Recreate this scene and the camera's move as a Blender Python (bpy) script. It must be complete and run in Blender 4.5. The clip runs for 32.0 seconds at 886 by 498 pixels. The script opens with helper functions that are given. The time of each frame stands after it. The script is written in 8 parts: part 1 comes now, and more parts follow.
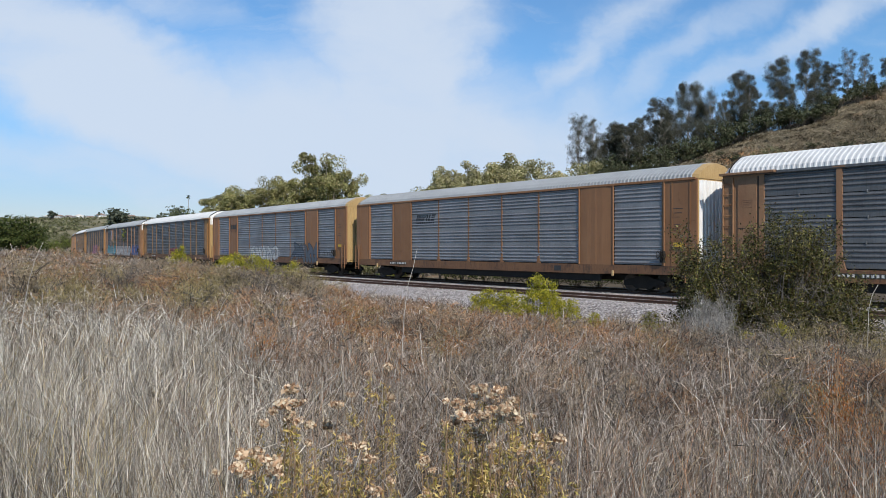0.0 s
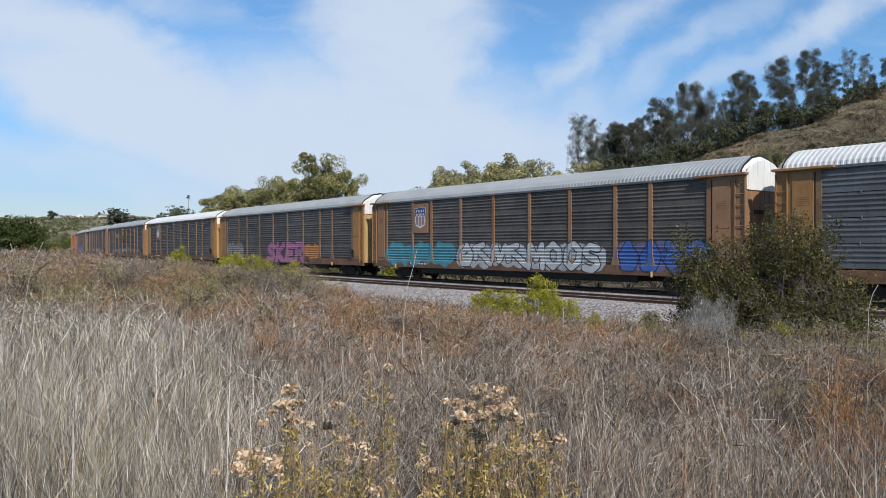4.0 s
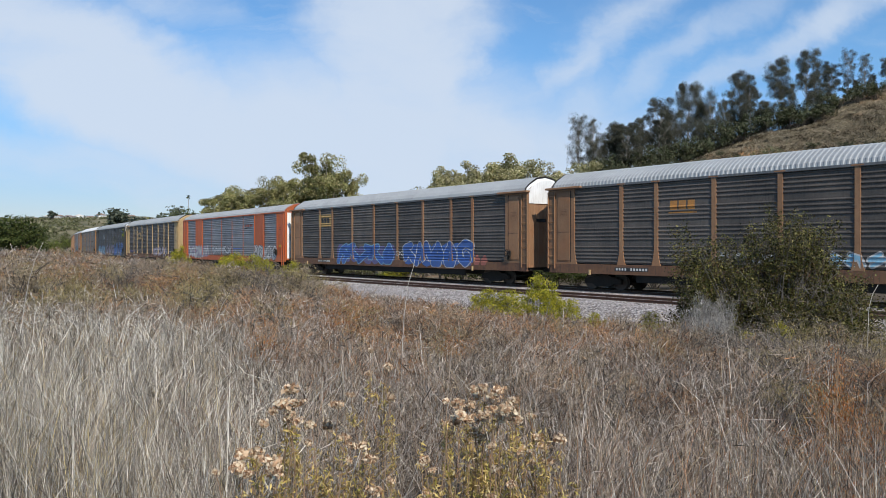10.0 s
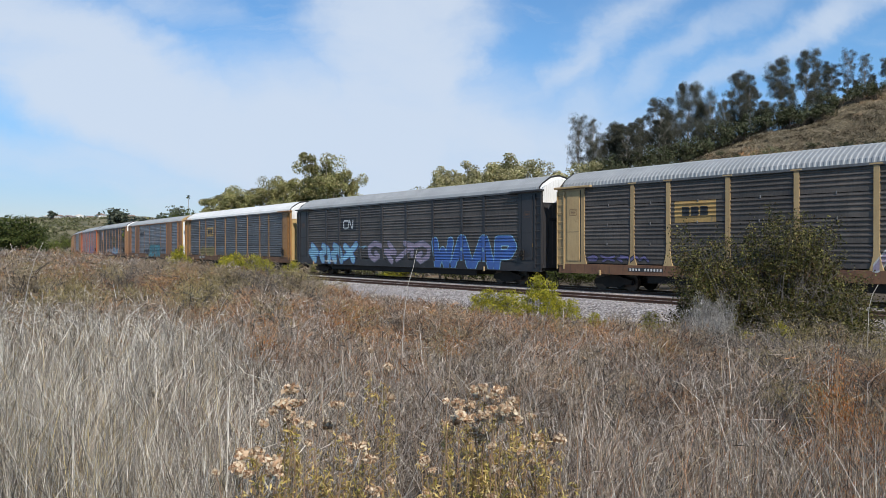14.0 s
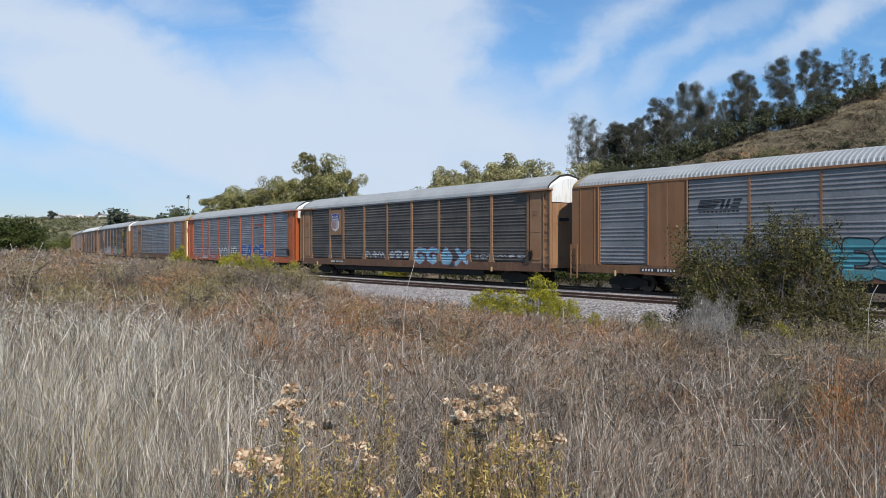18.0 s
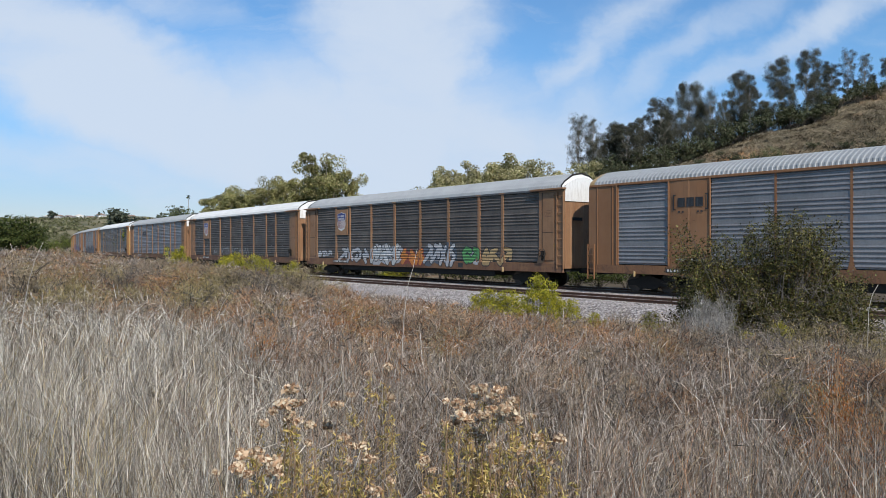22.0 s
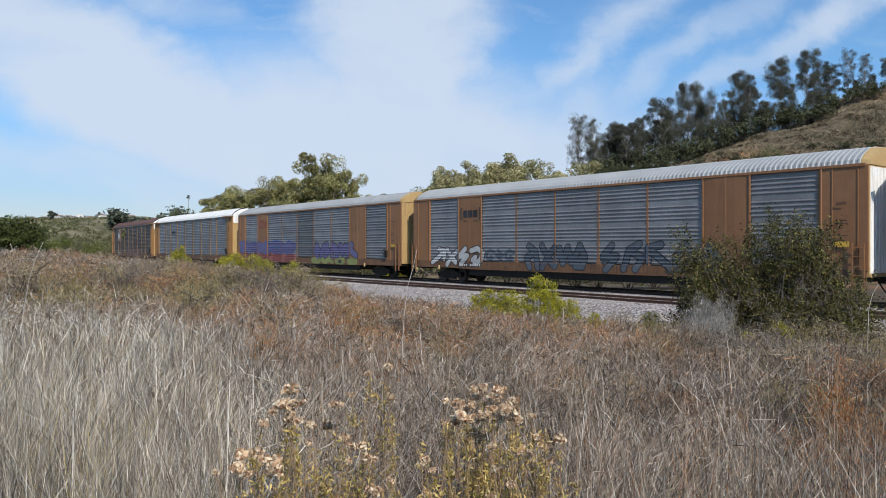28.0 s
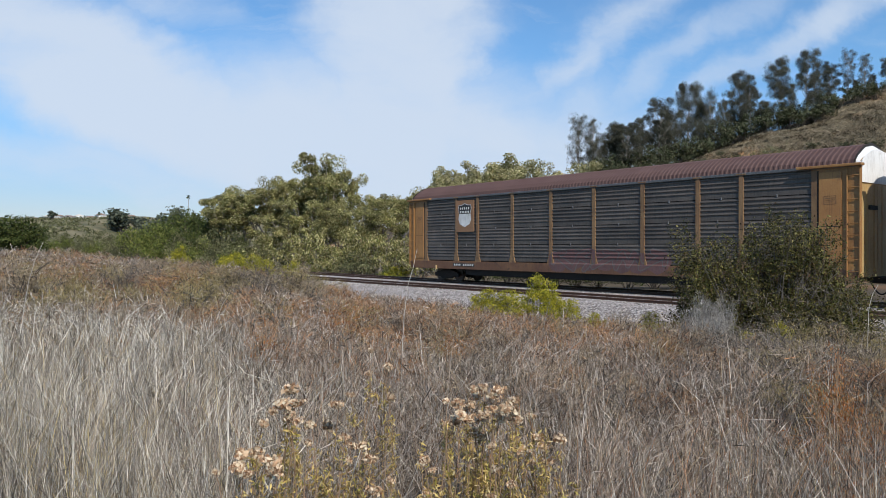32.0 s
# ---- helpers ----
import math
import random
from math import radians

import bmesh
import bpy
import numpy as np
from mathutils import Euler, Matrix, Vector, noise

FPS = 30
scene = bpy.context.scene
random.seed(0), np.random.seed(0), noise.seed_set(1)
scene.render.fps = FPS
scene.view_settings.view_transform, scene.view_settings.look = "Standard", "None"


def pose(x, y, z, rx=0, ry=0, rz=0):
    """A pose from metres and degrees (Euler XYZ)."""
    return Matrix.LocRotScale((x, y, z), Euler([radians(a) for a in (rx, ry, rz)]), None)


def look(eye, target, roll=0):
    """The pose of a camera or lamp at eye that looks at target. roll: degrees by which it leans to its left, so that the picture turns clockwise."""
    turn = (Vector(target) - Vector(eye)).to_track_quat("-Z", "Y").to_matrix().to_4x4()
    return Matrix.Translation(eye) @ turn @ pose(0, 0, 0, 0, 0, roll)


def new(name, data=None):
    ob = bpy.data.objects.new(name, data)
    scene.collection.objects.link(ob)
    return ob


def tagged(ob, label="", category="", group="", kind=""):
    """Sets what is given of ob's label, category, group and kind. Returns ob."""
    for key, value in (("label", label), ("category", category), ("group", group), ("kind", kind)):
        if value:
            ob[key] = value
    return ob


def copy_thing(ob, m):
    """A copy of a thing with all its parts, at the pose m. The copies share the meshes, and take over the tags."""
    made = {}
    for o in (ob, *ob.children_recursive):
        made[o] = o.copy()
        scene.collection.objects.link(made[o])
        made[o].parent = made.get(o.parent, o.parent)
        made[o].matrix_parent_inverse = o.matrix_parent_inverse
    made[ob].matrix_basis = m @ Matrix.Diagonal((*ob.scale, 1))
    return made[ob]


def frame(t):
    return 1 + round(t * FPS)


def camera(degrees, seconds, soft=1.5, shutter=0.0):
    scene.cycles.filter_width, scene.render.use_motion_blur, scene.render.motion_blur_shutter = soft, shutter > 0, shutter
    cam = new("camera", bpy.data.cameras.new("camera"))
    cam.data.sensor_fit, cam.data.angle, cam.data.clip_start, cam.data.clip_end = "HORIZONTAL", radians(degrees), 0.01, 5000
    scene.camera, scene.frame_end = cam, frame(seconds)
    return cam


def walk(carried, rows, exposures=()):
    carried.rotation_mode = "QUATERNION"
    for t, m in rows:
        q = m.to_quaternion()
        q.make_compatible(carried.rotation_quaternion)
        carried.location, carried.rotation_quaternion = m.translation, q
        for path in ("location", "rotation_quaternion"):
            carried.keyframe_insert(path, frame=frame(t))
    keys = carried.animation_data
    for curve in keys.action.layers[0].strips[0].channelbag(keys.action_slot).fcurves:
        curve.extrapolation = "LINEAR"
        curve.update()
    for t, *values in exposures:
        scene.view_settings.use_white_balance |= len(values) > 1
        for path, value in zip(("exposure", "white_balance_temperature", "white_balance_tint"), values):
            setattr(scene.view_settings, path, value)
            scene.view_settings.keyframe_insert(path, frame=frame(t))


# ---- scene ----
# ---------------------------------------------------------------- camera
FOV, EYE_Z = 61.73, 2.09
cam = camera(FOV, 32.0, soft=0.8)
EYE = pose(0, 0, EYE_Z, 90 - 0.134, 0, 0)
walk(cam, [(0.0, EYE), (32.0, EYE)])

# ---------------------------------------------------------------- the line of the track
TURN = 0.67725          # the straight runs away at this angle to the left of the view
AWAY = Vector((-math.sin(TURN), math.cos(TURN)))
SIDE = Vector((math.cos(TURN), math.sin(TURN)))
TRACK_D = 29.98         # from the eye to the centre of the far track
BEND_S, BEND_K, BEND_RAMP = 30.355, 0.00112, 11.0
NEAR_TRACK = 4.46       # spacing of the two tracks


def bend(s):
    """Turn of the track at s metres along it."""
    q = s - BEND_S
    if q <= 0:
        return 0.0
    if q < BEND_RAMP:
        return BEND_K * q * q / (2 * BEND_RAMP)
    return BEND_K * (q - BEND_RAMP / 2)


LINE_S0, LINE_STEP = -760.0, 2.0
LINE = []
_p = SIDE * TRACK_D + AWAY * LINE_S0
for _i in range(790):
    LINE.append(_p.copy())
    _b = bend(LINE_S0 + (_i + 0.5) * LINE_STEP)
    _p = _p + (AWAY * math.cos(_b) + SIDE * math.sin(_b)) * LINE_STEP
LINE_NP = np.array([(p.x, p.y) for p in LINE])


def on_track(s, off=0.0):
    """The place at s metres along the far track; off is to its far side."""
    q = (s - LINE_S0) / LINE_STEP
    i = max(0, min(len(LINE) - 2, int(math.floor(q))))
    p = LINE[i].lerp(LINE[i + 1], q - i)
    b = bend(s)
    n = SIDE * math.cos(b) - AWAY * math.sin(b)
    return p + n * off


def track_gap(xy):
    """Signed distance of many points from the far track; positive on the camera's side. And their s."""
    out = np.empty(len(xy))
    for a in range(0, len(xy), 20000):
        part_xy = xy[a:a + 20000]
        d2 = ((part_xy[:, None, :] - LINE_NP[None, ::3, :]) ** 2).sum(2)
        i = d2.argmin(1) * 3
        j = np.clip(i, 1, len(LINE_NP) - 2)
        tang = LINE_NP[j + 1] - LINE_NP[j - 1]
        tang /= np.linalg.norm(tang, axis=1)[:, None]
        rel = part_xy - LINE_NP[i]
        cross = tang[:, 0] * rel[:, 1] - tang[:, 1] * rel[:, 0]
        along = (tang * rel).sum(1)
        far = np.abs(along) > 6
        out[a:a + 20000] = np.where(far, np.sign(cross) * np.sqrt(d2.min(1)), cross)
    return out


# ---------------------------------------------------------------- light
SUN_AZ, SUN_EL = Vector((0.326, -0.945)), 40.0
sun = new("sun", bpy.data.lights.new("sun", "SUN"))
sun.data.energy, sun.data.angle, sun.data.color = 4.8, radians(0.6), (1.0, 0.95, 0.88)
_e = radians(SUN_EL)
_d = Vector((SUN_AZ.x * math.cos(_e), SUN_AZ.y * math.cos(_e), math.sin(_e)))
sun.matrix_world = look(_d * 400, (0, 0, 0))

world = bpy.data.worlds.new("sky")
scene.world = world
world.use_nodes = True
scene.view_settings.exposure = 0.0


class Nodes:
    """Short hand for building a node tree."""

    def __init__(self, tree):
        self.tree = tree
        tree.nodes.clear()

    def add(self, kind, ins=None, operation=None, use_clamp=None, interpolation_type=None, data_type=None, blend_type=None, sky_type=None, invert=None):
        n = self.tree.nodes.new(kind)
        if operation:
            n.operation = operation
        if use_clamp:
            n.use_clamp = True
        if interpolation_type:
            n.interpolation_type = interpolation_type
        if data_type:
            n.data_type = data_type
        if blend_type:
            n.blend_type = blend_type
        if sky_type:
            n.sky_type, n.sun_disc = sky_type, False
        if invert:
            n.invert = True
        for key, value in (ins or {}).items():
            if isinstance(value, bpy.types.NodeSocket):
                self.tree.links.new(value, n.inputs[key])
            else:
                n.inputs[key].default_value = value
        return n

    def math(self, op, a, b=0.0, c=0.0, clamp=False):
        return self.add("ShaderNodeMath", {0: a, 1: b, 2: c}, operation=op, use_clamp=clamp).outputs[0]

    def noise(self, vec, scale, detail=4, rough=0.55, distort=0.0):
        return self.add("ShaderNodeTexNoise", {"Vector": vec, "Scale": scale, "Detail": detail, "Roughness": rough,
                                               "Distortion": distort}).outputs["Fac"]

    def ramp(self, fac, lo, hi, a=0.0, b=1.0, smooth=True):
        return self.add("ShaderNodeMapRange", {"Value": fac, "From Min": lo, "From Max": hi, "To Min": a, "To Max": b},
                        interpolation_type="SMOOTHSTEP" if smooth else "LINEAR").outputs[0]

    def mix(self, fac, a, b, blend="MIX"):
        n = self.add("ShaderNodeMix", data_type="RGBA", blend_type=blend)
        for key, value in ((0, fac), (6, a), (7, b)):
            if isinstance(value, bpy.types.NodeSocket):
                self.tree.links.new(value, n.inputs[key])
            else:
                n.inputs[key].default_value = (*value, 1) if key else value
        return n.outputs[2]

    def mapped(self, vec, scale=(1, 1, 1), rot=(0, 0, 0), loc=(0, 0, 0)):
        return self.add("ShaderNodeMapping", {"Vector": vec, "Scale": scale, "Rotation": rot, "Location": loc}).outputs[0]


def build_sky():
    n = Nodes(world.node_tree)
    sky = n.add("ShaderNodeTexSky", sky_type="NISHITA")
    sky.sun_elevation, sky.sun_rotation = radians(SUN_EL), math.atan2(SUN_AZ.x, SUN_AZ.y)
    sky.air_density, sky.dust_density, sky.ozone_density = 1.0, 0.15, 3.2
    way = n.add("ShaderNodeTexCoord").outputs["Generated"]
    axis = n.add("ShaderNodeSeparateXYZ", {0: way}).outputs
    depth = n.math("MAXIMUM", axis["Y"], 0.05)
    u = n.math("DIVIDE", axis["X"], depth)
    v = n.math("DIVIDE", axis["Z"], depth)
    flat = n.add("ShaderNodeCombineXYZ", {0: u, 1: v, 2: 0.0}).outputs[0]
    # break up all edges by a slow swirl
    swirl = n.add("ShaderNodeTexNoise", {"Vector": flat, "Scale": 3.2, "Detail": 6, "Roughness": 0.6}).outputs["Color"]
    swirl = n.add("ShaderNodeVectorMath", {0: swirl, 1: (0.5, 0.5, 0.5)}, operation="SUBTRACT").outputs[0]
    swirl = n.add("ShaderNodeVectorMath", {0: swirl, 1: (0.26, 0.13, 0.0)}, operation="MULTIPLY").outputs[0]
    flat = n.add("ShaderNodeVectorMath", {0: flat, 1: swirl}, operation="ADD").outputs[0]
    # thin cirrus, drawn out along the wind
    streak = n.noise(n.mapped(flat, (2.2, 6.5, 1), (0, 0, 0.50)), 1.3, 7, 0.58, 0.5)
    wisps = n.noise(n.mapped(flat, (2.0, 14.0, 1), (0, 0, 0.62), (3.1, 0.4, 0)), 1.7, 8, 0.6, 0.7)
    billow = n.noise(n.mapped(flat, (1.6, 2.6, 1), (0, 0, -0.25), (0.7, 2.2, 0)), 1.6, 6, 0.55, 0.3)

    def bank(cx, cy, rx, ry, turn, soft=0.9):
        m = n.mapped(n.mapped(flat, loc=(-cx, -cy, 0)), (1, 1, 1), (0, 0, turn))
        p = n.add("ShaderNodeSeparateXYZ", {0: m}).outputs
        a = n.math("DIVIDE", p["X"], rx)
        b = n.math("DIVIDE", p["Y"], ry)
        r = n.math("SQRT", n.math("ADD", n.math("MULTIPLY", a, a), n.math("MULTIPLY", b, b)))
        return n.ramp(r, 1.0 + soft * 0.5, 1.0 - soft * 0.5)

    banks = [(-0.42, 0.215, 0.42, 0.085, 0.42, 1.2, 0.95), (-0.06, 0.27, 0.125, 0.36, 0.05, 1.2, 1.0), (-0.08, 0.14, 0.30, 0.12, 0.1, 1.3, 0.9), (-0.40, 0.10, 0.30, 0.05, 0.06, 1.3, 0.55),
             (0.14, 0.09, 0.26, 0.12, -0.1, 1.3, 0.75), (0.21, 0.27, 0.16, 0.028, -0.62, 1.7, 0.55), (0.31, 0.25, 0.20, 0.024, -0.58, 1.7, 0.5), (0.47, 0.28, 0.24, 0.022, -0.55, 1.7, 0.6), (-0.36, 0.325, 0.12, 0.03, 0.3, 1.5, 0.5)]
    total = None
    for cx, cy, rx, ry, turn, soft, force in banks:
        one = n.math("MULTIPLY", bank(cx, cy, rx, ry, turn, soft), force)
        total = one if total is None else n.math("MAXIMUM", total, one)
    grain = n.math("ADD", n.math("MULTIPLY", streak, 0.55), n.math("MULTIPLY", billow, 0.45))
    cover = n.math("ADD", n.math("MULTIPLY", total, 0.62), n.math("MULTIPLY", n.math("SUBTRACT", grain, 0.5), 1.1))
    cover = n.ramp(cover, 0.02, 0.62)
    thin = n.math("MULTIPLY", n.ramp(wisps, 0.46, 0.78), 0.35)
    haze = n.math("MULTIPLY", n.ramp(v, 0.20, 0.0), 0.15)
    cover = n.math("MAXIMUM", n.math("MAXIMUM", cover, thin), haze)
    clear = n.mix(1.0, sky.outputs[0], n.mix(n.ramp(v, 0.0, 0.30), (0.66, 0.70, 0.88), (0.88, 1.20, 1.38)), "MULTIPLY")
    tint = n.mix(n.math("MULTIPLY", cover, 0.90), clear, (6.1, 6.95, 8.2))
    back = n.add("ShaderNodeBackground", {"Color": tint, "Strength": 0.105})
    n.add("ShaderNodeOutputWorld", {"Surface": back.outputs[0]})


build_sky()

# ---------------------------------------------------------------- materials
def surface(name, base, other, scale=3.0, fine=40.0, rough=0.7, metal=0.0, bump=0.0, grime=None, grime_at=0.62, streaks=0.0, vary=0.0,
            rough_vary=0.12, stretch=(1, 1, 1), world_space=False, island=0.0, dust=None):
    """A surface of two tones at two scales, with stains, vertical streaks and a fine relief."""
    m = bpy.data.materials.new(name)
    m.use_nodes = True
    n = Nodes(m.node_tree)
    if world_space:
        vec = n.add("ShaderNodeNewGeometry").outputs["Position"]
    else:
        vec = n.add("ShaderNodeTexCoord").outputs["Object"]
        shift = n.add("ShaderNodeObjectInfo").outputs["Random"]
        vec = n.add("ShaderNodeVectorMath", {0: vec, 1: n.math("MULTIPLY", shift, 37.0)}, operation="ADD").outputs[0]
    vec = n.mapped(vec, stretch)
    big = n.noise(vec, scale, 5, 0.6)
    small = n.noise(vec, fine, 3, 0.6)
    blend = n.ramp(n.math("ADD", n.math("MULTIPLY", big, 0.7), n.math("MULTIPLY", small, 0.3)), 0.3, 0.7)
    col = n.mix(blend, base, other)
    if streaks:
        run = n.noise(n.mapped(vec, (5.0, 5.0, 0.35)), 3.0, 4, 0.6)
        col = n.mix(n.math("MULTIPLY", n.ramp(run, 0.48, 0.75), streaks), col, grime or (0.05, 0.04, 0.035))
    if grime:
        blot = n.noise(vec, scale * 2.3, 6, 0.7, 0.4)
        col = n.mix(n.math("MULTIPLY", n.ramp(blot, grime_at, grime_at + 0.15), 0.75), col, grime)
    if dust:
        blot = n.noise(n.mapped(vec, (1, 1, 1), (0, 0, 0), (9, 4, 2)), scale * 0.6, 4, 0.6)
        col = n.mix(n.math("MULTIPLY", n.ramp(blot, 0.45, 0.75), 0.6), col, dust)
    if vary:
        r = n.add("ShaderNodeObjectInfo").outputs["Random"]
        col = n.mix(1.0, col, n.add("ShaderNodeCombineColor", {0: n.ramp(r, 0, 1, 1 - vary, 1 + vary, False), 1: n.ramp(r, 0, 1, 1 - vary, 1 + vary, False),
                                                              2: n.ramp(r, 0, 1, 1 - vary, 1 + vary, False)}).outputs[0], "MULTIPLY")
    if island:
        r = n.add("ShaderNodeNewGeometry").outputs["Random Per Island"]
        g = n.ramp(r, 0, 1, 1 - island, 1 + island, False)
        col = n.mix(1.0, col, n.add("ShaderNodeCombineColor", {0: g, 1: g, 2: g}).outputs[0], "MULTIPLY")
    bsdf = n.add("ShaderNodeBsdfPrincipled", {"Base Color": col, "Metallic": metal,
                                              "Roughness": n.ramp(small, 0.3, 0.7, max(0.05, rough - rough_vary), min(1, rough + rough_vary), False)})
    if bump:
        b = n.add("ShaderNodeBump", {"Height": n.math("ADD", n.math("MULTIPLY", big, 0.4), small), "Strength": 0.6, "Distance": bump})
        n.tree.links.new(b.outputs[0], bsdf.inputs["Normal"])
    n.add("ShaderNodeOutputMaterial", {"Surface": bsdf.outputs[0]})
    return m


def leafy(name, tones, scale=0.6, rough=0.6, through_light=0.25, low=0.72, high=1.25):
    """Leaves or stems: each island takes one of the tones; the light comes through a little."""
    m = bpy.data.materials.new(name)
    m.use_nodes = True
    n = Nodes(m.node_tree)
    geo = n.add("ShaderNodeNewGeometry").outputs
    r = geo["Random Per Island"]
    ramp = n.add("ShaderNodeValToRGB", {0: r})
    ramp.color_ramp.interpolation = "LINEAR"
    for i, c in enumerate(tones):
        at = i / (len(tones) - 1)
        e = ramp.color_ramp.elements[i] if i in (0,) else (ramp.color_ramp.elements.new(at) if i < len(tones) - 1 else ramp.color_ramp.elements[-1])
        e.position, e.color = at, (*c, 1)
    col = ramp.outputs[0]
    spot = n.noise(geo["Position"], scale, 4, 0.6)
    g = n.ramp(spot, 0.3, 0.7, low, high)
    col = n.mix(1.0, col, n.add("ShaderNodeCombineColor", {0: g, 1: g, 2: g}).outputs[0], "MULTIPLY")
    diff = n.add("ShaderNodeBsdfPrincipled", {"Base Color": col, "Roughness": rough, "Specular IOR Level": 0.15})
    tran = n.add("ShaderNodeBsdfTranslucent", {"Color": col})
    both = n.add("ShaderNodeMixShader", {0: through_light, 1: diff.outputs[0], 2: tran.outputs[0]})
    n.add("ShaderNodeOutputMaterial", {"Surface": both.outputs[0]})
    return m


YELLOW = surface("rail_yellow_paint", (0.34, 0.178, 0.058), (0.265, 0.12, 0.037), 0.9, 18, 0.55, 0, 0.002, (0.10, 0.048, 0.022), 0.58, 0.40, 0.12, dust=(0.28, 0.13, 0.055))
POST_YELLOW = surface("dirty_yellow_post", (0.235, 0.143, 0.066), (0.155, 0.086, 0.039), 0.9, 18, 0.6, 0, 0.002, (0.075, 0.042, 0.026), 0.52, 0.9, 0.14, dust=(0.20, 0.10, 0.05))
TAN = surface("faded_tan_paint", (0.275, 0.152, 0.078), (0.205, 0.108, 0.054), 0.9, 18, 0.6, 0, 0.002, (0.12, 0.06, 0.032), 0.59, 0.32, 0.14, dust=(0.27, 0.115, 0.05))
RUSTY = surface("rusty_brown_sill", (0.11, 0.05, 0.03), (0.19, 0.098, 0.048), 1.1, 14, 0.7, 0, 0.003, (0.07, 0.04, 0.028), 0.54, 0.8, 0.12)
SILL_BROWN = surface("grimy_yellow_brown_sill", (0.19, 0.092, 0.04), (0.125, 0.06, 0.03), 0.9, 14, 0.65, 0, 0.003, (0.06, 0.033, 0.022), 0.52, 0.8, 0.10)
CREAM = surface("faded_cream_paint", (0.41, 0.29, 0.142), (0.35, 0.237, 0.112), 0.9, 18, 0.6, 0, 0.002, (0.14, 0.075, 0.04), 0.60, 0.28, 0.10)
PLATE = surface("brown_yellow_plate", (0.195, 0.088, 0.036), (0.245, 0.118, 0.052), 0.55, 14, 0.55, 0, 0.004, (0.11, 0.048, 0.024), 0.60, 0.28, 0.07, dust=(0.26, 0.138, 0.068))
ORANGE = surface("orange_red_paint", (0.43, 0.08, 0.021), (0.37, 0.10, 0.028), 0.7, 16, 0.5, 0, 0.002, (0.16, 0.035, 0.02), 0.68, 0.4, 0.08)
BLACK = surface("black_paint", (0.018, 0.018, 0.021), (0.035, 0.033, 0.035), 0.8, 16, 0.5, 0, 0.002, (0.06, 0.045, 0.035), 0.66, 0.5, 0.1)
STEEL = surface("bare_sheet_steel", (0.255, 0.252, 0.26), (0.17, 0.169, 0.175), 0.7, 9, 0.45, 0.35, 0.001, (0.17, 0.17, 0.18), 0.64, 0.35, 0.10)
GREY = surface("weathered_grey_sheet", (0.162, 0.162, 0.165), (0.115, 0.113, 0.113), 0.8, 11, 0.5, 0.4, 0.001, (0.075, 0.07, 0.07), 0.6, 0.55, 0.14)
SOOT = surface("sooty_brown_grey_sheet", (0.105, 0.090, 0.079), (0.060, 0.052, 0.046), 0.9, 11, 0.6, 0.1, 0.001, (0.038, 0.034, 0.032), 0.58, 0.6, 0.16, dust=(0.14, 0.115, 0.095))
ROOF = surface("galvanised_roof", (0.34, 0.35, 0.35), (0.27, 0.28, 0.28), 0.8, 9, 0.6, 0.15, 0.001, (0.22, 0.2, 0.18), 0.62, 0.3, 0.08)
ROOF_WHITE = surface("white_roof", (0.60, 0.60, 0.585), (0.50, 0.50, 0.485), 0.8, 9, 0.55, 0.0, 0.001, (0.4, 0.38, 0.35), 0.66, 0.3, 0.05)
ROOF_RUST = surface("rusty_roof", (0.075, 0.036, 0.03), (0.105, 0.056, 0.047), 0.8, 9, 0.75, 0.0, 0.002, (0.05, 0.03, 0.03), 0.6, 0.4, 0.05)
END_WHITE = surface("white_end_paint", (0.78, 0.77, 0.74), (0.66, 0.65, 0.62), 1.2, 14, 0.55, 0, 0.001, (0.3, 0.25, 0.2), 0.64, 0.5, 0.05)
# paler copy of the yellow for car ends, the sun's brightness put into its colour
END_YELLOW = surface("sunlit_yellow_end_paint", (0.44, 0.30, 0.13), (0.36, 0.23, 0.09), 1.0, 14, 0.55, 0, 0.002, (0.22, 0.12, 0.06), 0.62, 0.4, 0.06)
IRON = surface("black_grimy_iron", (0.009, 0.008, 0.007), (0.02, 0.016, 0.012), 2.5, 30, 0.95, 0, 0.004)
WHEEL_STEEL = surface("worn_wheel_steel", (0.10, 0.075, 0.06), (0.055, 0.045, 0.04), 3, 30, 0.55, 0.6, 0.002)
RAIL_RUST = surface("rusted_rail", (0.13, 0.068, 0.045), (0.08, 0.044, 0.032), 3, 30, 0.8, 0.1, 0.003, world_space=True)
RAIL_TOP = surface("polished_rail_head", (0.34, 0.31, 0.29), (0.24, 0.2, 0.18), 3, 30, 0.35, 0.8, 0.0, world_space=True)
TIE = surface("grey_tie", (0.20, 0.185, 0.17), (0.13, 0.12, 0.11), 3, 30, 0.9, 0, 0.006, world_space=True)
# near-black puts the shade of interiors and gaps into the colour
GAP_DARK = surface("unlit_interior_black", (0.012, 0.012, 0.012), (0.02, 0.02, 0.02), 3, 20, 0.9)
SIGN_WHITE = surface("stencil_white", (0.62, 0.60, 0.56), (0.5, 0.48, 0.45), 3, 30, 0.6)
SIGN_BLACK = surface("stencil_black", (0.02, 0.02, 0.022), (0.04, 0.04, 0.04), 3, 30, 0.6)


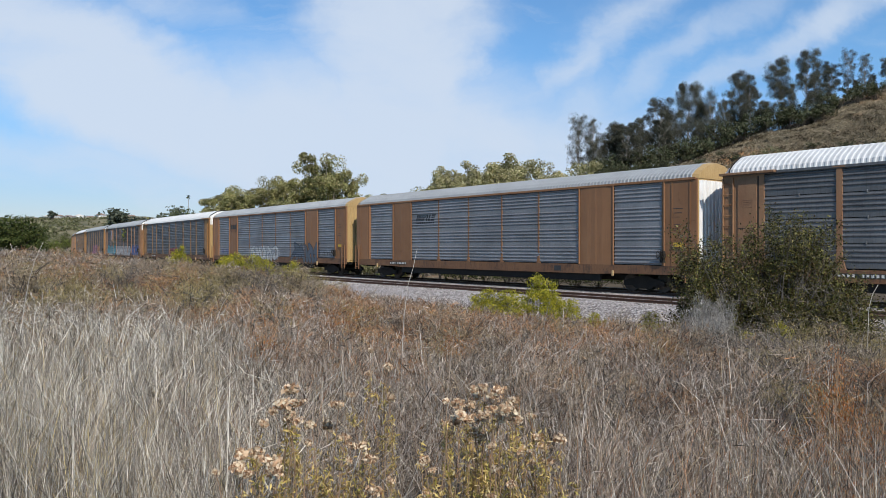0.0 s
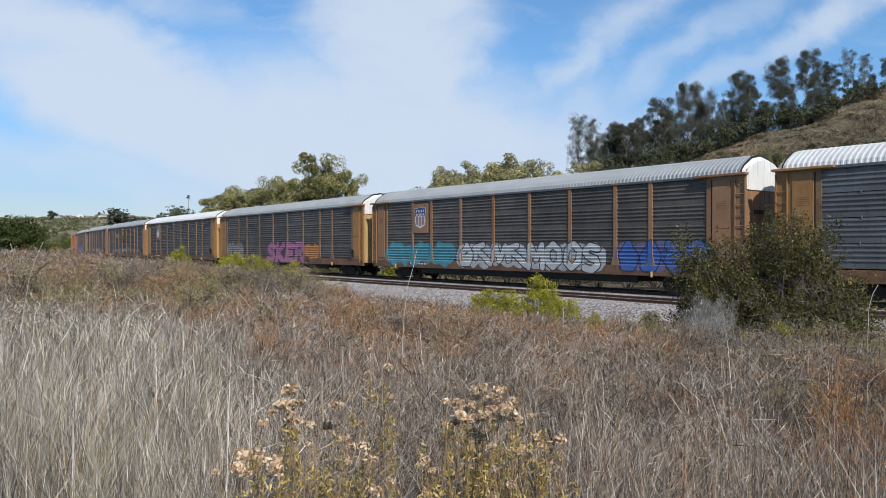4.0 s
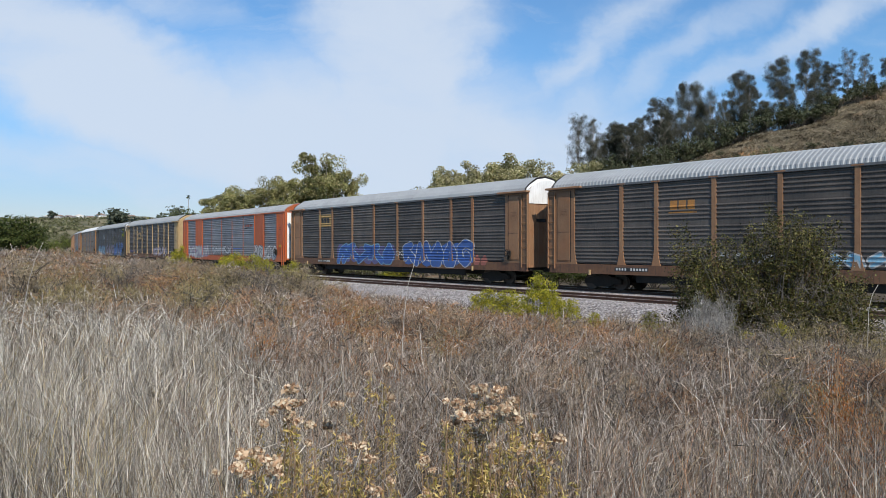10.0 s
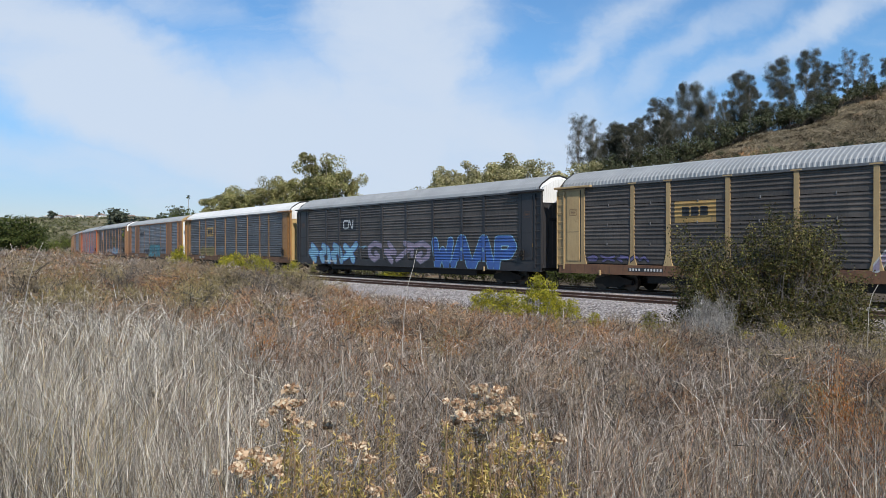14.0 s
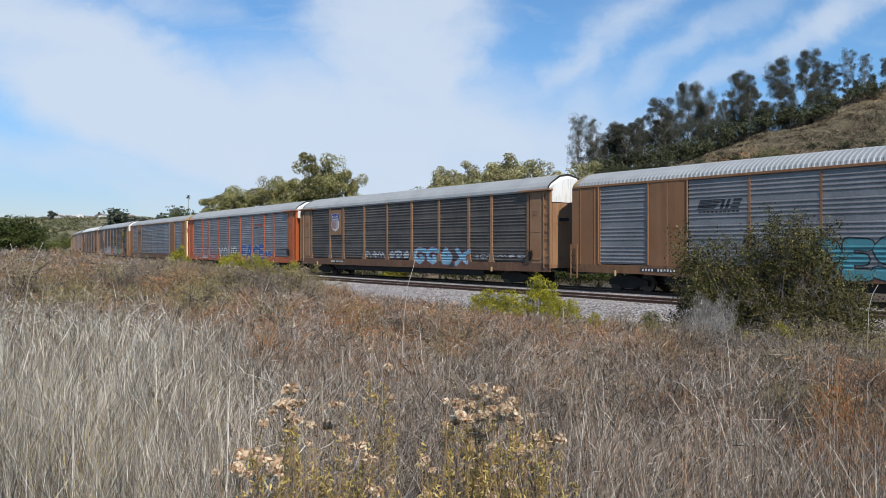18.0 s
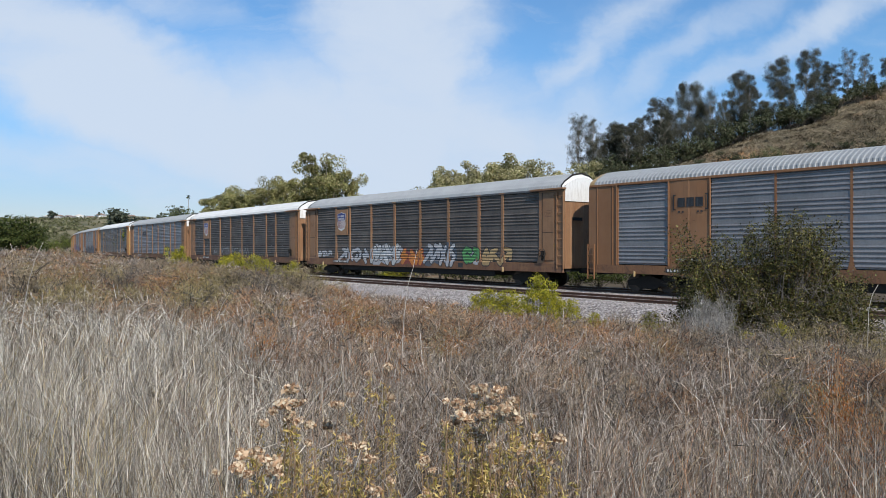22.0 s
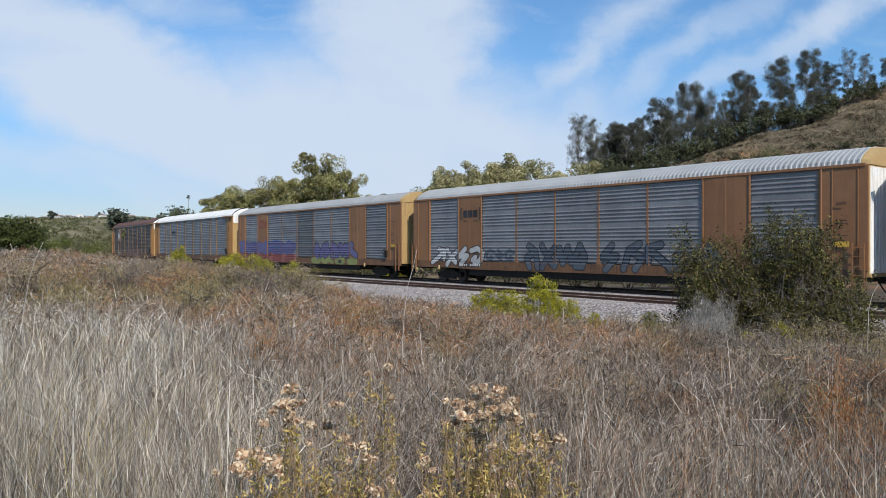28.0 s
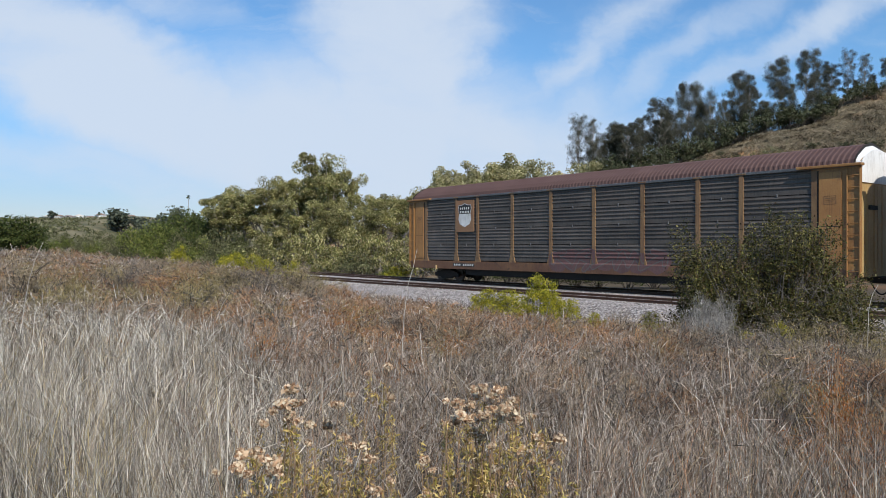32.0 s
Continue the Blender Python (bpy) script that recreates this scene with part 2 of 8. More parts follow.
def gravel_material():
    m = bpy.data.materials.new("ballast_gravel")
    m.use_nodes = True
    n = Nodes(m.node_tree)
    pos = n.add("ShaderNodeNewGeometry").outputs["Position"]
    cell = n.add("ShaderNodeTexVoronoi", {"Vector": pos, "Scale": 15.0, "Randomness": 1.0})
    tone = n.add("ShaderNodeSeparateColor", {0: cell.outputs["Color"]}).outputs[0]
    col = n.mix(n.ramp(tone, 0.1, 0.9), (0.15, 0.128, 0.117), (0.47, 0.43, 0.40))
    col = n.mix(n.math("MULTIPLY", n.ramp(n.noise(pos, 0.9, 5), 0.4, 0.7), 0.45), col, (0.30, 0.25, 0.22))
    b = n.add("ShaderNodeBump", {"Height": cell.outputs["Distance"], "Strength": 1.0, "Distance": 0.05}, invert=True)
    bsdf = n.add("ShaderNodeBsdfPrincipled", {"Base Color": col, "Roughness": 0.92, "Normal": b.outputs[0]})
    n.add("ShaderNodeOutputMaterial", {"Surface": bsdf.outputs[0]})
    return m


def earth_material():
    """Dry soil and litter near by, straw-brown hillside with scrub further off."""
    m = bpy.data.materials.new("dry_ground")
    m.use_nodes = True
    n = Nodes(m.node_tree)
    pos = n.add("ShaderNodeNewGeometry").outputs["Position"]
    axis = n.add("ShaderNodeSeparateXYZ", {0: pos}).outputs
    # soil and litter, darkened in colour for the shade under the brush
    near = n.mix(n.ramp(n.noise(pos, 2.4, 6), 0.35, 0.65), (0.05, 0.038, 0.028), (0.11, 0.085, 0.06))
    straw = n.mix(n.ramp(n.noise(pos, 0.10, 7, 0.65), 0.38, 0.62), (0.085, 0.066, 0.042), (0.18, 0.14, 0.09))
    straw = n.mix(n.math("MULTIPLY", n.ramp(n.noise(n.mapped(pos, loc=(40, 3, 0)), 0.05, 5, 0.6), 0.50, 0.66), 0.7), straw, (0.06, 0.052, 0.034))
    straw = n.mix(n.math("MULTIPLY", n.ramp(n.noise(n.mapped(pos, loc=(4, 33, 0)), 0.035, 4, 0.6), 0.54, 0.66), 0.75), straw, (0.27, 0.145, 0.07))
    spot = n.add("ShaderNodeVectorMath", {0: n.mapped(pos, (1, 0.6, 0)), 1: (66, 112, 0)}, operation="DISTANCE").outputs["Value"]
    bare = n.math("MULTIPLY", n.ramp(spot, 24, 8), n.ramp(n.noise(pos, 0.16, 6, 0.65), 0.38, 0.55))
    straw = n.mix(n.math("MULTIPLY", bare, 0.85), straw, (0.33, 0.18, 0.085))
    olive = n.mix(n.ramp(n.noise(pos, 0.03, 8, 0.7), 0.4, 0.6), (0.095, 0.095, 0.055), (0.22, 0.19, 0.115))
    far_left = n.math("MULTIPLY", n.ramp(axis["X"], -20, -120), n.ramp(axis["Y"], 90, 180))
    dist = n.ramp(axis["Y"], 35, 70)
    col = n.mix(dist, near, straw)
    col = n.mix(far_left, col, olive)
    b = n.add("ShaderNodeBump", {"Height": n.noise(pos, 6.0, 6, 0.7), "Strength": 0.8, "Distance": 0.08})
    bsdf = n.add("ShaderNodeBsdfPrincipled", {"Base Color": col, "Roughness": 0.95, "Normal": b.outputs[0], "Specular IOR Level": 0.15})
    n.add("ShaderNodeOutputMaterial", {"Surface": bsdf.outputs[0]})
    return m


GRAVEL, EARTH = gravel_material(), earth_material()


# ---------------------------------------------------------------- small mesh helpers
def mesh_from(name, verts, faces, mat=None, smooth=False):
    me = bpy.data.meshes.new(name)
    me.from_pydata(verts, [], faces)
    if mat:
        me.materials.append(mat)
    if smooth:
        me.polygons.foreach_set("use_smooth", [True] * len(me.polygons))
    me.update()
    return me


def mesh_from_np(name, verts, quads, mat, tris=None):
    """Many faces at once from arrays."""
    me = bpy.data.meshes.new(name)
    sizes = [4] * len(quads) + [3] * (0 if tris is None else len(tris))
    loops = np.asarray(quads, dtype=np.int32).ravel()
    if tris is not None and len(tris):
        loops = np.concatenate([loops, np.asarray(tris, dtype=np.int32).ravel()])
    me.vertices.add(len(verts))
    me.vertices.foreach_set("co", np.asarray(verts, dtype=np.float32).ravel())
    me.loops.add(len(loops))
    me.loops.foreach_set("vertex_index", loops)
    sizes = np.array(sizes, dtype=np.int32)
    starts = np.concatenate([[0], np.cumsum(sizes)[:-1]]).astype(np.int32)
    me.polygons.add(len(sizes))
    me.polygons.foreach_set("loop_start", starts)
    me.polygons.foreach_set("loop_total", sizes)
    me.materials.append(mat)
    me.update(calc_edges=True)
    return me


def empty(name):
    return new(name, None)


def put(name, me, parent, mat=None, at=(0, 0, 0), rot=None, label="", scale=None):
    """Link a mesh as one part under a thing; mat overrides the mesh's own for this object."""
    ob = new(name, me)
    ob.parent = parent
    ob.location = at
    if rot:
        ob.rotation_euler = [radians(a) for a in rot]
    if scale:
        ob.scale = scale
    if mat:
        ob.material_slots[0].link = "OBJECT"
        ob.material_slots[0].material = mat
    if label:
        tagged(ob, label)
    return ob


def box_data(sx, sy, sz, at=(0, 0, 0), bevel=0.0):
    bm = bmesh.new()
    bmesh.ops.create_cube(bm, size=1.0, matrix=Matrix.Translation(at) @ Matrix.Diagonal((sx, sy, sz, 1)))
    if bevel:
        bmesh.ops.bevel(bm, geom=bm.edges[:], offset=bevel, segments=1, affect="EDGES")
    return bm


def add_box(bm, sx, sy, sz, at=(0, 0, 0), rot=None):
    m = Matrix.Translation(at)
    if rot:
        m = m @ Euler([radians(a) for a in rot]).to_matrix().to_4x4()
    bmesh.ops.create_cube(bm, size=1.0, matrix=m @ Matrix.Diagonal((sx, sy, sz, 1)))


def add_tube(bm, a, b, r1, r2=None, seg=8):
    a, b = Vector(a), Vector(b)
    turn = (b - a).to_track_quat("Z", "Y").to_matrix().to_4x4()
    bmesh.ops.create_cone(bm, cap_ends=True, segments=seg, radius1=r1, radius2=r1 if r2 is None else r2, depth=(b - a).length,
                          matrix=Matrix.Translation((a + b) / 2) @ turn)


def data_of(bm, name, mat):
    me = bpy.data.meshes.new(name)
    bm.to_mesh(me)
    bm.free()
    me.materials.append(mat)
    return me


def prism(name, outline, y0, y1, mat):
    """A plate with an outline in x and z, thick from y0 to y1."""
    k = len(outline)
    v = [(x, y0, z) for x, z in outline] + [(x, y1, z) for x, z in outline]
    f = [tuple(range(k)), tuple(range(2 * k - 1, k - 1, -1))] + [(i, i + k, (i + 1) % k + k, (i + 1) % k) for i in range(k)]
    return mesh_from(name, v, f, mat)

# ---------------------------------------------------------------- ground
def smooth(x, a, b):
    q = np.clip((x - a) / (b - a), 0, 1)
    return q * q * (3 - 2 * q)


def rolling(x, y, size, seed):
    """Cheap smooth noise of arrays, about -1 to 1."""
    out = np.zeros_like(x)
    rng = np.random.default_rng(seed)
    for i in range(6):
        a = rng.uniform(0, 6.283)
        f = rng.uniform(0.6, 1.9) / size
        out += np.sin((x * np.cos(a) + y * np.sin(a)) * f * 6.283 + rng.uniform(0, 6.283))
    return out / 3.2


def ground_z(x, y):
    x, y = np.asarray(x, float), np.asarray(y, float)
    gap = track_gap(np.stack([x.ravel(), y.ravel()], 1)).reshape(x.shape)
    along = x * AWAY.x + y * AWAY.y
    fall = 0.138 - 0.058 * smooth(along, 14, 54) - 0.046 * smooth(along, 50, 95)
    cap = 0.42 + 0.86 * smooth(along, 22, 62) * (1 - 0.5 * smooth(along, 120, 190))
    near = np.minimum(1.46 + 0.42 * smooth(along, 24, 50) - fall * np.clip(TRACK_D - gap, 0, 40), cap)
    near = np.maximum(near, -0.80) * smooth(gap, 7.6, 10.5) - 0.80 * (1 - smooth(gap, 7.6, 10.5))
    near += 0.07 * rolling(x, y, 5, 3) * smooth(gap, 9, 14)
    far = np.full_like(x, -0.95)
    ridge = np.clip(0.25 * (x + 58) + 0.085 * np.clip(x - 85, 0, 80), 0, 90)
    ridge = ridge * ridge / (ridge + 3.0)
    hill = ridge * smooth(y - 0.10 * x, 92, 214) * (1 + 0.05 * rolling(x, y, 60, 5))
    hill += 1.4 * rolling(x, y, 45, 7) * smooth(y, 120, 190) * smooth(x, -20, 40)
    left = 26.5 * smooth(y + 0.25 * x, 200, 590) * smooth(-x, 40, 210) * (1 + 0.08 * rolling(x, y, 190, 9)) * (1 - 0.22 * smooth(-x, 380, 560))
    left += 17 * np.exp(-((x + 135) / 70) ** 2 - ((y - 460) / 90) ** 2)
    behind = 0.8 * rolling(x, y, 120, 11) * smooth(np.hypot(x, y), 120, 500)
    rise = (hill + left) * smooth(np.abs(gap), 8, 60)
    z = np.where(gap > 0, near, far) + rise + behind * smooth(np.abs(gap), 10, 60)
    bed = smooth(gap, 9.5, 7.5) * smooth(gap, -5.5, -4.0)
    return z * (1 - bed) + -0.85 * bed


def ground_at(x, y):
    return float(ground_z(np.array([x]), np.array([y]))[0])


def build_ground():
    k = 250
    u = np.linspace(-1, 1, k)
    xs = np.sinh(u * 6.0) / math.sinh(6.0) * 3600
    ys = 14 + np.sinh((u + 0.12) * 5.6) / math.sinh(5.6) * 3000
    gx, gy = np.meshgrid(xs, ys)
    gz = ground_z(gx, gy)
    verts = np.stack([gx.ravel(), gy.ravel(), gz.ravel()], 1)
    i = np.arange(k * k).reshape(k, k)
    quads = np.stack([i[:-1, :-1].ravel(), i[:-1, 1:].ravel(), i[1:, 1:].ravel(), i[1:, :-1].ravel()], 1)
    me = mesh_from_np("ground", verts, quads, EARTH)
    me.polygons.foreach_set("use_smooth", [True] * len(me.polygons))
    tagged(new("ground", me), "dry soil, darkened near by as shade under brush, with straw-brown hillside", "ground", kind="structure")


build_ground()


def strip_along(name, profile, s0, s1, step, mat, closed=False):
    """A band swept along the track; the profile is in metres to the camera's side and up."""
    verts, quads = [], []
    count = int((s1 - s0) / step) + 1
    k = len(profile)
    for j in range(count):
        s = s0 + j * step
        for off, z in profile:
            p = on_track(s, -off)
            verts.append((p.x, p.y, z))
    for j in range(count - 1):
        for i in range(k if closed else k - 1):
            a, b = j * k + i, j * k + (i + 1) % k
            quads.append((a, b, b + k, a + k))
    return mesh_from_np(name, verts, quads, mat)


def build_track():
    rnd = random.Random(4)
    n = NEAR_TRACK
    top = -0.13
    prof = [(n + 4.6, -1.0), (n + 3.5, -0.72), (n + 2.9, -0.5), (n + 2.2, top - 0.03), (n + 1.5, top), (n + 0.6, top + 0.012), (n - 0.6, top + 0.01), (n - 1.5, top),
            (n - 2.2, top - 0.05), (1.6, top), (0.6, top + 0.01), (-0.6, top + 0.01), (-1.7, top), (-2.4, top - 0.1), (-3.8, -1.05)]
    me = strip_along("ballast_bed", prof, -740, 800, 2.0, GRAVEL)
    for v in me.vertices:
        if -0.7 < v.co.z:
            v.co.z += rnd.uniform(-0.02, 0.02)
    tagged(new("ballast_bed", me), "pale grey crushed stone ballast bed", "ballast", kind="structure")
    rail = [(-0.07, -0.175), (-0.07, -0.16), (-0.01, -0.145), (-0.01, -0.04), (-0.037, -0.03), (-0.037, -0.006), (-0.03, 0.0), (0.03, 0.0), (0.037, -0.006),
            (0.037, -0.03), (0.01, -0.04), (0.01, -0.145), (0.07, -0.16), (0.07, -0.175)]
    for centre in (0.0, n):
        for side in (-0.755, 0.755):
            prof = [(centre + side + a, b) for a, b in rail]
            ob = tagged(new("rail", strip_along("rail", prof, -740, 800, 4.0, RAIL_RUST, True)), "brown rusted steel rail on the ballast", "rail", "rails of the double track")
            head = strip_along("rail_head", [(centre + side - 0.034, 0.002), (centre + side + 0.034, 0.002)], -740, 800, 4.0, RAIL_TOP)
            put("running_surface", head, ob)
    # ties, sunk in the ballast
    verts, quads = [], []
    for centre in (0.0, n):
        s = -60.0
        while s < 120:
            p, q = on_track(s, -centre), on_track(s + 0.2, -centre)
            along = (q - p).normalized()
            across = Vector((along.y, -along.x))
            b = len(verts)
            for zz in (top - 0.08, top + 0.004):
                for a, c in ((-1.3, -0.11), (1.3, -0.11), (1.3, 0.11), (-1.3, 0.11)):
                    w = p + across * a + along * c
                    verts.append((w.x, w.y, zz))
            quads += [(b + 4, b + 5, b + 6, b + 7), (b, b + 1, b + 5, b + 4), (b + 1, b + 2, b + 6, b + 5), (b + 2, b + 3, b + 7, b + 6), (b + 3, b, b + 4, b + 7)]
            s += 0.6
    tagged(new("railway_ties", mesh_from_np("railway_ties", verts, quads, TIE)), "grey weathered railway ties sunk in the ballast", "railway ties", kind="stuff")


build_track()


def build_stones():
    """Loose stones on the shoulder that faces the field."""
    nrng = np.random.default_rng(17)
    k = 7500
    s, off = nrng.uniform(4, 78, k), NEAR_TRACK + nrng.uniform(0.95, 4.0, k) ** 1.0
    between = nrng.uniform(0, 1, k) < 0.25
    off = np.where(between, nrng.uniform(1.0, 3.4, k), off)
    shape = np.array([(-1, -1, -1), (1, -1, -1), (1, 1, -1), (-1, 1, -1), (-1, -1, 1), (1, -1, 1), (1, 1, 1), (-1, 1, 1)], float) * 0.5
    faces = np.array([(0, 3, 2, 1), (4, 5, 6, 7), (0, 1, 5, 4), (1, 2, 6, 5), (2, 3, 7, 6), (3, 0, 4, 7)])
    verts = np.empty((k, 8, 3))
    for i in range(k):
        p = on_track(s[i], -off[i])
        a = off[i] - NEAR_TRACK
        z = -0.13 if a < 1.6 else (-0.13 - (a - 1.6) * 0.05 if a < 2.2 else -0.16 - (a - 2.2) * 0.47)
        q = Euler(nrng.uniform(0, 6.28, 3)).to_matrix()
        size = nrng.uniform(0.035, 0.085) * nrng.uniform(0.7, 1.2, 3)
        verts[i] = (shape * nrng.uniform(0.6, 1.1, (8, 3)) * size) @ np.array(q).T + (p.x, p.y, z)
    quads = (np.arange(k)[:, None, None] * 8 + faces[None]).reshape(-1, 4)
    stone = surface("ballast_stone", (0.22, 0.195, 0.18), (0.46, 0.42, 0.39), 2, 30, 0.92, 0, 0.003, world_space=True, island=0.45)
    tagged(new("ballast_stones", mesh_from_np("ballast_stones", verts.reshape(-1, 3), quads, stone)), "loose pale grey crushed stones", "ballast stones", kind="stuff")


build_stones()

# ---------------------------------------------------------------- the train: covered car carriers
HALF = 13.72
SPLIT_POSTS = (-12.03, -9.06, -7.13, -4.27, -1.42, 1.43, 4.28, 7.12, 9.10, 12.03)
FLUSH_EDGES = (-11.95, -9.1, -7.08, -4.25, -1.42, 1.42, 4.25, 7.08, 9.18, 12.0)
P_LOW, P_HIGH, ROWS, PLAIN = 1.30, 5.04, 21, (5, 10, 15)
SKIN, POST_Y, SILL_Y = -1.50, -1.565, -1.57


def rib_profile(z0, z1, rows, skip=()):
    """Heights and depths of a sheet with rolled ribs."""
    p = (z1 - z0) / rows
    out = [(z0, 0.0)]
    for i in range(rows):
        b = z0 + i * p
        if i in skip:
            continue
        c = b + 0.5 * p
        out += [(c - 0.050, 0.0), (c - 0.034, -0.024), (c - 0.010, -0.036), (c + 0.022, -0.026), (c + 0.050, 0.0)]
    out.append((z1, 0.0))
    return out


def sheet(name, width, z0, z1, rows, skip=(), mat=STEEL):
    prof = rib_profile(z0, z1, rows, skip)
    v, f = [], []
    for x in (-width / 2, width / 2):
        v += [(x, y, z) for z, y in prof]
    k = len(prof)
    for i in range(k - 1):
        f.append((i, i + k, i + k + 1, i + 1))
    # returned edges give the sheet its thickness
    b = len(v)
    v += [(-width / 2, 0.06, z0), (width / 2, 0.06, z0), (width / 2, 0.06, z1), (-width / 2, 0.06, z1)]
    f += [(0, b, b + 1, k), (k - 1, 2 * k - 1, b + 2, b + 3), tuple(range(k)) + (b + 3, b), tuple(range(2 * k - 1, k - 1, -1)) + (b + 1, b + 2)]
    return mesh_from(name, v, f, mat)


SHEETS = {}


def sheet_of(width, z0, z1, rows, skip=()):
    key = (round(width, 3), z0, z1, rows, skip)
    if key not in SHEETS:
        SHEETS[key] = sheet("side_panel", width, z0, z1, rows, skip)
    return SHEETS[key]


def arch(crest, eave=5.10, half=1.50):
    """Half of the roof's outline, from the eave on the camera's side to the far eave."""
    h = crest - eave
    pts = [(-1.0, 0.0), (-0.965, 0.22), (-0.82, 0.46), (-0.42, 0.87), (0.0, 1.0)]
    side = [(x * half, eave + y * h) for x, y in pts]
    return side + [(-x, z) for x, z in side[-2::-1]]


def roof_mesh(crest, x0, x1, pitch=0.208):
    line = arch(crest)
    v, f = [], []
    cols = []
    count = int((x1 - x0) / pitch)
    step = (x1 - x0) / count
    for i in range(count):
        b = x0 + i * step
        cols += [(b, 0), (b + 0.36 * step, 0), (b + 0.52 * step, 1), (b + 0.84 * step, 1)]
    cols.append((x1, 0))
    k = len(line)
    for x, up in cols:
        for j, (y, z) in enumerate(line):
            n = Vector((y * 0.9, (z - 4.2))).normalized() * (0.025 * up)
            v.append((x, y + n.x, z + n.y))
    for i in range(len(cols) - 1):
        for j in range(k - 1):
            a = i * k + j
            f.append((a, a + k, a + k + 1, a + 1))
    b = len(v)
    for x in (x0, x1):
        v += [(x, -1.5, 5.02), (x, 1.5, 5.02)]
    f += [(0, b, b + 2, (len(cols) - 1) * k), (k - 1, len(cols) * k - 1, b + 3, b + 1)]
    return mesh_from("roof_sheet", v, f, ROOF)


def hood_mesh(crest, x0, x1, drop):
    """The smooth cap at a car's end; it slopes down over drop metres."""
    a, c = arch(crest + 0.012), arch(crest - drop, 5.08 - drop * 0.2)
    v = [(x0, y, z) for y, z in a] + [(x1 - math.copysign(0.25, x1), y, z) for y, z in arch(crest - drop * 0.15)] + [(x1, y * 0.98, z) for y, z in c]
    k = len(a)
    f = []
    for r in (0, k):
        f += [(r + j, r + j + k, r + j + k + 1, r + j + 1) for j in range(k - 1)]
    f.append(tuple(range(2 * k, 3 * k)))
    return mesh_from("roof_cap", v, f, END_WHITE)


def arch_plate(name, crest, x0, x1, low, half, mat, grooves=0):
    """An end wall below the roof, with upright ribs."""
    line = [(y * half / 1.5, z) for y, z in arch(crest)]
    outline = [(-half, low)] + line + [(half, low)]
    k = len(outline)
    v = [(x0, y, z) for y, z in outline] + [(x1, y, z) for y, z in outline]
    f = [tuple(range(k)), tuple(range(2 * k - 1, k - 1, -1))] + [(i, i + k, (i + 1) % k + k, (i + 1) % k) for i in range(k)]
    return mesh_from(name, v, f, mat)


def ribbed_door(name, width, low, high, mat, ribs=7, depth=0.05):
    """One leaf of an end door, ribbed upright; it lies in the plane across the car."""
    v, f, cols = [], [], []
    p = width / ribs
    for i in range(ribs):
        b = -width / 2 + i * p
        cols += [(b, 0), (b + 0.45 * p, 0), (b + 0.58 * p, depth), (b + 0.87 * p, depth)]
    cols.append((width / 2, 0))
    for y, d in cols:
        v += [(d, y, low), (d, y, high)]
    for i in range(len(cols) - 1):
        f.append((2 * i, 2 * i + 2, 2 * i + 3, 2 * i + 1))
    b = len(v)
    v += [(-0.05, -width / 2, low), (-0.05, width / 2, low), (-0.05, -width / 2, high), (-0.05, width / 2, high)]
    f += [(1, *range(3, 2 * len(cols), 2), b + 3, b + 2), (0, b, b + 1, *range(2 * len(cols) - 2, 0, -2)), (0, 1, b + 2, b)]
    return mesh_from(name, v, f, mat)


def rounded_plate(name, w, h, t, mat, r=0.05):
    o = []
    for cx, cz, a0 in ((w / 2 - r, h / 2 - r, 0), (-w / 2 + r, h / 2 - r, 90), (-w / 2 + r, -h / 2 + r, 180), (w / 2 - r, -h / 2 + r, 270)):
        for a in (0, 45, 90):
            o.append((cx + r * math.cos(radians(a0 + a)), cz + r * math.sin(radians(a0 + a))))
    return prism(name, o, -t, 0.0, mat)


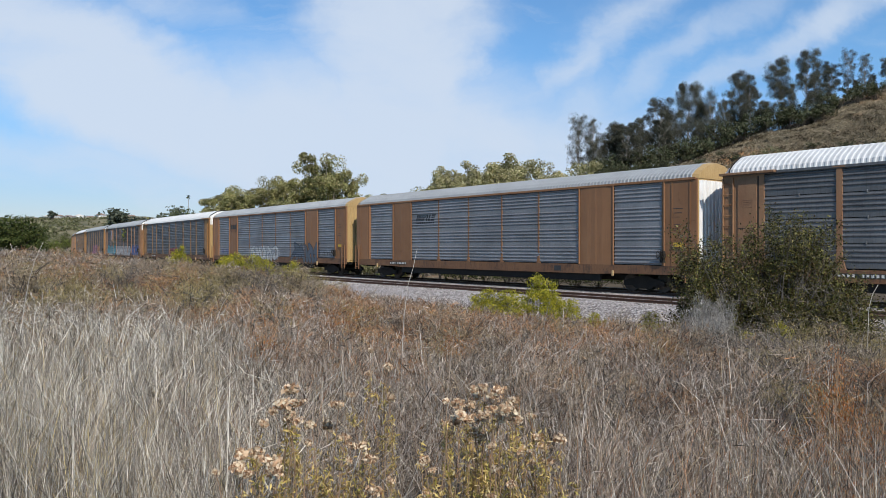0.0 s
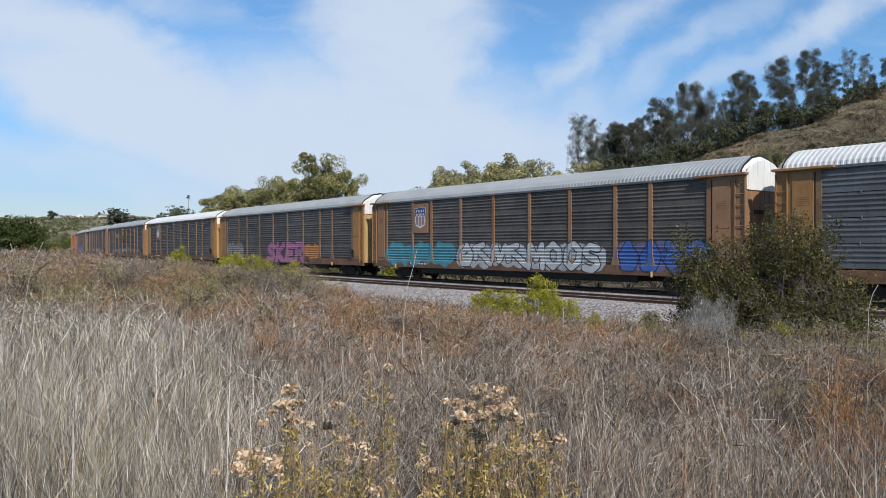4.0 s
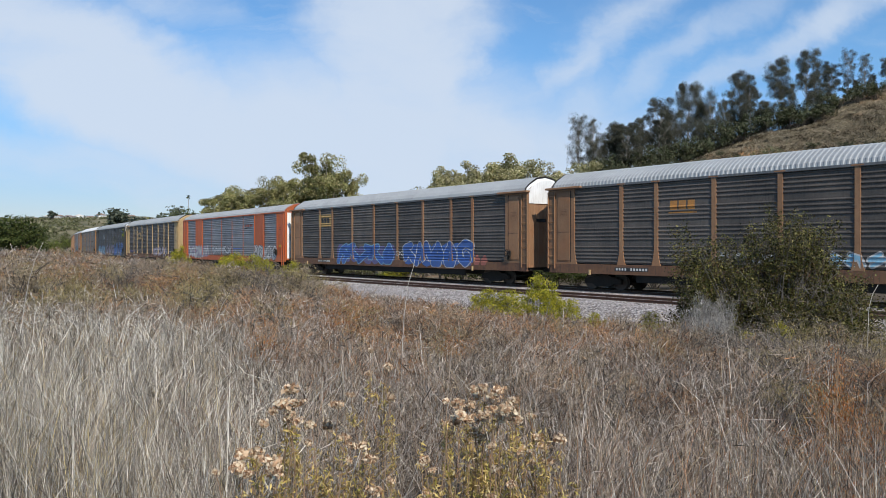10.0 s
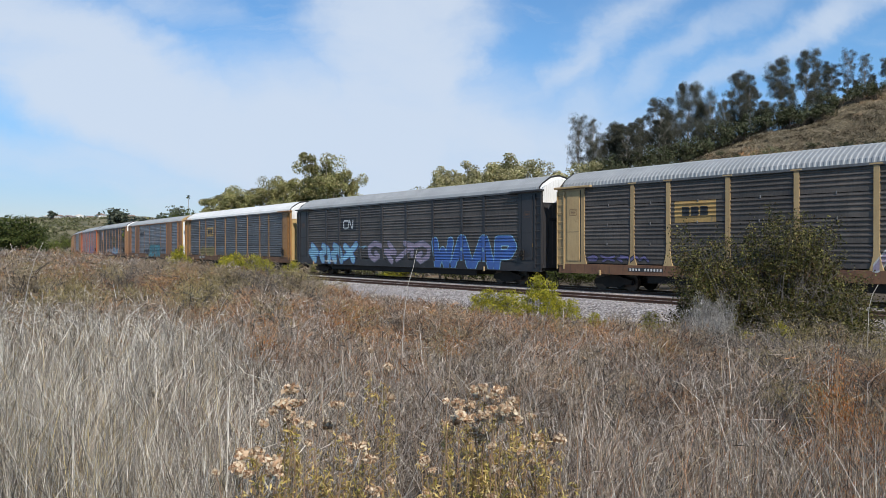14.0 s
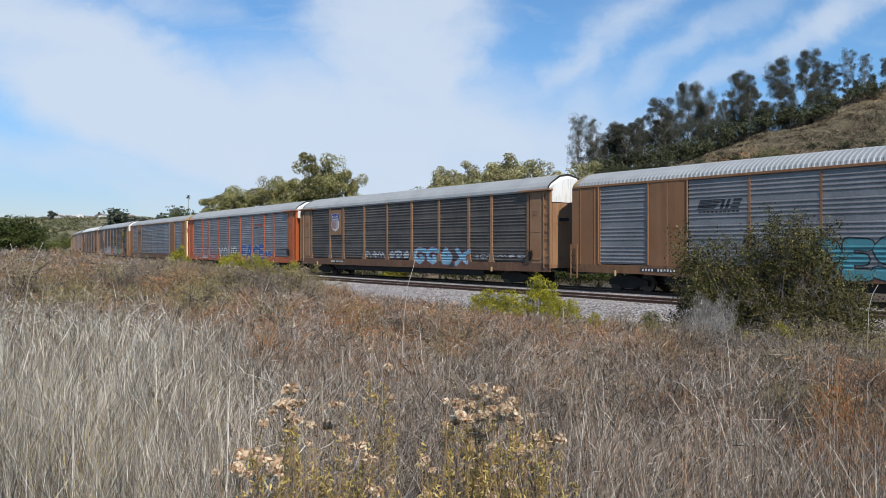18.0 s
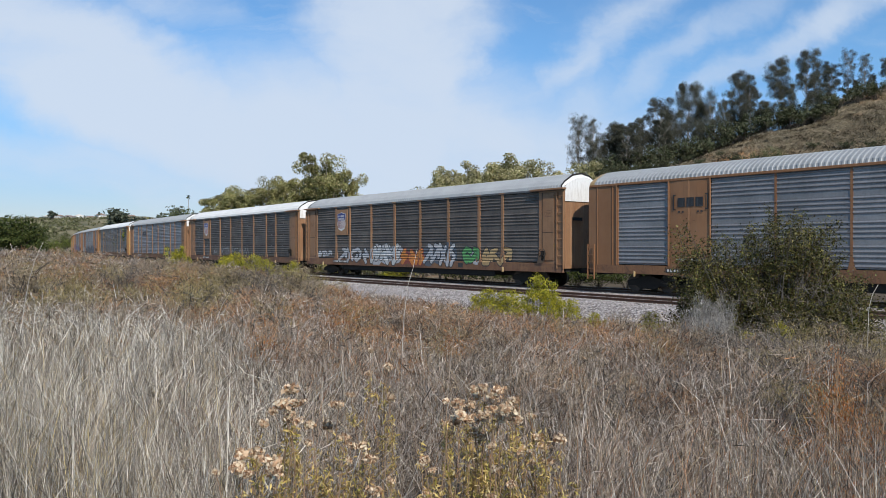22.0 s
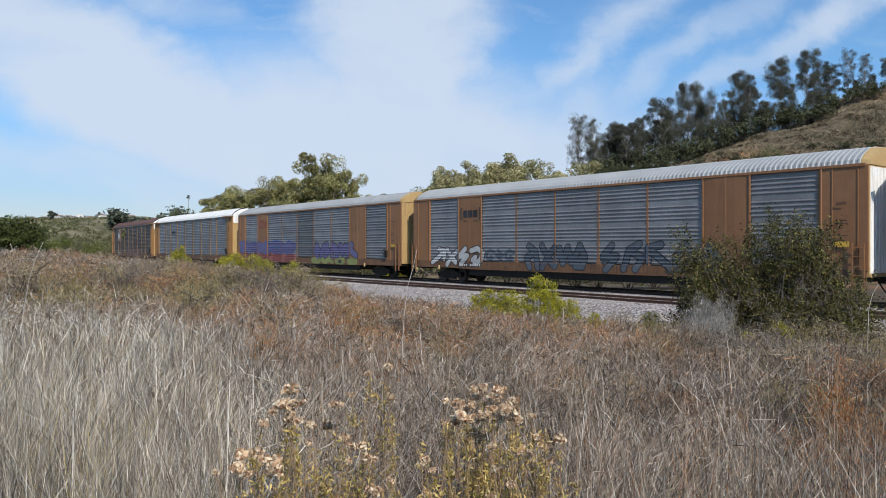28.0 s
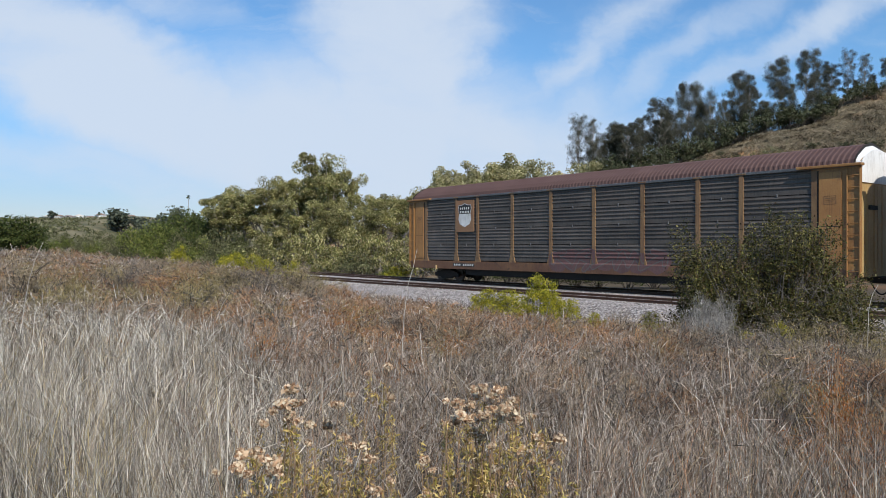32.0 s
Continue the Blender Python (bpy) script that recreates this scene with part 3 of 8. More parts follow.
def car_meshes():
    """All meshes that the cars share."""
    M = {}
    low, high = P_LOW - 0.06, P_HIGH
    M["post"] = prism("post", [(-0.10, high), (-0.10, 2.0), (-0.12, 1.75), (-0.17, 1.5), (-0.24, low), (0.24, low), (0.17, 1.5), (0.12, 1.75), (0.10, 2.0), (0.10, high)], POST_Y, SKIN + 0.02, YELLOW)
    M["thin_post"] = prism("post", [(-0.045, high), (-0.045, 1.8), (-0.07, 1.55), (-0.15, low), (0.15, low), (0.07, 1.55), (0.045, 1.8), (0.045, high)], POST_Y + 0.03, SKIN + 0.02, YELLOW)
    bm = box_data(0.46, 0.13, 0.07, (0, POST_Y + 0.03, 5.06), 0.012)
    M["bracket"] = data_of(bm, "bracket", YELLOW)
    bm = box_data(2.35, 0.30, 0.10, (0, POST_Y - 0.05, 5.085), 0.015)
    M["header"] = data_of(bm, "header_beam", YELLOW)
    # longitudinal members
    bm = box_data(2 * HALF - 0.25, 0.12, 0.44, (0, SILL_Y + 0.06, 1.04), 0.012)
    add_box(bm, 2 * HALF - 0.25, 0.18, 0.05, (0, SILL_Y + 0.07, 0.82))
    M["sill"] = data_of(bm, "side_sill", YELLOW)
    belly = [(-HALF + 0.15, 1.26), (-HALF + 0.15, 0.86), (-9.6, 0.86), (-8.2, 0.80), (8.2, 0.80), (9.6, 0.86), (HALF - 0.15, 0.86), (HALF - 0.15, 1.26)]
    M["belly_sill"] = prism("side_sill", belly, SILL_Y, SILL_Y + 0.1, YELLOW)
    bm = box_data(2 * HALF - 0.3, 0.09, 0.11, (0, SKIN - 0.05, 5.065), 0.01)
    M["top_rail"] = data_of(bm, "top_rail", YELLOW)
    bm = box_data(2 * HALF - 0.4, 2.5, 0.34, (0, 0, 1.0))
    add_box(bm, 18.5, 0.7, 0.35, (0, 0, 0.66))
    # black skirts added on both sides for the band of shade below the sill
    add_box(bm, 16.6, 0.10, 0.42, (0, -1.38, 0.66))
    add_box(bm, 16.6, 0.10, 0.42, (0, 1.38, 0.66))
    for x in (-6.0, -3.0, 0.0, 3.0, 6.0):
        add_box(bm, 0.18, 2.7, 0.22, (x, 0, 0.76))
    add_tube(bm, (2.0, -0.9, 0.62), (3.6, -0.9, 0.62), 0.2, seg=12)
    M["underframe"] = data_of(bm, "underframe", IRON)
    M["far_side"] = sheet("far_side", 2 * HALF - 0.5, P_LOW - 0.2, P_HIGH + 0.04, 16)
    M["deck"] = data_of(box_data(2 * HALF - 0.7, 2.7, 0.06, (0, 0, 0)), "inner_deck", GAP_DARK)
    # a sheet added behind the panels, near-black in place of the unlit inside
    M["backing"] = data_of(box_data(2 * HALF - 0.9, 0.05, 3.72, (0, SKIN + 0.14, 3.16)), "inner_lining", GAP_DARK)
    # running gear
    wheel = bmesh.new()
    bmesh.ops.create_cone(wheel, cap_ends=True, segments=28, radius1=0.42, radius2=0.42, depth=0.11, matrix=Matrix.Rotation(radians(90), 4, "X"))
    bmesh.ops.create_cone(wheel, cap_ends=True, segments=28, radius1=0.455, radius2=0.43, depth=0.03, matrix=Matrix.Translation((0, 0.06, 0)) @ Matrix.Rotation(radians(90), 4, "X"))
    bmesh.ops.create_cone(wheel, cap_ends=True, segments=14, radius1=0.12, radius2=0.10, depth=0.22, matrix=Matrix.Translation((0, -0.05, 0)) @ Matrix.Rotation(radians(90), 4, "X"))
    M["wheel"] = data_of(wheel, "wheel", WHEEL_STEEL)
    side = [(-1.12, 0.30), (-1.12, 0.52), (-0.85, 0.60), (-0.55, 0.64), (-0.3, 0.74), (0.3, 0.74), (0.55, 0.64), (0.85, 0.60), (1.12, 0.52), (1.12, 0.30), (0.62, 0.30), (0.4, 0.16), (-0.4, 0.16), (-0.62, 0.30)]
    M["frame"] = prism("side_frame", side, -0.09, 0.09, IRON)
    bm = box_data(0.42, 2.1, 0.28, (0, 0, 0.66), 0.02)
    for x in (-0.88, 0.88):
        add_tube(bm, (x, -0.9, 0.42), (x, 0.9, 0.42), 0.08, seg=10)
    for y in (-1.0, 1.0):
        for x in (-0.14, 0.0, 0.14):
            add_tube(bm, (x, y, 0.22), (x, y, 0.56), 0.05, seg=8)
    M["bolster"] = data_of(bm, "bolster", IRON)
    bm = box_data(0.75, 0.22, 0.24, (0.35, 0, 0.86), 0.03)
    add_box(bm, 0.24, 0.34, 0.30, (0.72, 0.02, 0.86))
    add_box(bm, 0.2, 0.12, 0.26, (0.84, -0.14, 0.86))
    M["coupler"] = data_of(bm, "coupler", IRON)
    bm = bmesh.new()
    prev = None
    for i in range(9):
        q = i / 8
        cur = Vector((q * 0.62, -0.5, 0.78 - 0.42 * math.sin(q * math.pi * 0.85)))
        if prev is not None:
            add_tube(bm, prev, cur, 0.028, seg=6)
        prev = cur
    M["hose"] = data_of(bm, "brake_hose", IRON)
    # ladders
    for key, (z0, z1, w, rungs) in {"ladder": (1.0, 4.92, 0.44, 9), "short_ladder": (0.55, 2.25, 0.40, 5)}.items():
        bm = bmesh.new()
        for x in (-w / 2, w / 2):
            add_box(bm, 0.045, 0.06, z1 - z0, (x, 0, (z0 + z1) / 2))
        M[key] = data_of(bm, "ladder", YELLOW)
        M[key + "_rungs"] = [z0 + (i + 0.5) * (z1 - z0) / rungs for i in range(rungs)]
    bm = bmesh.new()
    add_tube(bm, (-0.21, 0, 0), (0.21, 0, 0), 0.016, seg=6)
    M["rung"] = data_of(bm, "rung", YELLOW)
    # end plates of the side
    bm = box_data(1.62, 0.06, 3.86, (0, 0, 3.13), 0.01)
    M["end_plate"] = data_of(bm, "end_plate", YELLOW)
    M["door_plate"] = rounded_plate("side_door", 0.80, 3.45, 0.035, YELLOW, 0.07)
    bm = box_data(1.78, 0.10, 3.84, (0, 0, 3.15), 0.01)
    for x in (-0.35, 0.55):
        add_box(bm, 0.03, 0.03, 3.8, (x, -0.06, 3.15))
    M["flush_end"] = data_of(bm, "end_plate", PLATE)
    v, f = [], []
    for i, (x, y) in enumerate([(-1.0, 0.0), (-0.85, -0.010), (-0.55, -0.022), (-0.30, -0.018), (0.0, -0.030), (0.04, -0.018), (0.40, -0.024), (0.80, -0.010), (1.0, 0.0)]):
        v += [(x, y, P_LOW - 0.04), (x, y, P_HIGH + 0.0)]
        if i:
            f.append((2 * i - 2, 2 * i, 2 * i + 1, 2 * i - 1))
    v += [(-1.0, 0.09, P_LOW - 0.04), (1.0, 0.09, P_LOW - 0.04), (1.0, 0.09, P_HIGH), (-1.0, 0.09, P_HIGH)]
    f += [(0, 1, 21, 18), (16, 19, 20, 17)]
    M["blank"] = mesh_from("blank_plate", v, f, PLATE)
    M["frame_strip"] = data_of(box_data(0.07, 0.07, 3.78, (0, 0, 3.15), 0.01), "panel_frame", YELLOW)
    # roofs and ends
    for key, crest in (("split", 5.97), ("flush", 5.84)):
        inset = 0.26 if key == "split" else 0.36
        M["roof_" + key] = roof_mesh(crest, -HALF + inset, HALF - inset)
        M["cap_front_" + key] = hood_mesh(crest, HALF - inset - 0.01, HALF - 0.05, 0.22 if key == "split" else 0.05)
        M["cap_rear_" + key] = hood_mesh(crest, -HALF + inset + 0.01, -HALF + 0.05, 0.22 if key == "split" else 0.05)
        M["end_front_" + key] = arch_plate("end_wall", crest - 0.24 if key == "split" else crest - 0.07, HALF - 0.22, HALF - 0.08, 1.0, 1.46, YELLOW)
        M["end_rear_" + key] = arch_plate("end_wall", crest - 0.24 if key == "split" else crest - 0.07, -HALF + 0.08, -HALF + 0.22, 1.0, 1.46, YELLOW)
        M["hood_" + key] = arch_plate("end_hood", crest - 0.23 if key == "split" else crest - 0.06, HALF - 0.06, HALF - 0.03, 4.45, 1.47, END_WHITE)
    M["roof_edge"] = arch_plate("roof_edge", 6.005, -0.02, 0.02, 5.0, 1.54, IRON)
    M["leaf_ribbed"] = ribbed_door("end_door", 1.36, 1.15, 5.0, STEEL, 5)
    M["leaf_plain"] = ribbed_door("end_door", 1.36, 1.15, 4.40, YELLOW, 2, 0.03)
    M["slot"] = data_of(box_data(0.06, 0.7, 0.16, (0, 0, 0)), "slot", GAP_DARK)
    bm = bmesh.new()
    bmesh.ops.create_cone(bm, cap_ends=False, segments=20, radius1=0.25, radius2=0.25, depth=0.04, matrix=Matrix.Rotation(radians(90), 4, "X"))
    for a in range(4):
        add_box(bm, 0.46, 0.03, 0.03, (0, 0, 0), (0, a * 45, 0))
    add_box(bm, 0.18, 0.14, 0.5, (0, 0.1, -0.1))
    M["brake"] = data_of(bm, "hand_brake", IRON)
    M["lug"] = data_of(box_data(0.09, 0.10, 0.26, (0, 0, 0), 0.015), "jacking_lug", CREAM)
    M["stencil"] = data_of(box_data(1.0, 0.006, 0.17, (0, 0, 0)), "stencil_plate", SIGN_BLACK)
    M["bar"] = data_of(box_data(1.0, 0.004, 1.0, (0, 0, 0)), "stencil_bar", SIGN_WHITE)
    M["clip"] = data_of(box_data(0.05, 0.05, 0.12, (0, 0, 0), 0.01), "panel_clip", GREY)
    return M


M = car_meshes()
FILLS = {}


def paint(name, rgb):
    if name not in FILLS:
        FILLS[name] = surface("paint_" + name, rgb, tuple(c * 0.68 for c in rgb), 1.5, 20, 0.55, 0, 0, tuple(0.06 + 0.35 * c for c in rgb), 0.55, 0.65, vary=0.05)
    return FILLS[name]


def clip_axis(poly, axis, lo, hi):
    for bound, keep_above in ((lo, True), (hi, False)):
        out = []
        for i, p in enumerate(poly):
            q = poly[i - 1]
            ip, iq = (p[axis] >= bound) == keep_above, (q[axis] >= bound) == keep_above
            if ip != iq:
                t = (bound - q[axis]) / (p[axis] - q[axis])
                out.append((q[0] + t * (p[0] - q[0]), q[1] + t * (p[1] - q[1])))
            if ip:
                out.append(p)
        poly = out
        if len(poly) < 3:
            return []
    return poly


def skin_cells(flush, split):
    """The side as seen from the camera: bands in x, each with its profile in z."""
    sill = [(0.82, SILL_Y), (1.24, SILL_Y)]
    if split:
        sheets = []
        for r in range(4):
            z0 = P_LOW + r * (P_HIGH - P_LOW) / 4
            sheets += [(z, SKIN + y) for z, y in rib_profile(z0 + 0.015, z0 + (P_HIGH - P_LOW) / 4 - 0.015, 5, (0,))]
    else:
        sheets = [(z, SKIN + y) for z, y in rib_profile(P_LOW, P_HIGH, ROWS, PLAIN)]
    bands = []
    if flush:
        edges = [-HALF, *FLUSH_EDGES, HALF]
        for i in range(len(edges) - 1):
            solid = i in (0, 2, 8, 10)
            prof = [(1.26, SKIN - 0.085), (5.0, SKIN - 0.085)] if solid else sheets
            bands.append((edges[i] + 0.05, edges[i + 1] - 0.05, prof))
            bands.append((edges[i] - 0.05, edges[i] + 0.05, [(1.26, POST_Y + 0.02), (5.0, POST_Y + 0.02)]))
    else:
        edges = [-HALF, *SPLIT_POSTS, HALF]
        for i in range(len(edges) - 1):
            solid = i in (0, 10)
            prof = [(1.26, SKIN - 0.07), (5.0, SKIN - 0.07)] if solid else sheets
            bands.append((edges[i] + 0.105, edges[i + 1] - 0.105, prof))
            if i:
                bands.append((edges[i] - 0.105, edges[i] + 0.105, [(1.26, POST_Y), (5.0, POST_Y)]))
    return [(a, b, sill + list(prof)) for a, b, prof in bands]


CELLS = {(f, s): skin_cells(f, s) for f in (True, False) for s in (True, False)}


def paint_on(name, polys, car, flush, split, mat, lift=0.004, label="", core=None, core_mat=None):
    """Paint that lies on the ribs, posts and sill: each piece is cut where the skin bends. A core may lie on it."""
    v, f, slots = [], [], []
    for layer, group in enumerate((polys, core or [])):
        for n, poly in enumerate(group):
            up = lift + 0.005 * layer + 0.00025 * (n % 16)
            xs = [p[0] for p in poly]
            zs = [p[1] for p in poly]
            for a, b, prof in CELLS[(flush, split)]:
                if b < min(xs) or a > max(xs):
                    continue
                strip = clip_axis(poly, 0, a, b)
                if not strip:
                    continue
                for (z0, y0), (z1, y1) in zip(prof, prof[1:]):
                    if z1 - z0 < 1e-4 or z1 < min(zs) or z0 > max(zs):
                        continue
                    cell = clip_axis(strip, 1, z0, z1)
                    if len(cell) < 3:
                        continue
                    base = len(v)
                    for x, z in cell:
                        v.append((x, y0 + (y1 - y0) * (z - z0) / (z1 - z0) - up, z))
                    f.append(tuple(range(base, base + len(cell))))
                    slots.append(layer)
    if not f:
        return None
    me = mesh_from(name, v, f, mat)
    if core:
        me.materials.append(core_mat)
        me.polygons.foreach_set("material_index", slots)
    return put(name, me, car, label=label)


def stroke(points, w):
    """Convex pieces of a thick line."""
    out = []
    for (x0, z0), (x1, z1) in zip(points, points[1:]):
        d = Vector((x1 - x0, z1 - z0))
        if d.length < 1e-6:
            continue
        n = Vector((-d.y, d.x)).normalized() * w / 2
        out.append([(x0 + n.x, z0 + n.y), (x0 - n.x, z0 - n.y), (x1 - n.x, z1 - n.y), (x1 + n.x, z1 + n.y)])
    for x, z in points:
        out.append([(x + w / 2 * math.cos(a * 0.785), z + w / 2 * math.sin(a * 0.785)) for a in range(8)])
    return out


GLYPHS = {
    "S": [[(0.9, 0.9), (0.4, 1.0), (0.1, 0.78), (0.3, 0.55), (0.75, 0.45), (0.9, 0.2), (0.55, 0.0), (0.1, 0.08)]],
    "T": [[(0.0, 1.0), (1.0, 0.95)], [(0.5, 1.0), (0.48, 0.0)]],
    "E": [[(0.95, 0.95), (0.12, 1.0), (0.1, 0.0), (0.95, 0.02)], [(0.1, 0.52), (0.75, 0.5)]],
    "A": [[(0.0, 0.0), (0.45, 1.0), (0.6, 1.0), (1.0, 0.0)], [(0.2, 0.38), (0.8, 0.36)]],
    "L": [[(0.15, 1.0), (0.1, 0.0), (0.95, 0.05)]],
    "Y": [[(0.0, 1.0), (0.5, 0.5), (1.0, 1.0)], [(0.5, 0.5), (0.45, 0.0)]],
    "O": [[(0.5, 1.0), (0.1, 0.75), (0.1, 0.25), (0.5, 0.0), (0.9, 0.25), (0.9, 0.75), (0.5, 1.0)]],
    "U": [[(0.1, 1.0), (0.1, 0.25), (0.5, 0.0), (0.9, 0.25), (0.9, 1.0)]],
    "R": [[(0.1, 0.0), (0.1, 1.0), (0.7, 1.0), (0.9, 0.75), (0.6, 0.5), (0.1, 0.5)], [(0.5, 0.5), (0.95, 0.0)]],
    "F": [[(0.12, 0.0), (0.12, 1.0), (0.95, 0.97)], [(0.12, 0.52), (0.75, 0.52)]],
    "C": [[(0.95, 0.85), (0.5, 1.0), (0.1, 0.7), (0.1, 0.3), (0.5, 0.0), (0.95, 0.15)]],
    "K": [[(0.1, 0.0), (0.1, 1.0)], [(0.9, 1.0), (0.15, 0.45), (0.95, 0.0)]],
    "M": [[(0.0, 0.0), (0.1, 1.0), (0.5, 0.35), (0.9, 1.0), (1.0, 0.0)]],
    "W": [[(0.0, 1.0), (0.2, 0.0), (0.5, 0.6), (0.8, 0.0), (1.0, 1.0)]],
    "P": [[(0.1, 0.0), (0.1, 1.0), (0.75, 1.0), (0.92, 0.75), (0.7, 0.48), (0.1, 0.45)]],
    "D": [[(0.1, 0.0), (0.1, 1.0), (0.6, 0.95), (0.92, 0.5), (0.6, 0.02), (0.1, 0.0)]],
    "N": [[(0.08, 0.0), (0.1, 1.0), (0.9, 0.0), (0.92, 1.0)]],
    "?": None,
}


BOLD = [
    [[(0.05, 0.85), (0.5, 1.0), (0.88, 0.75), (0.82, 0.3), (0.45, 0.05), (0.2, 0.25), (0.42, 0.45)]],
    [[(0.6, 1.0), (0.15, 0.5), (0.8, 0.55), (0.3, 0.0)]],
    [[(0.2, 0.0), (0.5, 0.5), (0.1, 1.0)], [(0.5, 0.5), (0.95, 0.9)], [(0.5, 0.5), (0.9, 0.15)]],
    [[(0.0, 0.1), (0.9, 0.8)], [(0.45, 0.98), (0.95, 0.85), (0.9, 0.35)]],
    [[(0.0, 0.3), (0.25, 0.95), (0.5, 0.25), (0.75, 0.9), (1.0, 0.1)]],
    [[(0.5, 1.0), (0.2, 0.55), (0.3, 0.1), (0.72, 0.1), (0.82, 0.5), (0.55, 0.85)], [(0.42, 0.45), (0.62, 0.35)]],
    [[(0.1, 0.0), (0.3, 0.75), (0.75, 1.0)], [(0.3, 0.75), (0.9, 0.45), (0.6, 0.0)]],
]


def throw_up(rng, word, x0, x1, z0, z1):
    """Stroke lines of a painted piece. A word is lettered; '#' marks stand for shapes that cannot be read."""
    step = (x1 - x0) / len(word)
    lines = []
    for i, ch in enumerate(word):
        if ch == " ":
            continue
        bx, w = x0 + i * step, step * 0.82
        lean = rng.uniform(-0.06, 0.12)
        dz = rng.uniform(-0.05, 0.05) * (z1 - z0)
        if ch in GLYPHS and GLYPHS[ch]:
            shapes = GLYPHS[ch]
        else:
            # a bold shape that reads as no letter
            w = step * 1.0
            shapes = rng.choice(BOLD)
            if rng.random() < 0.5:
                shapes = [[(1 - x, z) for x, z in sh] for sh in shapes]
        lines.append([[(bx + w * (x + lean * z), z0 + dz + (z1 - z0) * z) for x, z in sh] for sh in shapes])
    return lines


def graffito(car, flush, split, word, x0, x1, z0, z1, fill, edge, fat=0.26, seed=1, back=None):
    """A painted piece: a cloud behind it, a wide outline and a filled core."""
    rng = random.Random(seed)
    lines = throw_up(rng, word, x0, x1, z0 + 0.12, z1 - 0.12)
    lift = 0.004
    if back:
        blobs = []
        count = max(3, int((x1 - x0) / 0.9))
        for i in range(count):
            cx, cz = x0 + (i + 0.5) * (x1 - x0) / count, (z0 + z1) / 2 + rng.uniform(-0.08, 0.08)
            rx, rz = (x1 - x0) / count * 0.75, (z1 - z0) * rng.uniform(0.46, 0.56)
            blobs.append([(cx + rx * math.cos(a * 0.5236) * rng.uniform(0.85, 1.1), cz + rz * math.sin(a * 0.5236) * rng.uniform(0.85, 1.05)) for a in range(12)])
        paint_on("graffiti_cloud", blobs, car, flush, split, back, lift)
        lift += 0.005
    for letter in lines:
        rim = [p for l in letter for p in stroke(l, fat + (0.12 if fat > 0.03 else 0.055))] if edge else [p for l in letter for p in stroke(l, fat)]
        core = [p for l in letter for p in stroke(l, fat)] if edge and fill else None
        paint_on("graffiti_letter", rim, car, flush, split, edge or fill, lift, core=core, core_mat=fill)


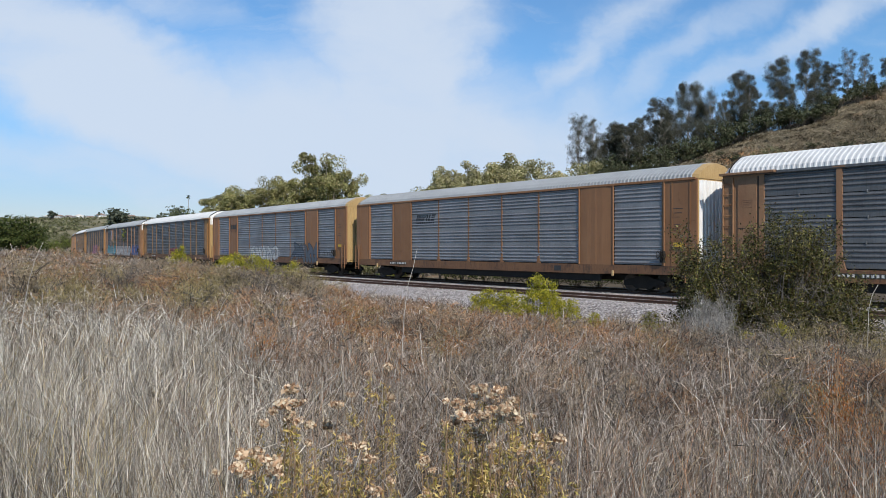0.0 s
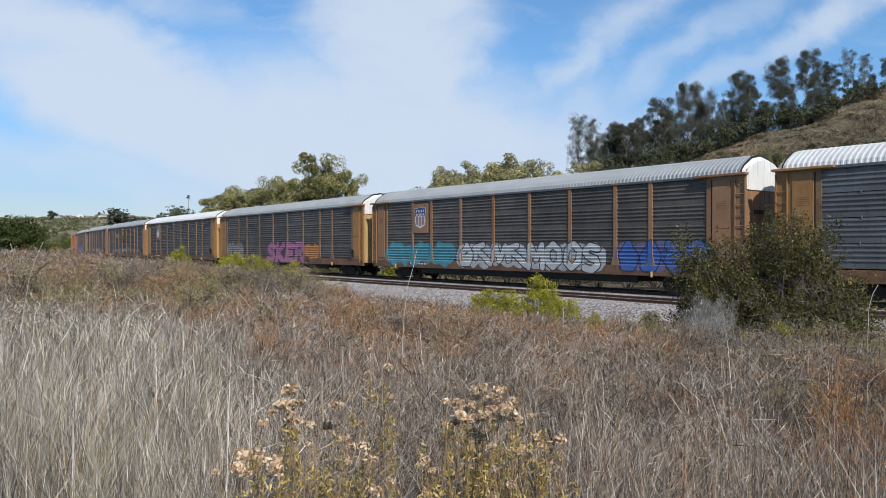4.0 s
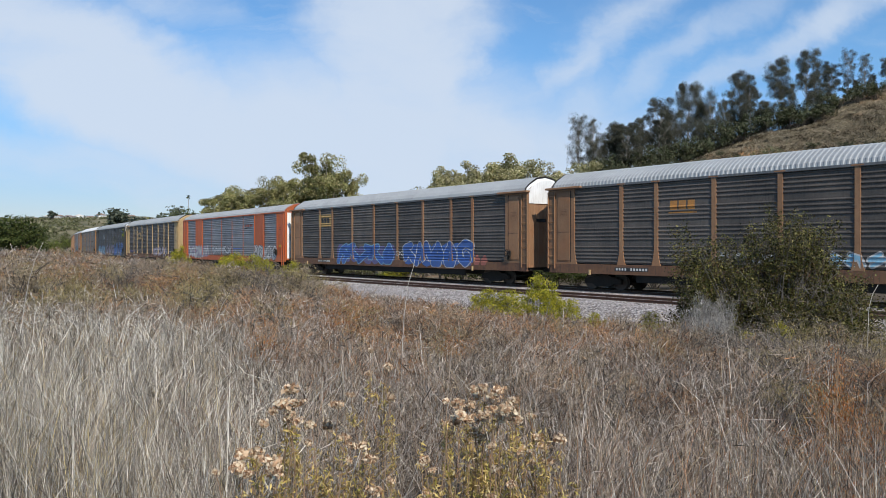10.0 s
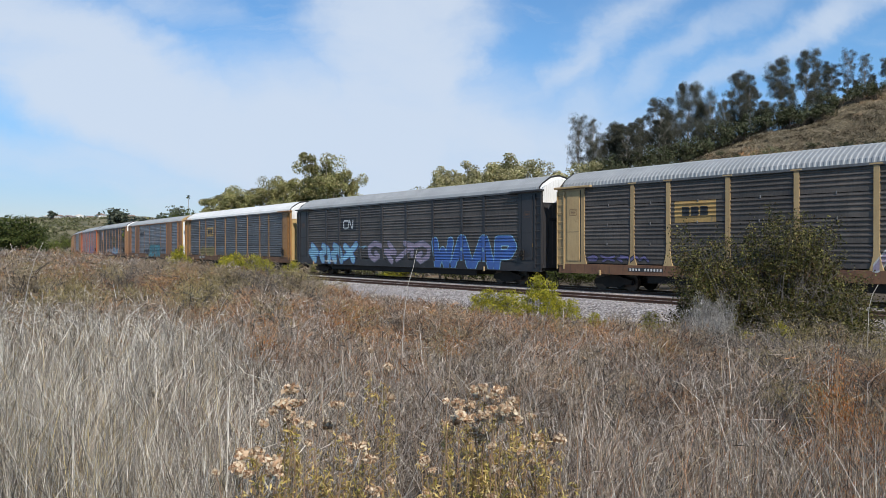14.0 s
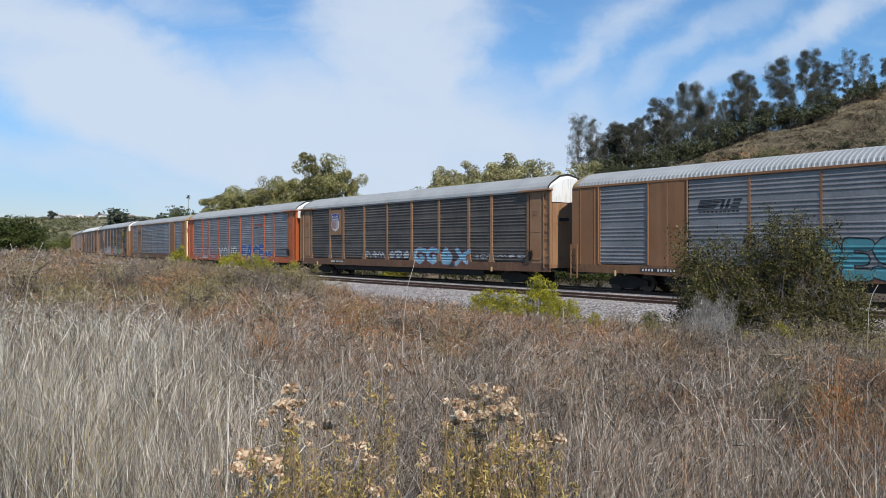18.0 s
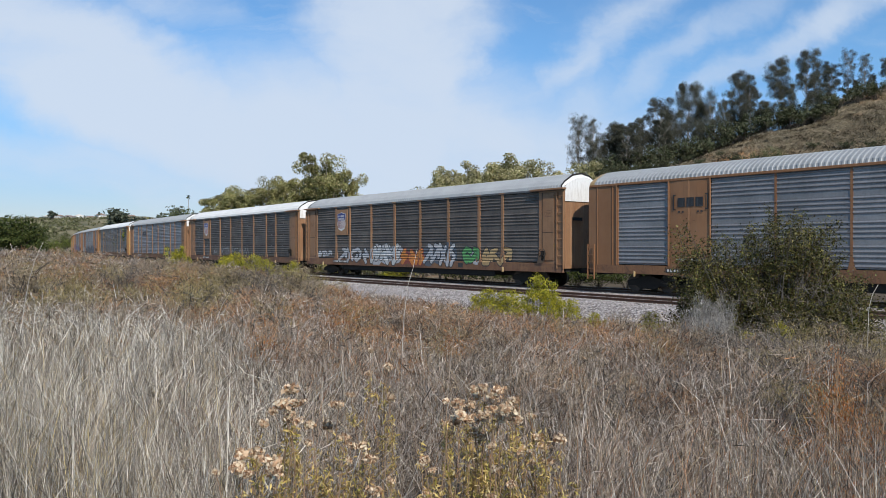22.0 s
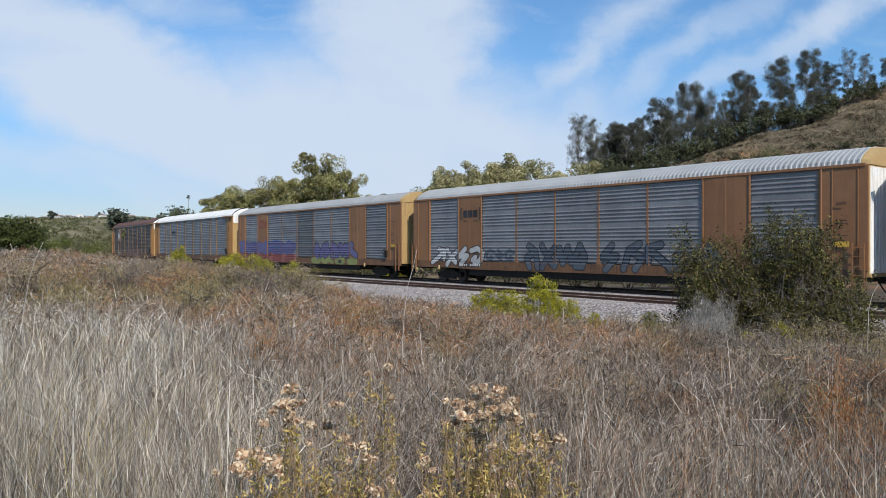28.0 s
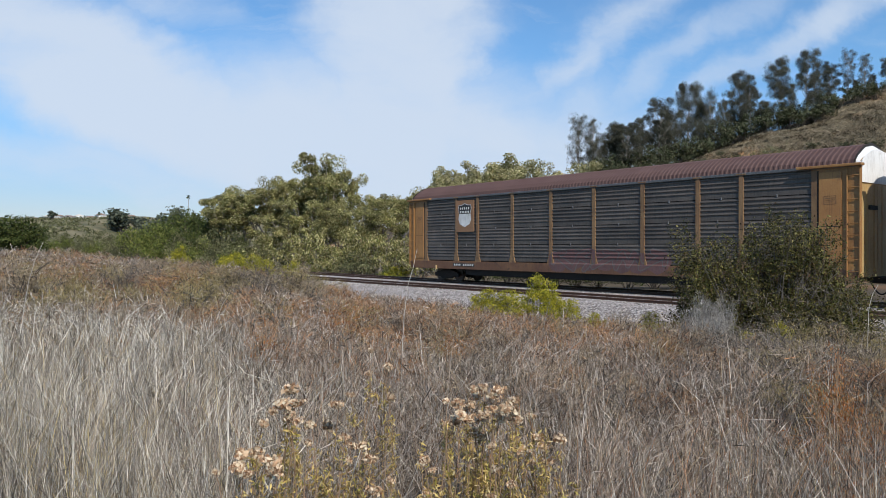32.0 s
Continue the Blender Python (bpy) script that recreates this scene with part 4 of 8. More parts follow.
def emblem(car, kind, x, z, flush, split):
    """Owners' marks as plain shapes in their colours."""
    def quads(rects, skew=0.0):
        return [[(x + a + skew * (d), z + b), (x + c + skew * (d), z + b), (x + c + skew * (d), z + d), (x + a + skew * (d), z + d)] for a, b, c, d in rects]

    def slant(a, b, c, d, k=0.35):
        return [(x + a + k * b, z + b), (x + c + k * b, z + b), (x + c + k * d, z + d), (x + a + k * d, z + d)]

    dark, white = paint("black", (0.02, 0.02, 0.022)), paint("white", (0.70, 0.70, 0.68))
    if kind == "stripes":
        polys = [slant(-0.95, 0.06 * i - 0.2, -0.15 + 0.05 * i, 0.06 * i - 0.155) for i in range(7)]
        polys += [slant(0.10, -0.2, 0.24, 0.2), slant(0.34, -0.2, 0.48, 0.2), slant(0.58, -0.2, 0.95, -0.1), slant(0.6, -0.03, 0.95, 0.06), slant(0.6, 0.1, 0.98, 0.2)]
        polys += [slant(-0.95 + i * 0.19, -0.36, -0.81 + i * 0.19, -0.28, 0) for i in range(10)]
        paint_on("emblem", polys, car, flush, split, dark, label="black slanted stripe emblem")
    elif kind in ("blocks", "blocks_orange", "blocks_bracket", "blocks_plate"):
        mat = paint("faded_orange", (0.50, 0.22, 0.05)) if kind == "blocks_orange" else dark
        if kind == "blocks_plate":
            paint_on("emblem_plate", [[(x - 1.0, z - 0.48), (x + 1.0, z - 0.48), (x + 1.0, z + 0.45), (x - 1.0, z + 0.45)]], car, flush, split, paint("plate_tan", (0.46, 0.29, 0.10)))
        r = []
        for i in range(3):
            a = -0.62 + i * 0.44
            r += [(a, -0.2, a + 0.36, 0.2)]
        if kind == "blocks_orange":
            r.append((-0.7, -0.36, 0.7, -0.29))
        if kind == "blocks_bracket":
            r += [(-0.86, -0.34, -0.80, 0.34), (-0.80, 0.28, -0.72, 0.34), (-0.80, -0.34, -0.72, -0.28), (0.80, -0.34, 0.86, 0.34), (0.72, 0.28, 0.80, 0.34),
                  (0.72, -0.34, 0.80, -0.28), (-0.6, -0.46, -0.5, -0.38), (-0.42, -0.46, -0.32, -0.38), (0.32, -0.46, 0.42, -0.38), (0.5, -0.46, 0.6, -0.38)]
        paint_on("emblem", quads(r), car, flush, split, mat, 0.008)
    elif kind in ("noodle", "noodle_red"):
        mat = white if kind == "noodle" else paint("dark_red", (0.28, 0.05, 0.03))
        lines = [[(x - 0.08, z + 0.28), (x - 0.58, z + 0.28), (x - 0.66, z + 0.2), (x - 0.66, z - 0.2), (x - 0.58, z - 0.28), (x - 0.10, z - 0.28), (x - 0.02, z - 0.2), (x + 0.06, z + 0.28),
                  (x + 0.16, z + 0.28), (x + 0.48, z - 0.28), (x + 0.58, z - 0.28), (x + 0.62, z + 0.28)]]
        if kind == "noodle":
            paint_on("emblem_plate", [[(x - 1.05, z - 0.5), (x + 1.05, z - 0.5), (x + 1.05, z + 0.5), (x - 1.05, z + 0.5)]], car, flush, split, dark)
        paint_on("emblem", [p for l in lines for p in stroke(l, 0.12)], car, flush, split, mat, 0.010, label="single winding line emblem")
    elif kind == "swoosh":
        paint_on("emblem", [slant(-0.9 + 0.36 * i, 0.0, -0.62 + 0.36 * i, 0.2) for i in range(5)], car, flush, split, paint("dull_red", (0.32, 0.06, 0.04)))
        paint_on("emblem_underline", [[(x - 1.0, z - 0.22), (x + 0.3, z - 0.1), (x + 1.0, z - 0.06), (x + 1.0, z - 0.02), (x - 1.0, z - 0.1)]], car, flush, split, dark)
    elif kind in ("shield", "shield_worn"):
        # a painted plate that carries the shield
        pl = put("emblem_plate", M["shield_plate"], car, None, (x, SKIN - 0.035, z - 0.12))
        rim = [(-0.52, 0.52), (-0.3, 0.5), (0.0, 0.6), (0.3, 0.5), (0.52, 0.52), (0.56, 0.30), (0.48, 0.0), (0.54, -0.3), (0.42, -0.56), (0.0, -0.74), (-0.42, -0.56), (-0.54, -0.3), (-0.48, 0.0), (-0.56, 0.30)]
        put("shield", prism("shield", [(a * 1.06, b * 1.05) for a, b in rim], -0.045, -0.036, white), pl, None, (0, -0.010, 0.12), label="white edged shield emblem")
        top = [(-0.52, 0.52), (-0.3, 0.5), (0.0, 0.6), (0.3, 0.5), (0.52, 0.52), (0.56, 0.30), (0.48, 0.02), (-0.48, 0.02), (-0.56, 0.30)]
        put("shield_field", prism("shield_field", top, -0.050, -0.044, dark if kind == "shield_worn" else paint("blue", (0.03, 0.05, 0.22))), pl, None, (0, -0.012, 0.12))
        for row, (zz, n) in enumerate(((0.33, 5), (0.12, 6))):
            for i in range(n):
                put("letter_bar", M["bar"], pl, None, (-0.36 + 0.72 * i / (n - 1), -0.066, zz + 0.12), scale=(0.085, 1, 0.13))
        if kind == "shield":
            for i in range(6):
                a = -0.44 + i * 0.16
                low = -0.5 - 0.12 * (1 - abs(a + 0.04) / 0.5)
                put("stripe", prism("stripe", [(a, -0.01), (a + 0.08, -0.01), (a + 0.08, low), (a, low)], -0.050, -0.044, paint("deep_red", (0.24, 0.05, 0.05))), pl, None, (0, -0.012, 0.12))


M["shield_plate"] = rounded_plate("emblem_plate", 1.58, 1.86, 0.05, TAN, 0.04)


def truck(car, x):
    t = put("truck", M["bolster"], car, None, (x, 0, 0.0))
    for y in (-1.0, 1.0):
        put("side_frame", M["frame"], t, None, (0, y, 0))
    for ax in (-0.88, 0.88):
        for y, r in ((-0.755, 0), (0.755, 180)):
            put("wheel", M["wheel"], t, None, (ax, y, 0.42), (0, 0, r))


def ladder(car, kind, x, y, mat, z=0.0):
    lad = put("ladder", M[kind], car, mat, (x, y, z))
    for h in M[kind + "_rungs"]:
        put("rung", M["rung"], lad, mat, (0, -0.01, h))


def stencils(car, rng, flush):
    """Running numbers and notices as bars."""
    x = rng.uniform(-8.6, -8.0)
    put("number_plate_patch", M["stencil"], car, None, (x, SILL_Y - 0.006, 1.05), scale=(1.9, 1, 1))
    for i in range(11):
        if i != 4:
            put("number_bar", M["bar"], car, None, (x - 0.82 + i * 0.165, SILL_Y - 0.012, 1.05), scale=(0.09, 1, 0.11))
    for x, z, w, h in ((12.75, 3.75, 0.5, 0.03), (12.75, 3.62, 0.44, 0.03), (12.75, 3.1, 0.4, 0.025), (12.75, 2.98, 0.46, 0.025), (12.8, 2.55, 0.36, 0.025)):
        put("notice_bar", M["bar"], car, SIGN_BLACK, (x, SKIN - (0.125 if flush else 0.075), z + rng.uniform(-0.05, 0.05)), scale=(w * rng.uniform(0.7, 1.1), 1, h))
    put("notice_label", M["bar"], car, paint("notice_yellow", (0.62, 0.38, 0.04)), (12.78, SKIN - (0.125 if flush else 0.075), 2.2), scale=(0.5, 1, 0.2))
    put("inspection_panel", M["stencil"], car, None, (rng.uniform(5.0, 6.5), SILL_Y - 0.006, 1.03), scale=(0.45, 1, 1.5))
    for x in (-10.9, 9.2):
        put("jacking_lug", M["lug"], car, None, (x, SILL_Y - 0.05, 0.86))


def build_car(spec):
    flush, split = spec["type"] == "flush", spec.get("split", False)
    trim, skin, roof = spec["trim"], spec["skin"], spec["roof"]
    rng = random.Random(spec["seed"])
    key = "flush" if flush else "split"
    car = tagged(empty("railway_car_carrier"), spec["label"], "freight car", "car carriers of the train")
    sill_mat = spec.get("sill", RUSTY if skin == SOOT and trim in (TAN, CREAM, YELLOW) else SILL_BROWN if trim in (PLATE, TAN, CREAM, YELLOW) else trim)
    put("side_sill", M["belly_sill" if flush else "sill"], car, sill_mat)
    put("top_rail", M["top_rail"], car, trim if flush else GREY)
    put("underframe", M["underframe"], car)
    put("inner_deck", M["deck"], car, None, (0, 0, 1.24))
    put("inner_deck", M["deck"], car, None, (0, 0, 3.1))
    put("inner_lining", M["backing"], car)
    put("far_side", M["far_side"], car, skin, (0, -SKIN, 0), (0, 0, 180))
    put("roof_sheet", M["roof_" + key], car, roof)
    cap = (END_YELLOW if trim == PLATE else trim) if flush else CREAM if trim == CREAM else END_WHITE
    end = END_YELLOW if trim in (PLATE, YELLOW) else trim
    put("roof_cap", M["cap_front_" + key], car, cap)
    put("roof_cap", M["cap_rear_" + key], car, cap)
    if not flush:
        for side in (-1, 1):
            put("roof_edge", M["roof_edge"], car, None, (side * (HALF - 0.27), 0, 0))
    put("end_wall", M["end_front_" + key], car, end)
    put("end_wall", M["end_rear_" + key], car, trim)
    if flush:
        for y in (-0.7, 0.7):
            put("end_door", M["leaf_ribbed"], car, END_YELLOW if spec["seed"] in (2, 23) else END_WHITE, (HALF - 0.07, y, 0))
            put("end_door", M["leaf_ribbed"], car, STEEL, (-HALF + 0.07, y, 0), (0, 0, 180))
    else:
        put("end_hood", M["hood_split"], car, CREAM if trim == CREAM else END_WHITE)
        for y in (-0.7, 0.7):
            put("end_door", M["leaf_plain"], car, end, (HALF - 0.07, y, 0))
            put("end_door", M["leaf_plain"], car, trim, (-HALF + 0.07, y, 0), (0, 0, 180))
        put("door_slot", M["slot"], car, None, (HALF - 0.02, -0.55, 3.55))
    for x in (-10.55, 10.55):
        truck(car, x)
    put("coupler", M["coupler"], car, None, (HALF - 0.3, 0, 0))
    put("coupler", M["coupler"], car, None, (-HALF + 0.3, 0, 0), (0, 0, 180))
    put("brake_hose", M["hose"], car, None, (HALF - 0.1, 0, 0))
    edges = FLUSH_EDGES if flush else SPLIT_POSTS
    if flush:
        for i in range(9):
            x0, x1 = edges[i], edges[i + 1]
            mid, w = (x0 + x1) / 2, x1 - x0
            if i in (1, 7):
                put("blank_plate", M["blank"], car, trim, (mid, SKIN - 0.05, 0))
                continue
            tone = GREY if i == 4 and spec["seed"] == 23 else skin
            put("side_panel", sheet_of(w - 0.09, P_LOW, P_HIGH, ROWS, PLAIN), car, tone, (mid, SKIN, 0))
        for x in edges:
            if abs(x) < 6:
                put("post", M["thin_post"], car, trim, (x, 0, 0))
            else:
                put("panel_frame", M["frame_strip"], car, trim, (x, SKIN - 0.06, 0))
        for x in (-12.75, 12.75):
            put("end_plate", M["flush_end"], car, trim, (x, SKIN, 0), (0, 0, 0))
        ladder(car, "short_ladder", 13.35, -1.66, trim)
        ladder(car, "short_ladder", -13.42, -1.66, trim)
    else:
        for i in range(9):
            x0, x1 = edges[i], edges[i + 1]
            mid, w = (x0 + x1) / 2, x1 - x0 - 0.16
            if split:
                for r in range(4):
                    z0 = P_LOW + r * (P_HIGH - P_LOW) / 4
                    put("side_panel", sheet_of(w, 0.015, (P_HIGH - P_LOW) / 4 - 0.015, 5, (0,)), car, skin, (mid, SKIN, z0))
                    if r:
                        put("panel_clip", M["clip"], car, None, (mid + rng.uniform(-0.1, 0.1), SKIN - 0.02, z0))
            else:
                put("side_panel", sheet_of(w, P_LOW, P_HIGH, ROWS, PLAIN), car, skin, (mid, SKIN, 0))
        for x in edges:
            put("post", M["post"], car, POST_YELLOW if trim == YELLOW else trim, (x, 0, 0))
            if abs(x) < 12:
                put("bracket", M["bracket"], car, POST_YELLOW if trim == YELLOW else trim, (x, 0, 0))
        for side in (-1, 1):
            put("header_beam", M["header"], car, trim, (side * 12.6, 0, 0))
            put("end_plate", M["end_plate"], car, trim, (side * 12.9, SKIN - 0.03, 0))
            put("side_door", M["door_plate"], car, trim, (side * 12.62, SKIN - 0.06, 3.15))
            ladder(car, "ladder", side * 13.45, -1.60, trim)
            put("door_joint", M["bar"], car, GAP_DARK, (side * 12.62, SKIN - 0.097, 2.86), scale=(0.78, 1, 0.022))
            put("door_gap", M["bar"], car, GAP_DARK, (side * 12.17, SKIN - 0.064, 3.15), scale=(0.05, 1, 3.6))
            for dz, dx, w, h in ((0.24, 0, 0.44, 0.015), (-0.06, 0, 0.44, 0.015), (0.09, -0.215, 0.015, 0.3), (0.09, 0.215, 0.015, 0.3), (0.16, 0, 0.34, 0.02), (0.09, 0.01, 0.32, 0.02), (0.02, -0.03, 0.26, 0.02)):
                put("notice_mark", M["bar"], car, RUSTY, (side * 12.62 + dx, SKIN - 0.098, 3.75 + dz), scale=(w, 1, h))
    put("hand_brake", M["brake"], car, None, (11.95 if flush else 12.3, -1.72, 1.75))
    if spec.get("mark"):
        emblem(car, *spec["mark"], flush, split)
    for g in spec.get("art", ()):
        graffito(car, flush, split, *g)
    stencils(car, rng, flush)
    return car

W, K = (0.50, 0.50, 0.49), (0.025, 0.025, 0.03)
INK = paint("ink", K)
CHALK = paint("chalk", W)
SILVER = paint("silver", (0.42, 0.42, 0.43))
TEAL = paint("teal", (0.07, 0.27, 0.32))
SKYBLUE = paint("sky_blue", (0.22, 0.42, 0.55))
BLUE = paint("strong_blue", (0.05, 0.12, 0.36))
PURPLE = paint("purple", (0.13, 0.115, 0.25))
MAUVE = paint("mauve", (0.30, 0.25, 0.33))
RED = paint("brick_red", (0.24, 0.055, 0.042))
MAROON = paint("maroon", (0.20, 0.05, 0.07))
AMBER = paint("amber", (0.55, 0.20, 0.04))
GREEN = paint("green", (0.10, 0.32, 0.10))
SALMON = paint("salmon", (0.36, 0.12, 0.09))
SMOKE = paint("smoky_blue", (0.085, 0.10, 0.125))
DULL_YELLOW = paint("dull_yellow", (0.22, 0.17, 0.05))
ROSE = paint("rose", (0.42, 0.15, 0.27))
LEMON = paint("lemon", (0.60, 0.50, 0.04))

CARS = [
    dict(type="split", split=True, trim=TAN, skin=GREY, roof=ROOF_WHITE, label="tan covered car carrier with grey ribbed panels and a white roof"),
    dict(type="flush", trim=PLATE, skin=STEEL, roof=ROOF, mark=("stripes", -5.6, 3.95), label="brown-yellow car carrier with silver ribbed panels and a striped emblem",
         art=[("####", -1.0, 6.6, 1.35, 2.0, None, paint("faint", (0.24, 0.25, 0.27)), 0.02, 3)]),
    dict(type="flush", trim=PLATE, skin=STEEL, roof=ROOF, mark=("blocks_bracket", -8.0, 4.05), label="brown-yellow car carrier with silver panels and blue lettered graffiti",
         art=[("#####", -4.2, 2.0, 0.95, 2.2, CHALK, SMOKE, 0.30, 5, SILVER), ("#####", 4.6, 9.5, 0.95, 2.4, SMOKE, INK, 0.34, 6, None), ("TTK", 10.0, 11.5, 1.35, 1.85, None, INK, 0.0, 7),
              ("##", -11.4, -9.4, 1.4, 2.0, paint("faint_purple", (0.16, 0.16, 0.26)), None, 0.2, 8)]),
    dict(type="split", split=True, trim=YELLOW, skin=GREY, roof=ROOF_WHITE, mark=("stripes", -5.8, 4.0), label="yellow car carrier with grey panels, white roof and red graffiti",
         art=[("####", -1.2, 2.0, 1.0, 2.05, None, SALMON, 0.0, 9, RED), ("###", 2.1, 4.7, 0.95, 2.2, None, INK, 0.06, 10)]),
    dict(type="split", trim=TAN, skin=SOOT, roof=ROOF, mark=("shield", -8.22, 4.05), label="tan car carrier with sooty panels, a shield and white graffiti",
         art=[("###", -12.0, -5.0, 1.0, 2.3, TEAL, TEAL, 0.5, 11, TEAL), ("####", -4.5, 1.2, 0.9, 2.3, CHALK, INK, 0.34, 12, SILVER), ("MOOS", 1.4, 6.4, 0.9, 2.3, CHALK, INK, 0.34, 71, SILVER), ("####", 7.3, 11.9, 0.95, 2.3, BLUE, INK, 0.40, 13, PURPLE)]),
    dict(type="split", trim=YELLOW, skin=SOOT, roof=ROOF, mark=("stripes", -5.8, 3.95), label="yellow car carrier with sooty brown panels and a pink graffiti piece",
         art=[("###", -12.0, -8.0, 1.2, 2.4, paint("dull_grey", (0.22, 0.20, 0.18)), CHALK, 0.34, 14), ("SKER", -2.6, 4.7, 0.9, 2.45, ROSE, INK, 0.52, 15, None), ("##", 4.6, 7.0, 1.2, 2.3, AMBER, None, 0.4, 16, AMBER)]),
    dict(type="split", split=True, trim=YELLOW, skin=SOOT, roof=ROOF_WHITE, mark=("shield_worn", -8.22, 4.05), label="yellow car carrier with dark panels, white roof and a worn shield",
         art=[("OAMO", -1.4, 1.2, 1.25, 1.95, SILVER, INK, 0.14, 17), ("##", 1.8, 4.2, 1.3, 1.9, paint("faint_blue", (0.06, 0.08, 0.16)), None, 0.3, 18)]),
    dict(type="split", trim=TAN, skin=SOOT, roof=ROOF, mark=("blocks_orange", -5.8, 3.95), label="tan car carrier with sooty panels, orange block emblem and pale graffiti",
         art=[("###", -7.0, -4.5, 1.35, 1.95, None, SKYBLUE, 0.0, 19), ("###", -4.2, -1.6, 1.3, 2.0, SKYBLUE, None, 0.05, 20), ("####", -1.3, 1.3, 1.3, 2.0, SKYBLUE, INK, 0.16, 21), ("###", 1.6, 4.2, 1.35, 2.1, INK, CHALK, 0.14, 22),
              ("#####", 4.6, 9.0, 1.35, 1.9, None, SILVER, 0.0, 23), ("####", 9.3, 11.8, 1.3, 1.9, None, SILVER, 0.0, 24)]),
    dict(type="split", trim=TAN, skin=SOOT, roof=ROOF, mark=("blocks_orange", -5.8, 3.95), label="tan car carrier with sooty panels and faded white graffiti",
         art=[("###", -4.3, -1.6, 1.35, 2.0, SILVER, None, 0.1, 25), ("#####", 0.2, 3.9, 1.3, 1.95, SKYBLUE, CHALK, 0.12, 26), ("####", 4.4, 7.0, 1.4, 1.9, None, SILVER, 0.0, 27), ("#####", 8.0, 11.8, 1.4, 1.8, None, SILVER, 0.0, 28)]),
    dict(type="split", trim=TAN, skin=SOOT, roof=ROOF, mark=("blocks_plate", -8.22, 4.15), label="tan car carrier with dark sooty panels and two blue graffiti pieces",
         art=[("#####", -6.3, 1.1, 0.95, 2.3, BLUE, SKYBLUE, 0.40, 29, PURPLE), ("##", 1.3, 2.2, 1.4, 1.95, None, CHALK, 0.0, 30), ("#####", 2.3, 9.1, 0.9, 2.4, BLUE, CHALK, 0.44, 31, BLUE), ("###", 8.6, 10.4, 1.0, 1.7, SALMON, None, 0.2, 72)]),
    dict(type="flush", trim=ORANGE, skin=STEEL, roof=ROOF, mark=("swoosh", 5.6, 4.0), label="orange-red car carrier with silver panels and outlined graffiti",
         art=[("####", -11.6, -5.3, 1.0, 2.3, CHALK, MAUVE, 0.34, 32, MAUVE), ("#####", -4.4, 1.3, 1.3, 2.25, SILVER, INK, 0.26, 33), ("###", 1.8, 4.0, 1.85, 2.1, None, BLUE, 0.0, 73), ("#####", 7.0, 11.8, 0.95, 2.3, CHALK, INK, 0.24, 34, SILVER)]),
    dict(type="split", split=True, trim=CREAM, skin=SOOT, roof=ROOF, mark=("blocks_plate", -5.82, 3.65), label="cream car carrier with sooty split panels and purple arrow graffiti",
         art=[("####", -11.9, -8.2, 1.3, 1.8, PURPLE, INK, 0.1, 35), ("###", -4.3, -1.6, 1.3, 2.0, INK, INK, 0.2, 36), ("#####", 1.4, 8.4, 1.0, 2.1, MAUVE, CHALK, 0.22, 37, None), ("###", 9.5, 11.9, 1.35, 1.8, None, SILVER, 0.0, 38)]),
    dict(type="split", trim=BLACK, skin=SOOT, roof=ROOF, mark=("noodle", -5.82, 3.75), label="black car carrier with dark panels and long blue graffiti",
         art=[("####", -12.0, -4.7, 1.0, 2.35, SKYBLUE, BLUE, 0.46, 39, None), ("MFK", -4.3, -2.9, 1.9, 2.3, None, SKYBLUE, 0.0, 74), ("####", -3.3, 4.1, 1.0, 2.45, MAUVE, SMOKE, 0.34, 40, None), ("WAAP", 4.5, 11.9, 0.9, 2.6, BLUE, SKYBLUE, 0.52, 41, None)]),
    dict(type="split", split=True, trim=YELLOW, skin=GREY, roof=ROOF_WHITE, mark=("blocks_plate", -5.82, 3.7), label="yellow car carrier with grey split panels and a white roof",
         art=[("##", -10.6, -9.4, 1.4, 1.9, None, INK, 0.0, 75), ("###", -8.7, -4.7, 1.3, 2.0, None, DULL_YELLOW, 0.5, 76)]),
    dict(type="flush", trim=PLATE, skin=STEEL, roof=ROOF, mark=("stripes", -5.6, 3.9), label="brown-yellow car carrier with silver panels and teal graffiti",
         art=[("###", -4.3, -1.7, 1.2, 1.9, SMOKE, INK, 0.12, 42), ("DESTRO", -1.5, 4.4, 0.95, 2.35, TEAL, INK, 0.40, 43, None), ("##", 4.5, 6.1, 1.3, 2.1, INK, None, 0.14, 77)]),
    dict(type="split", trim=TAN, skin=SOOT, roof=ROOF, mark=("shield", -8.22, 4.05), label="tan car carrier with sooty panels, a shield and faint graffiti",
         art=[("###", -4.2, -1.7, 1.3, 1.9, SILVER, None, 0.12, 44), ("###", -1.3, 1.2, 1.3, 1.95, SILVER, SMOKE, 0.14, 78), ("####", 1.6, 7.1, 1.0, 2.1, SKYBLUE, MAROON, 0.30, 45), ("###", 7.6, 9.0, 1.3, 1.8, SILVER, None, 0.05, 79), ("###", 9.6, 11.8, 1.4, 1.8, None, SILVER, 0.0, 46)]),
    dict(type="split", trim=ORANGE, skin=STEEL, roof=ROOF, mark=("swoosh", 5.82, 4.0), label="orange-red car carrier with silver panels and a painted slogan",
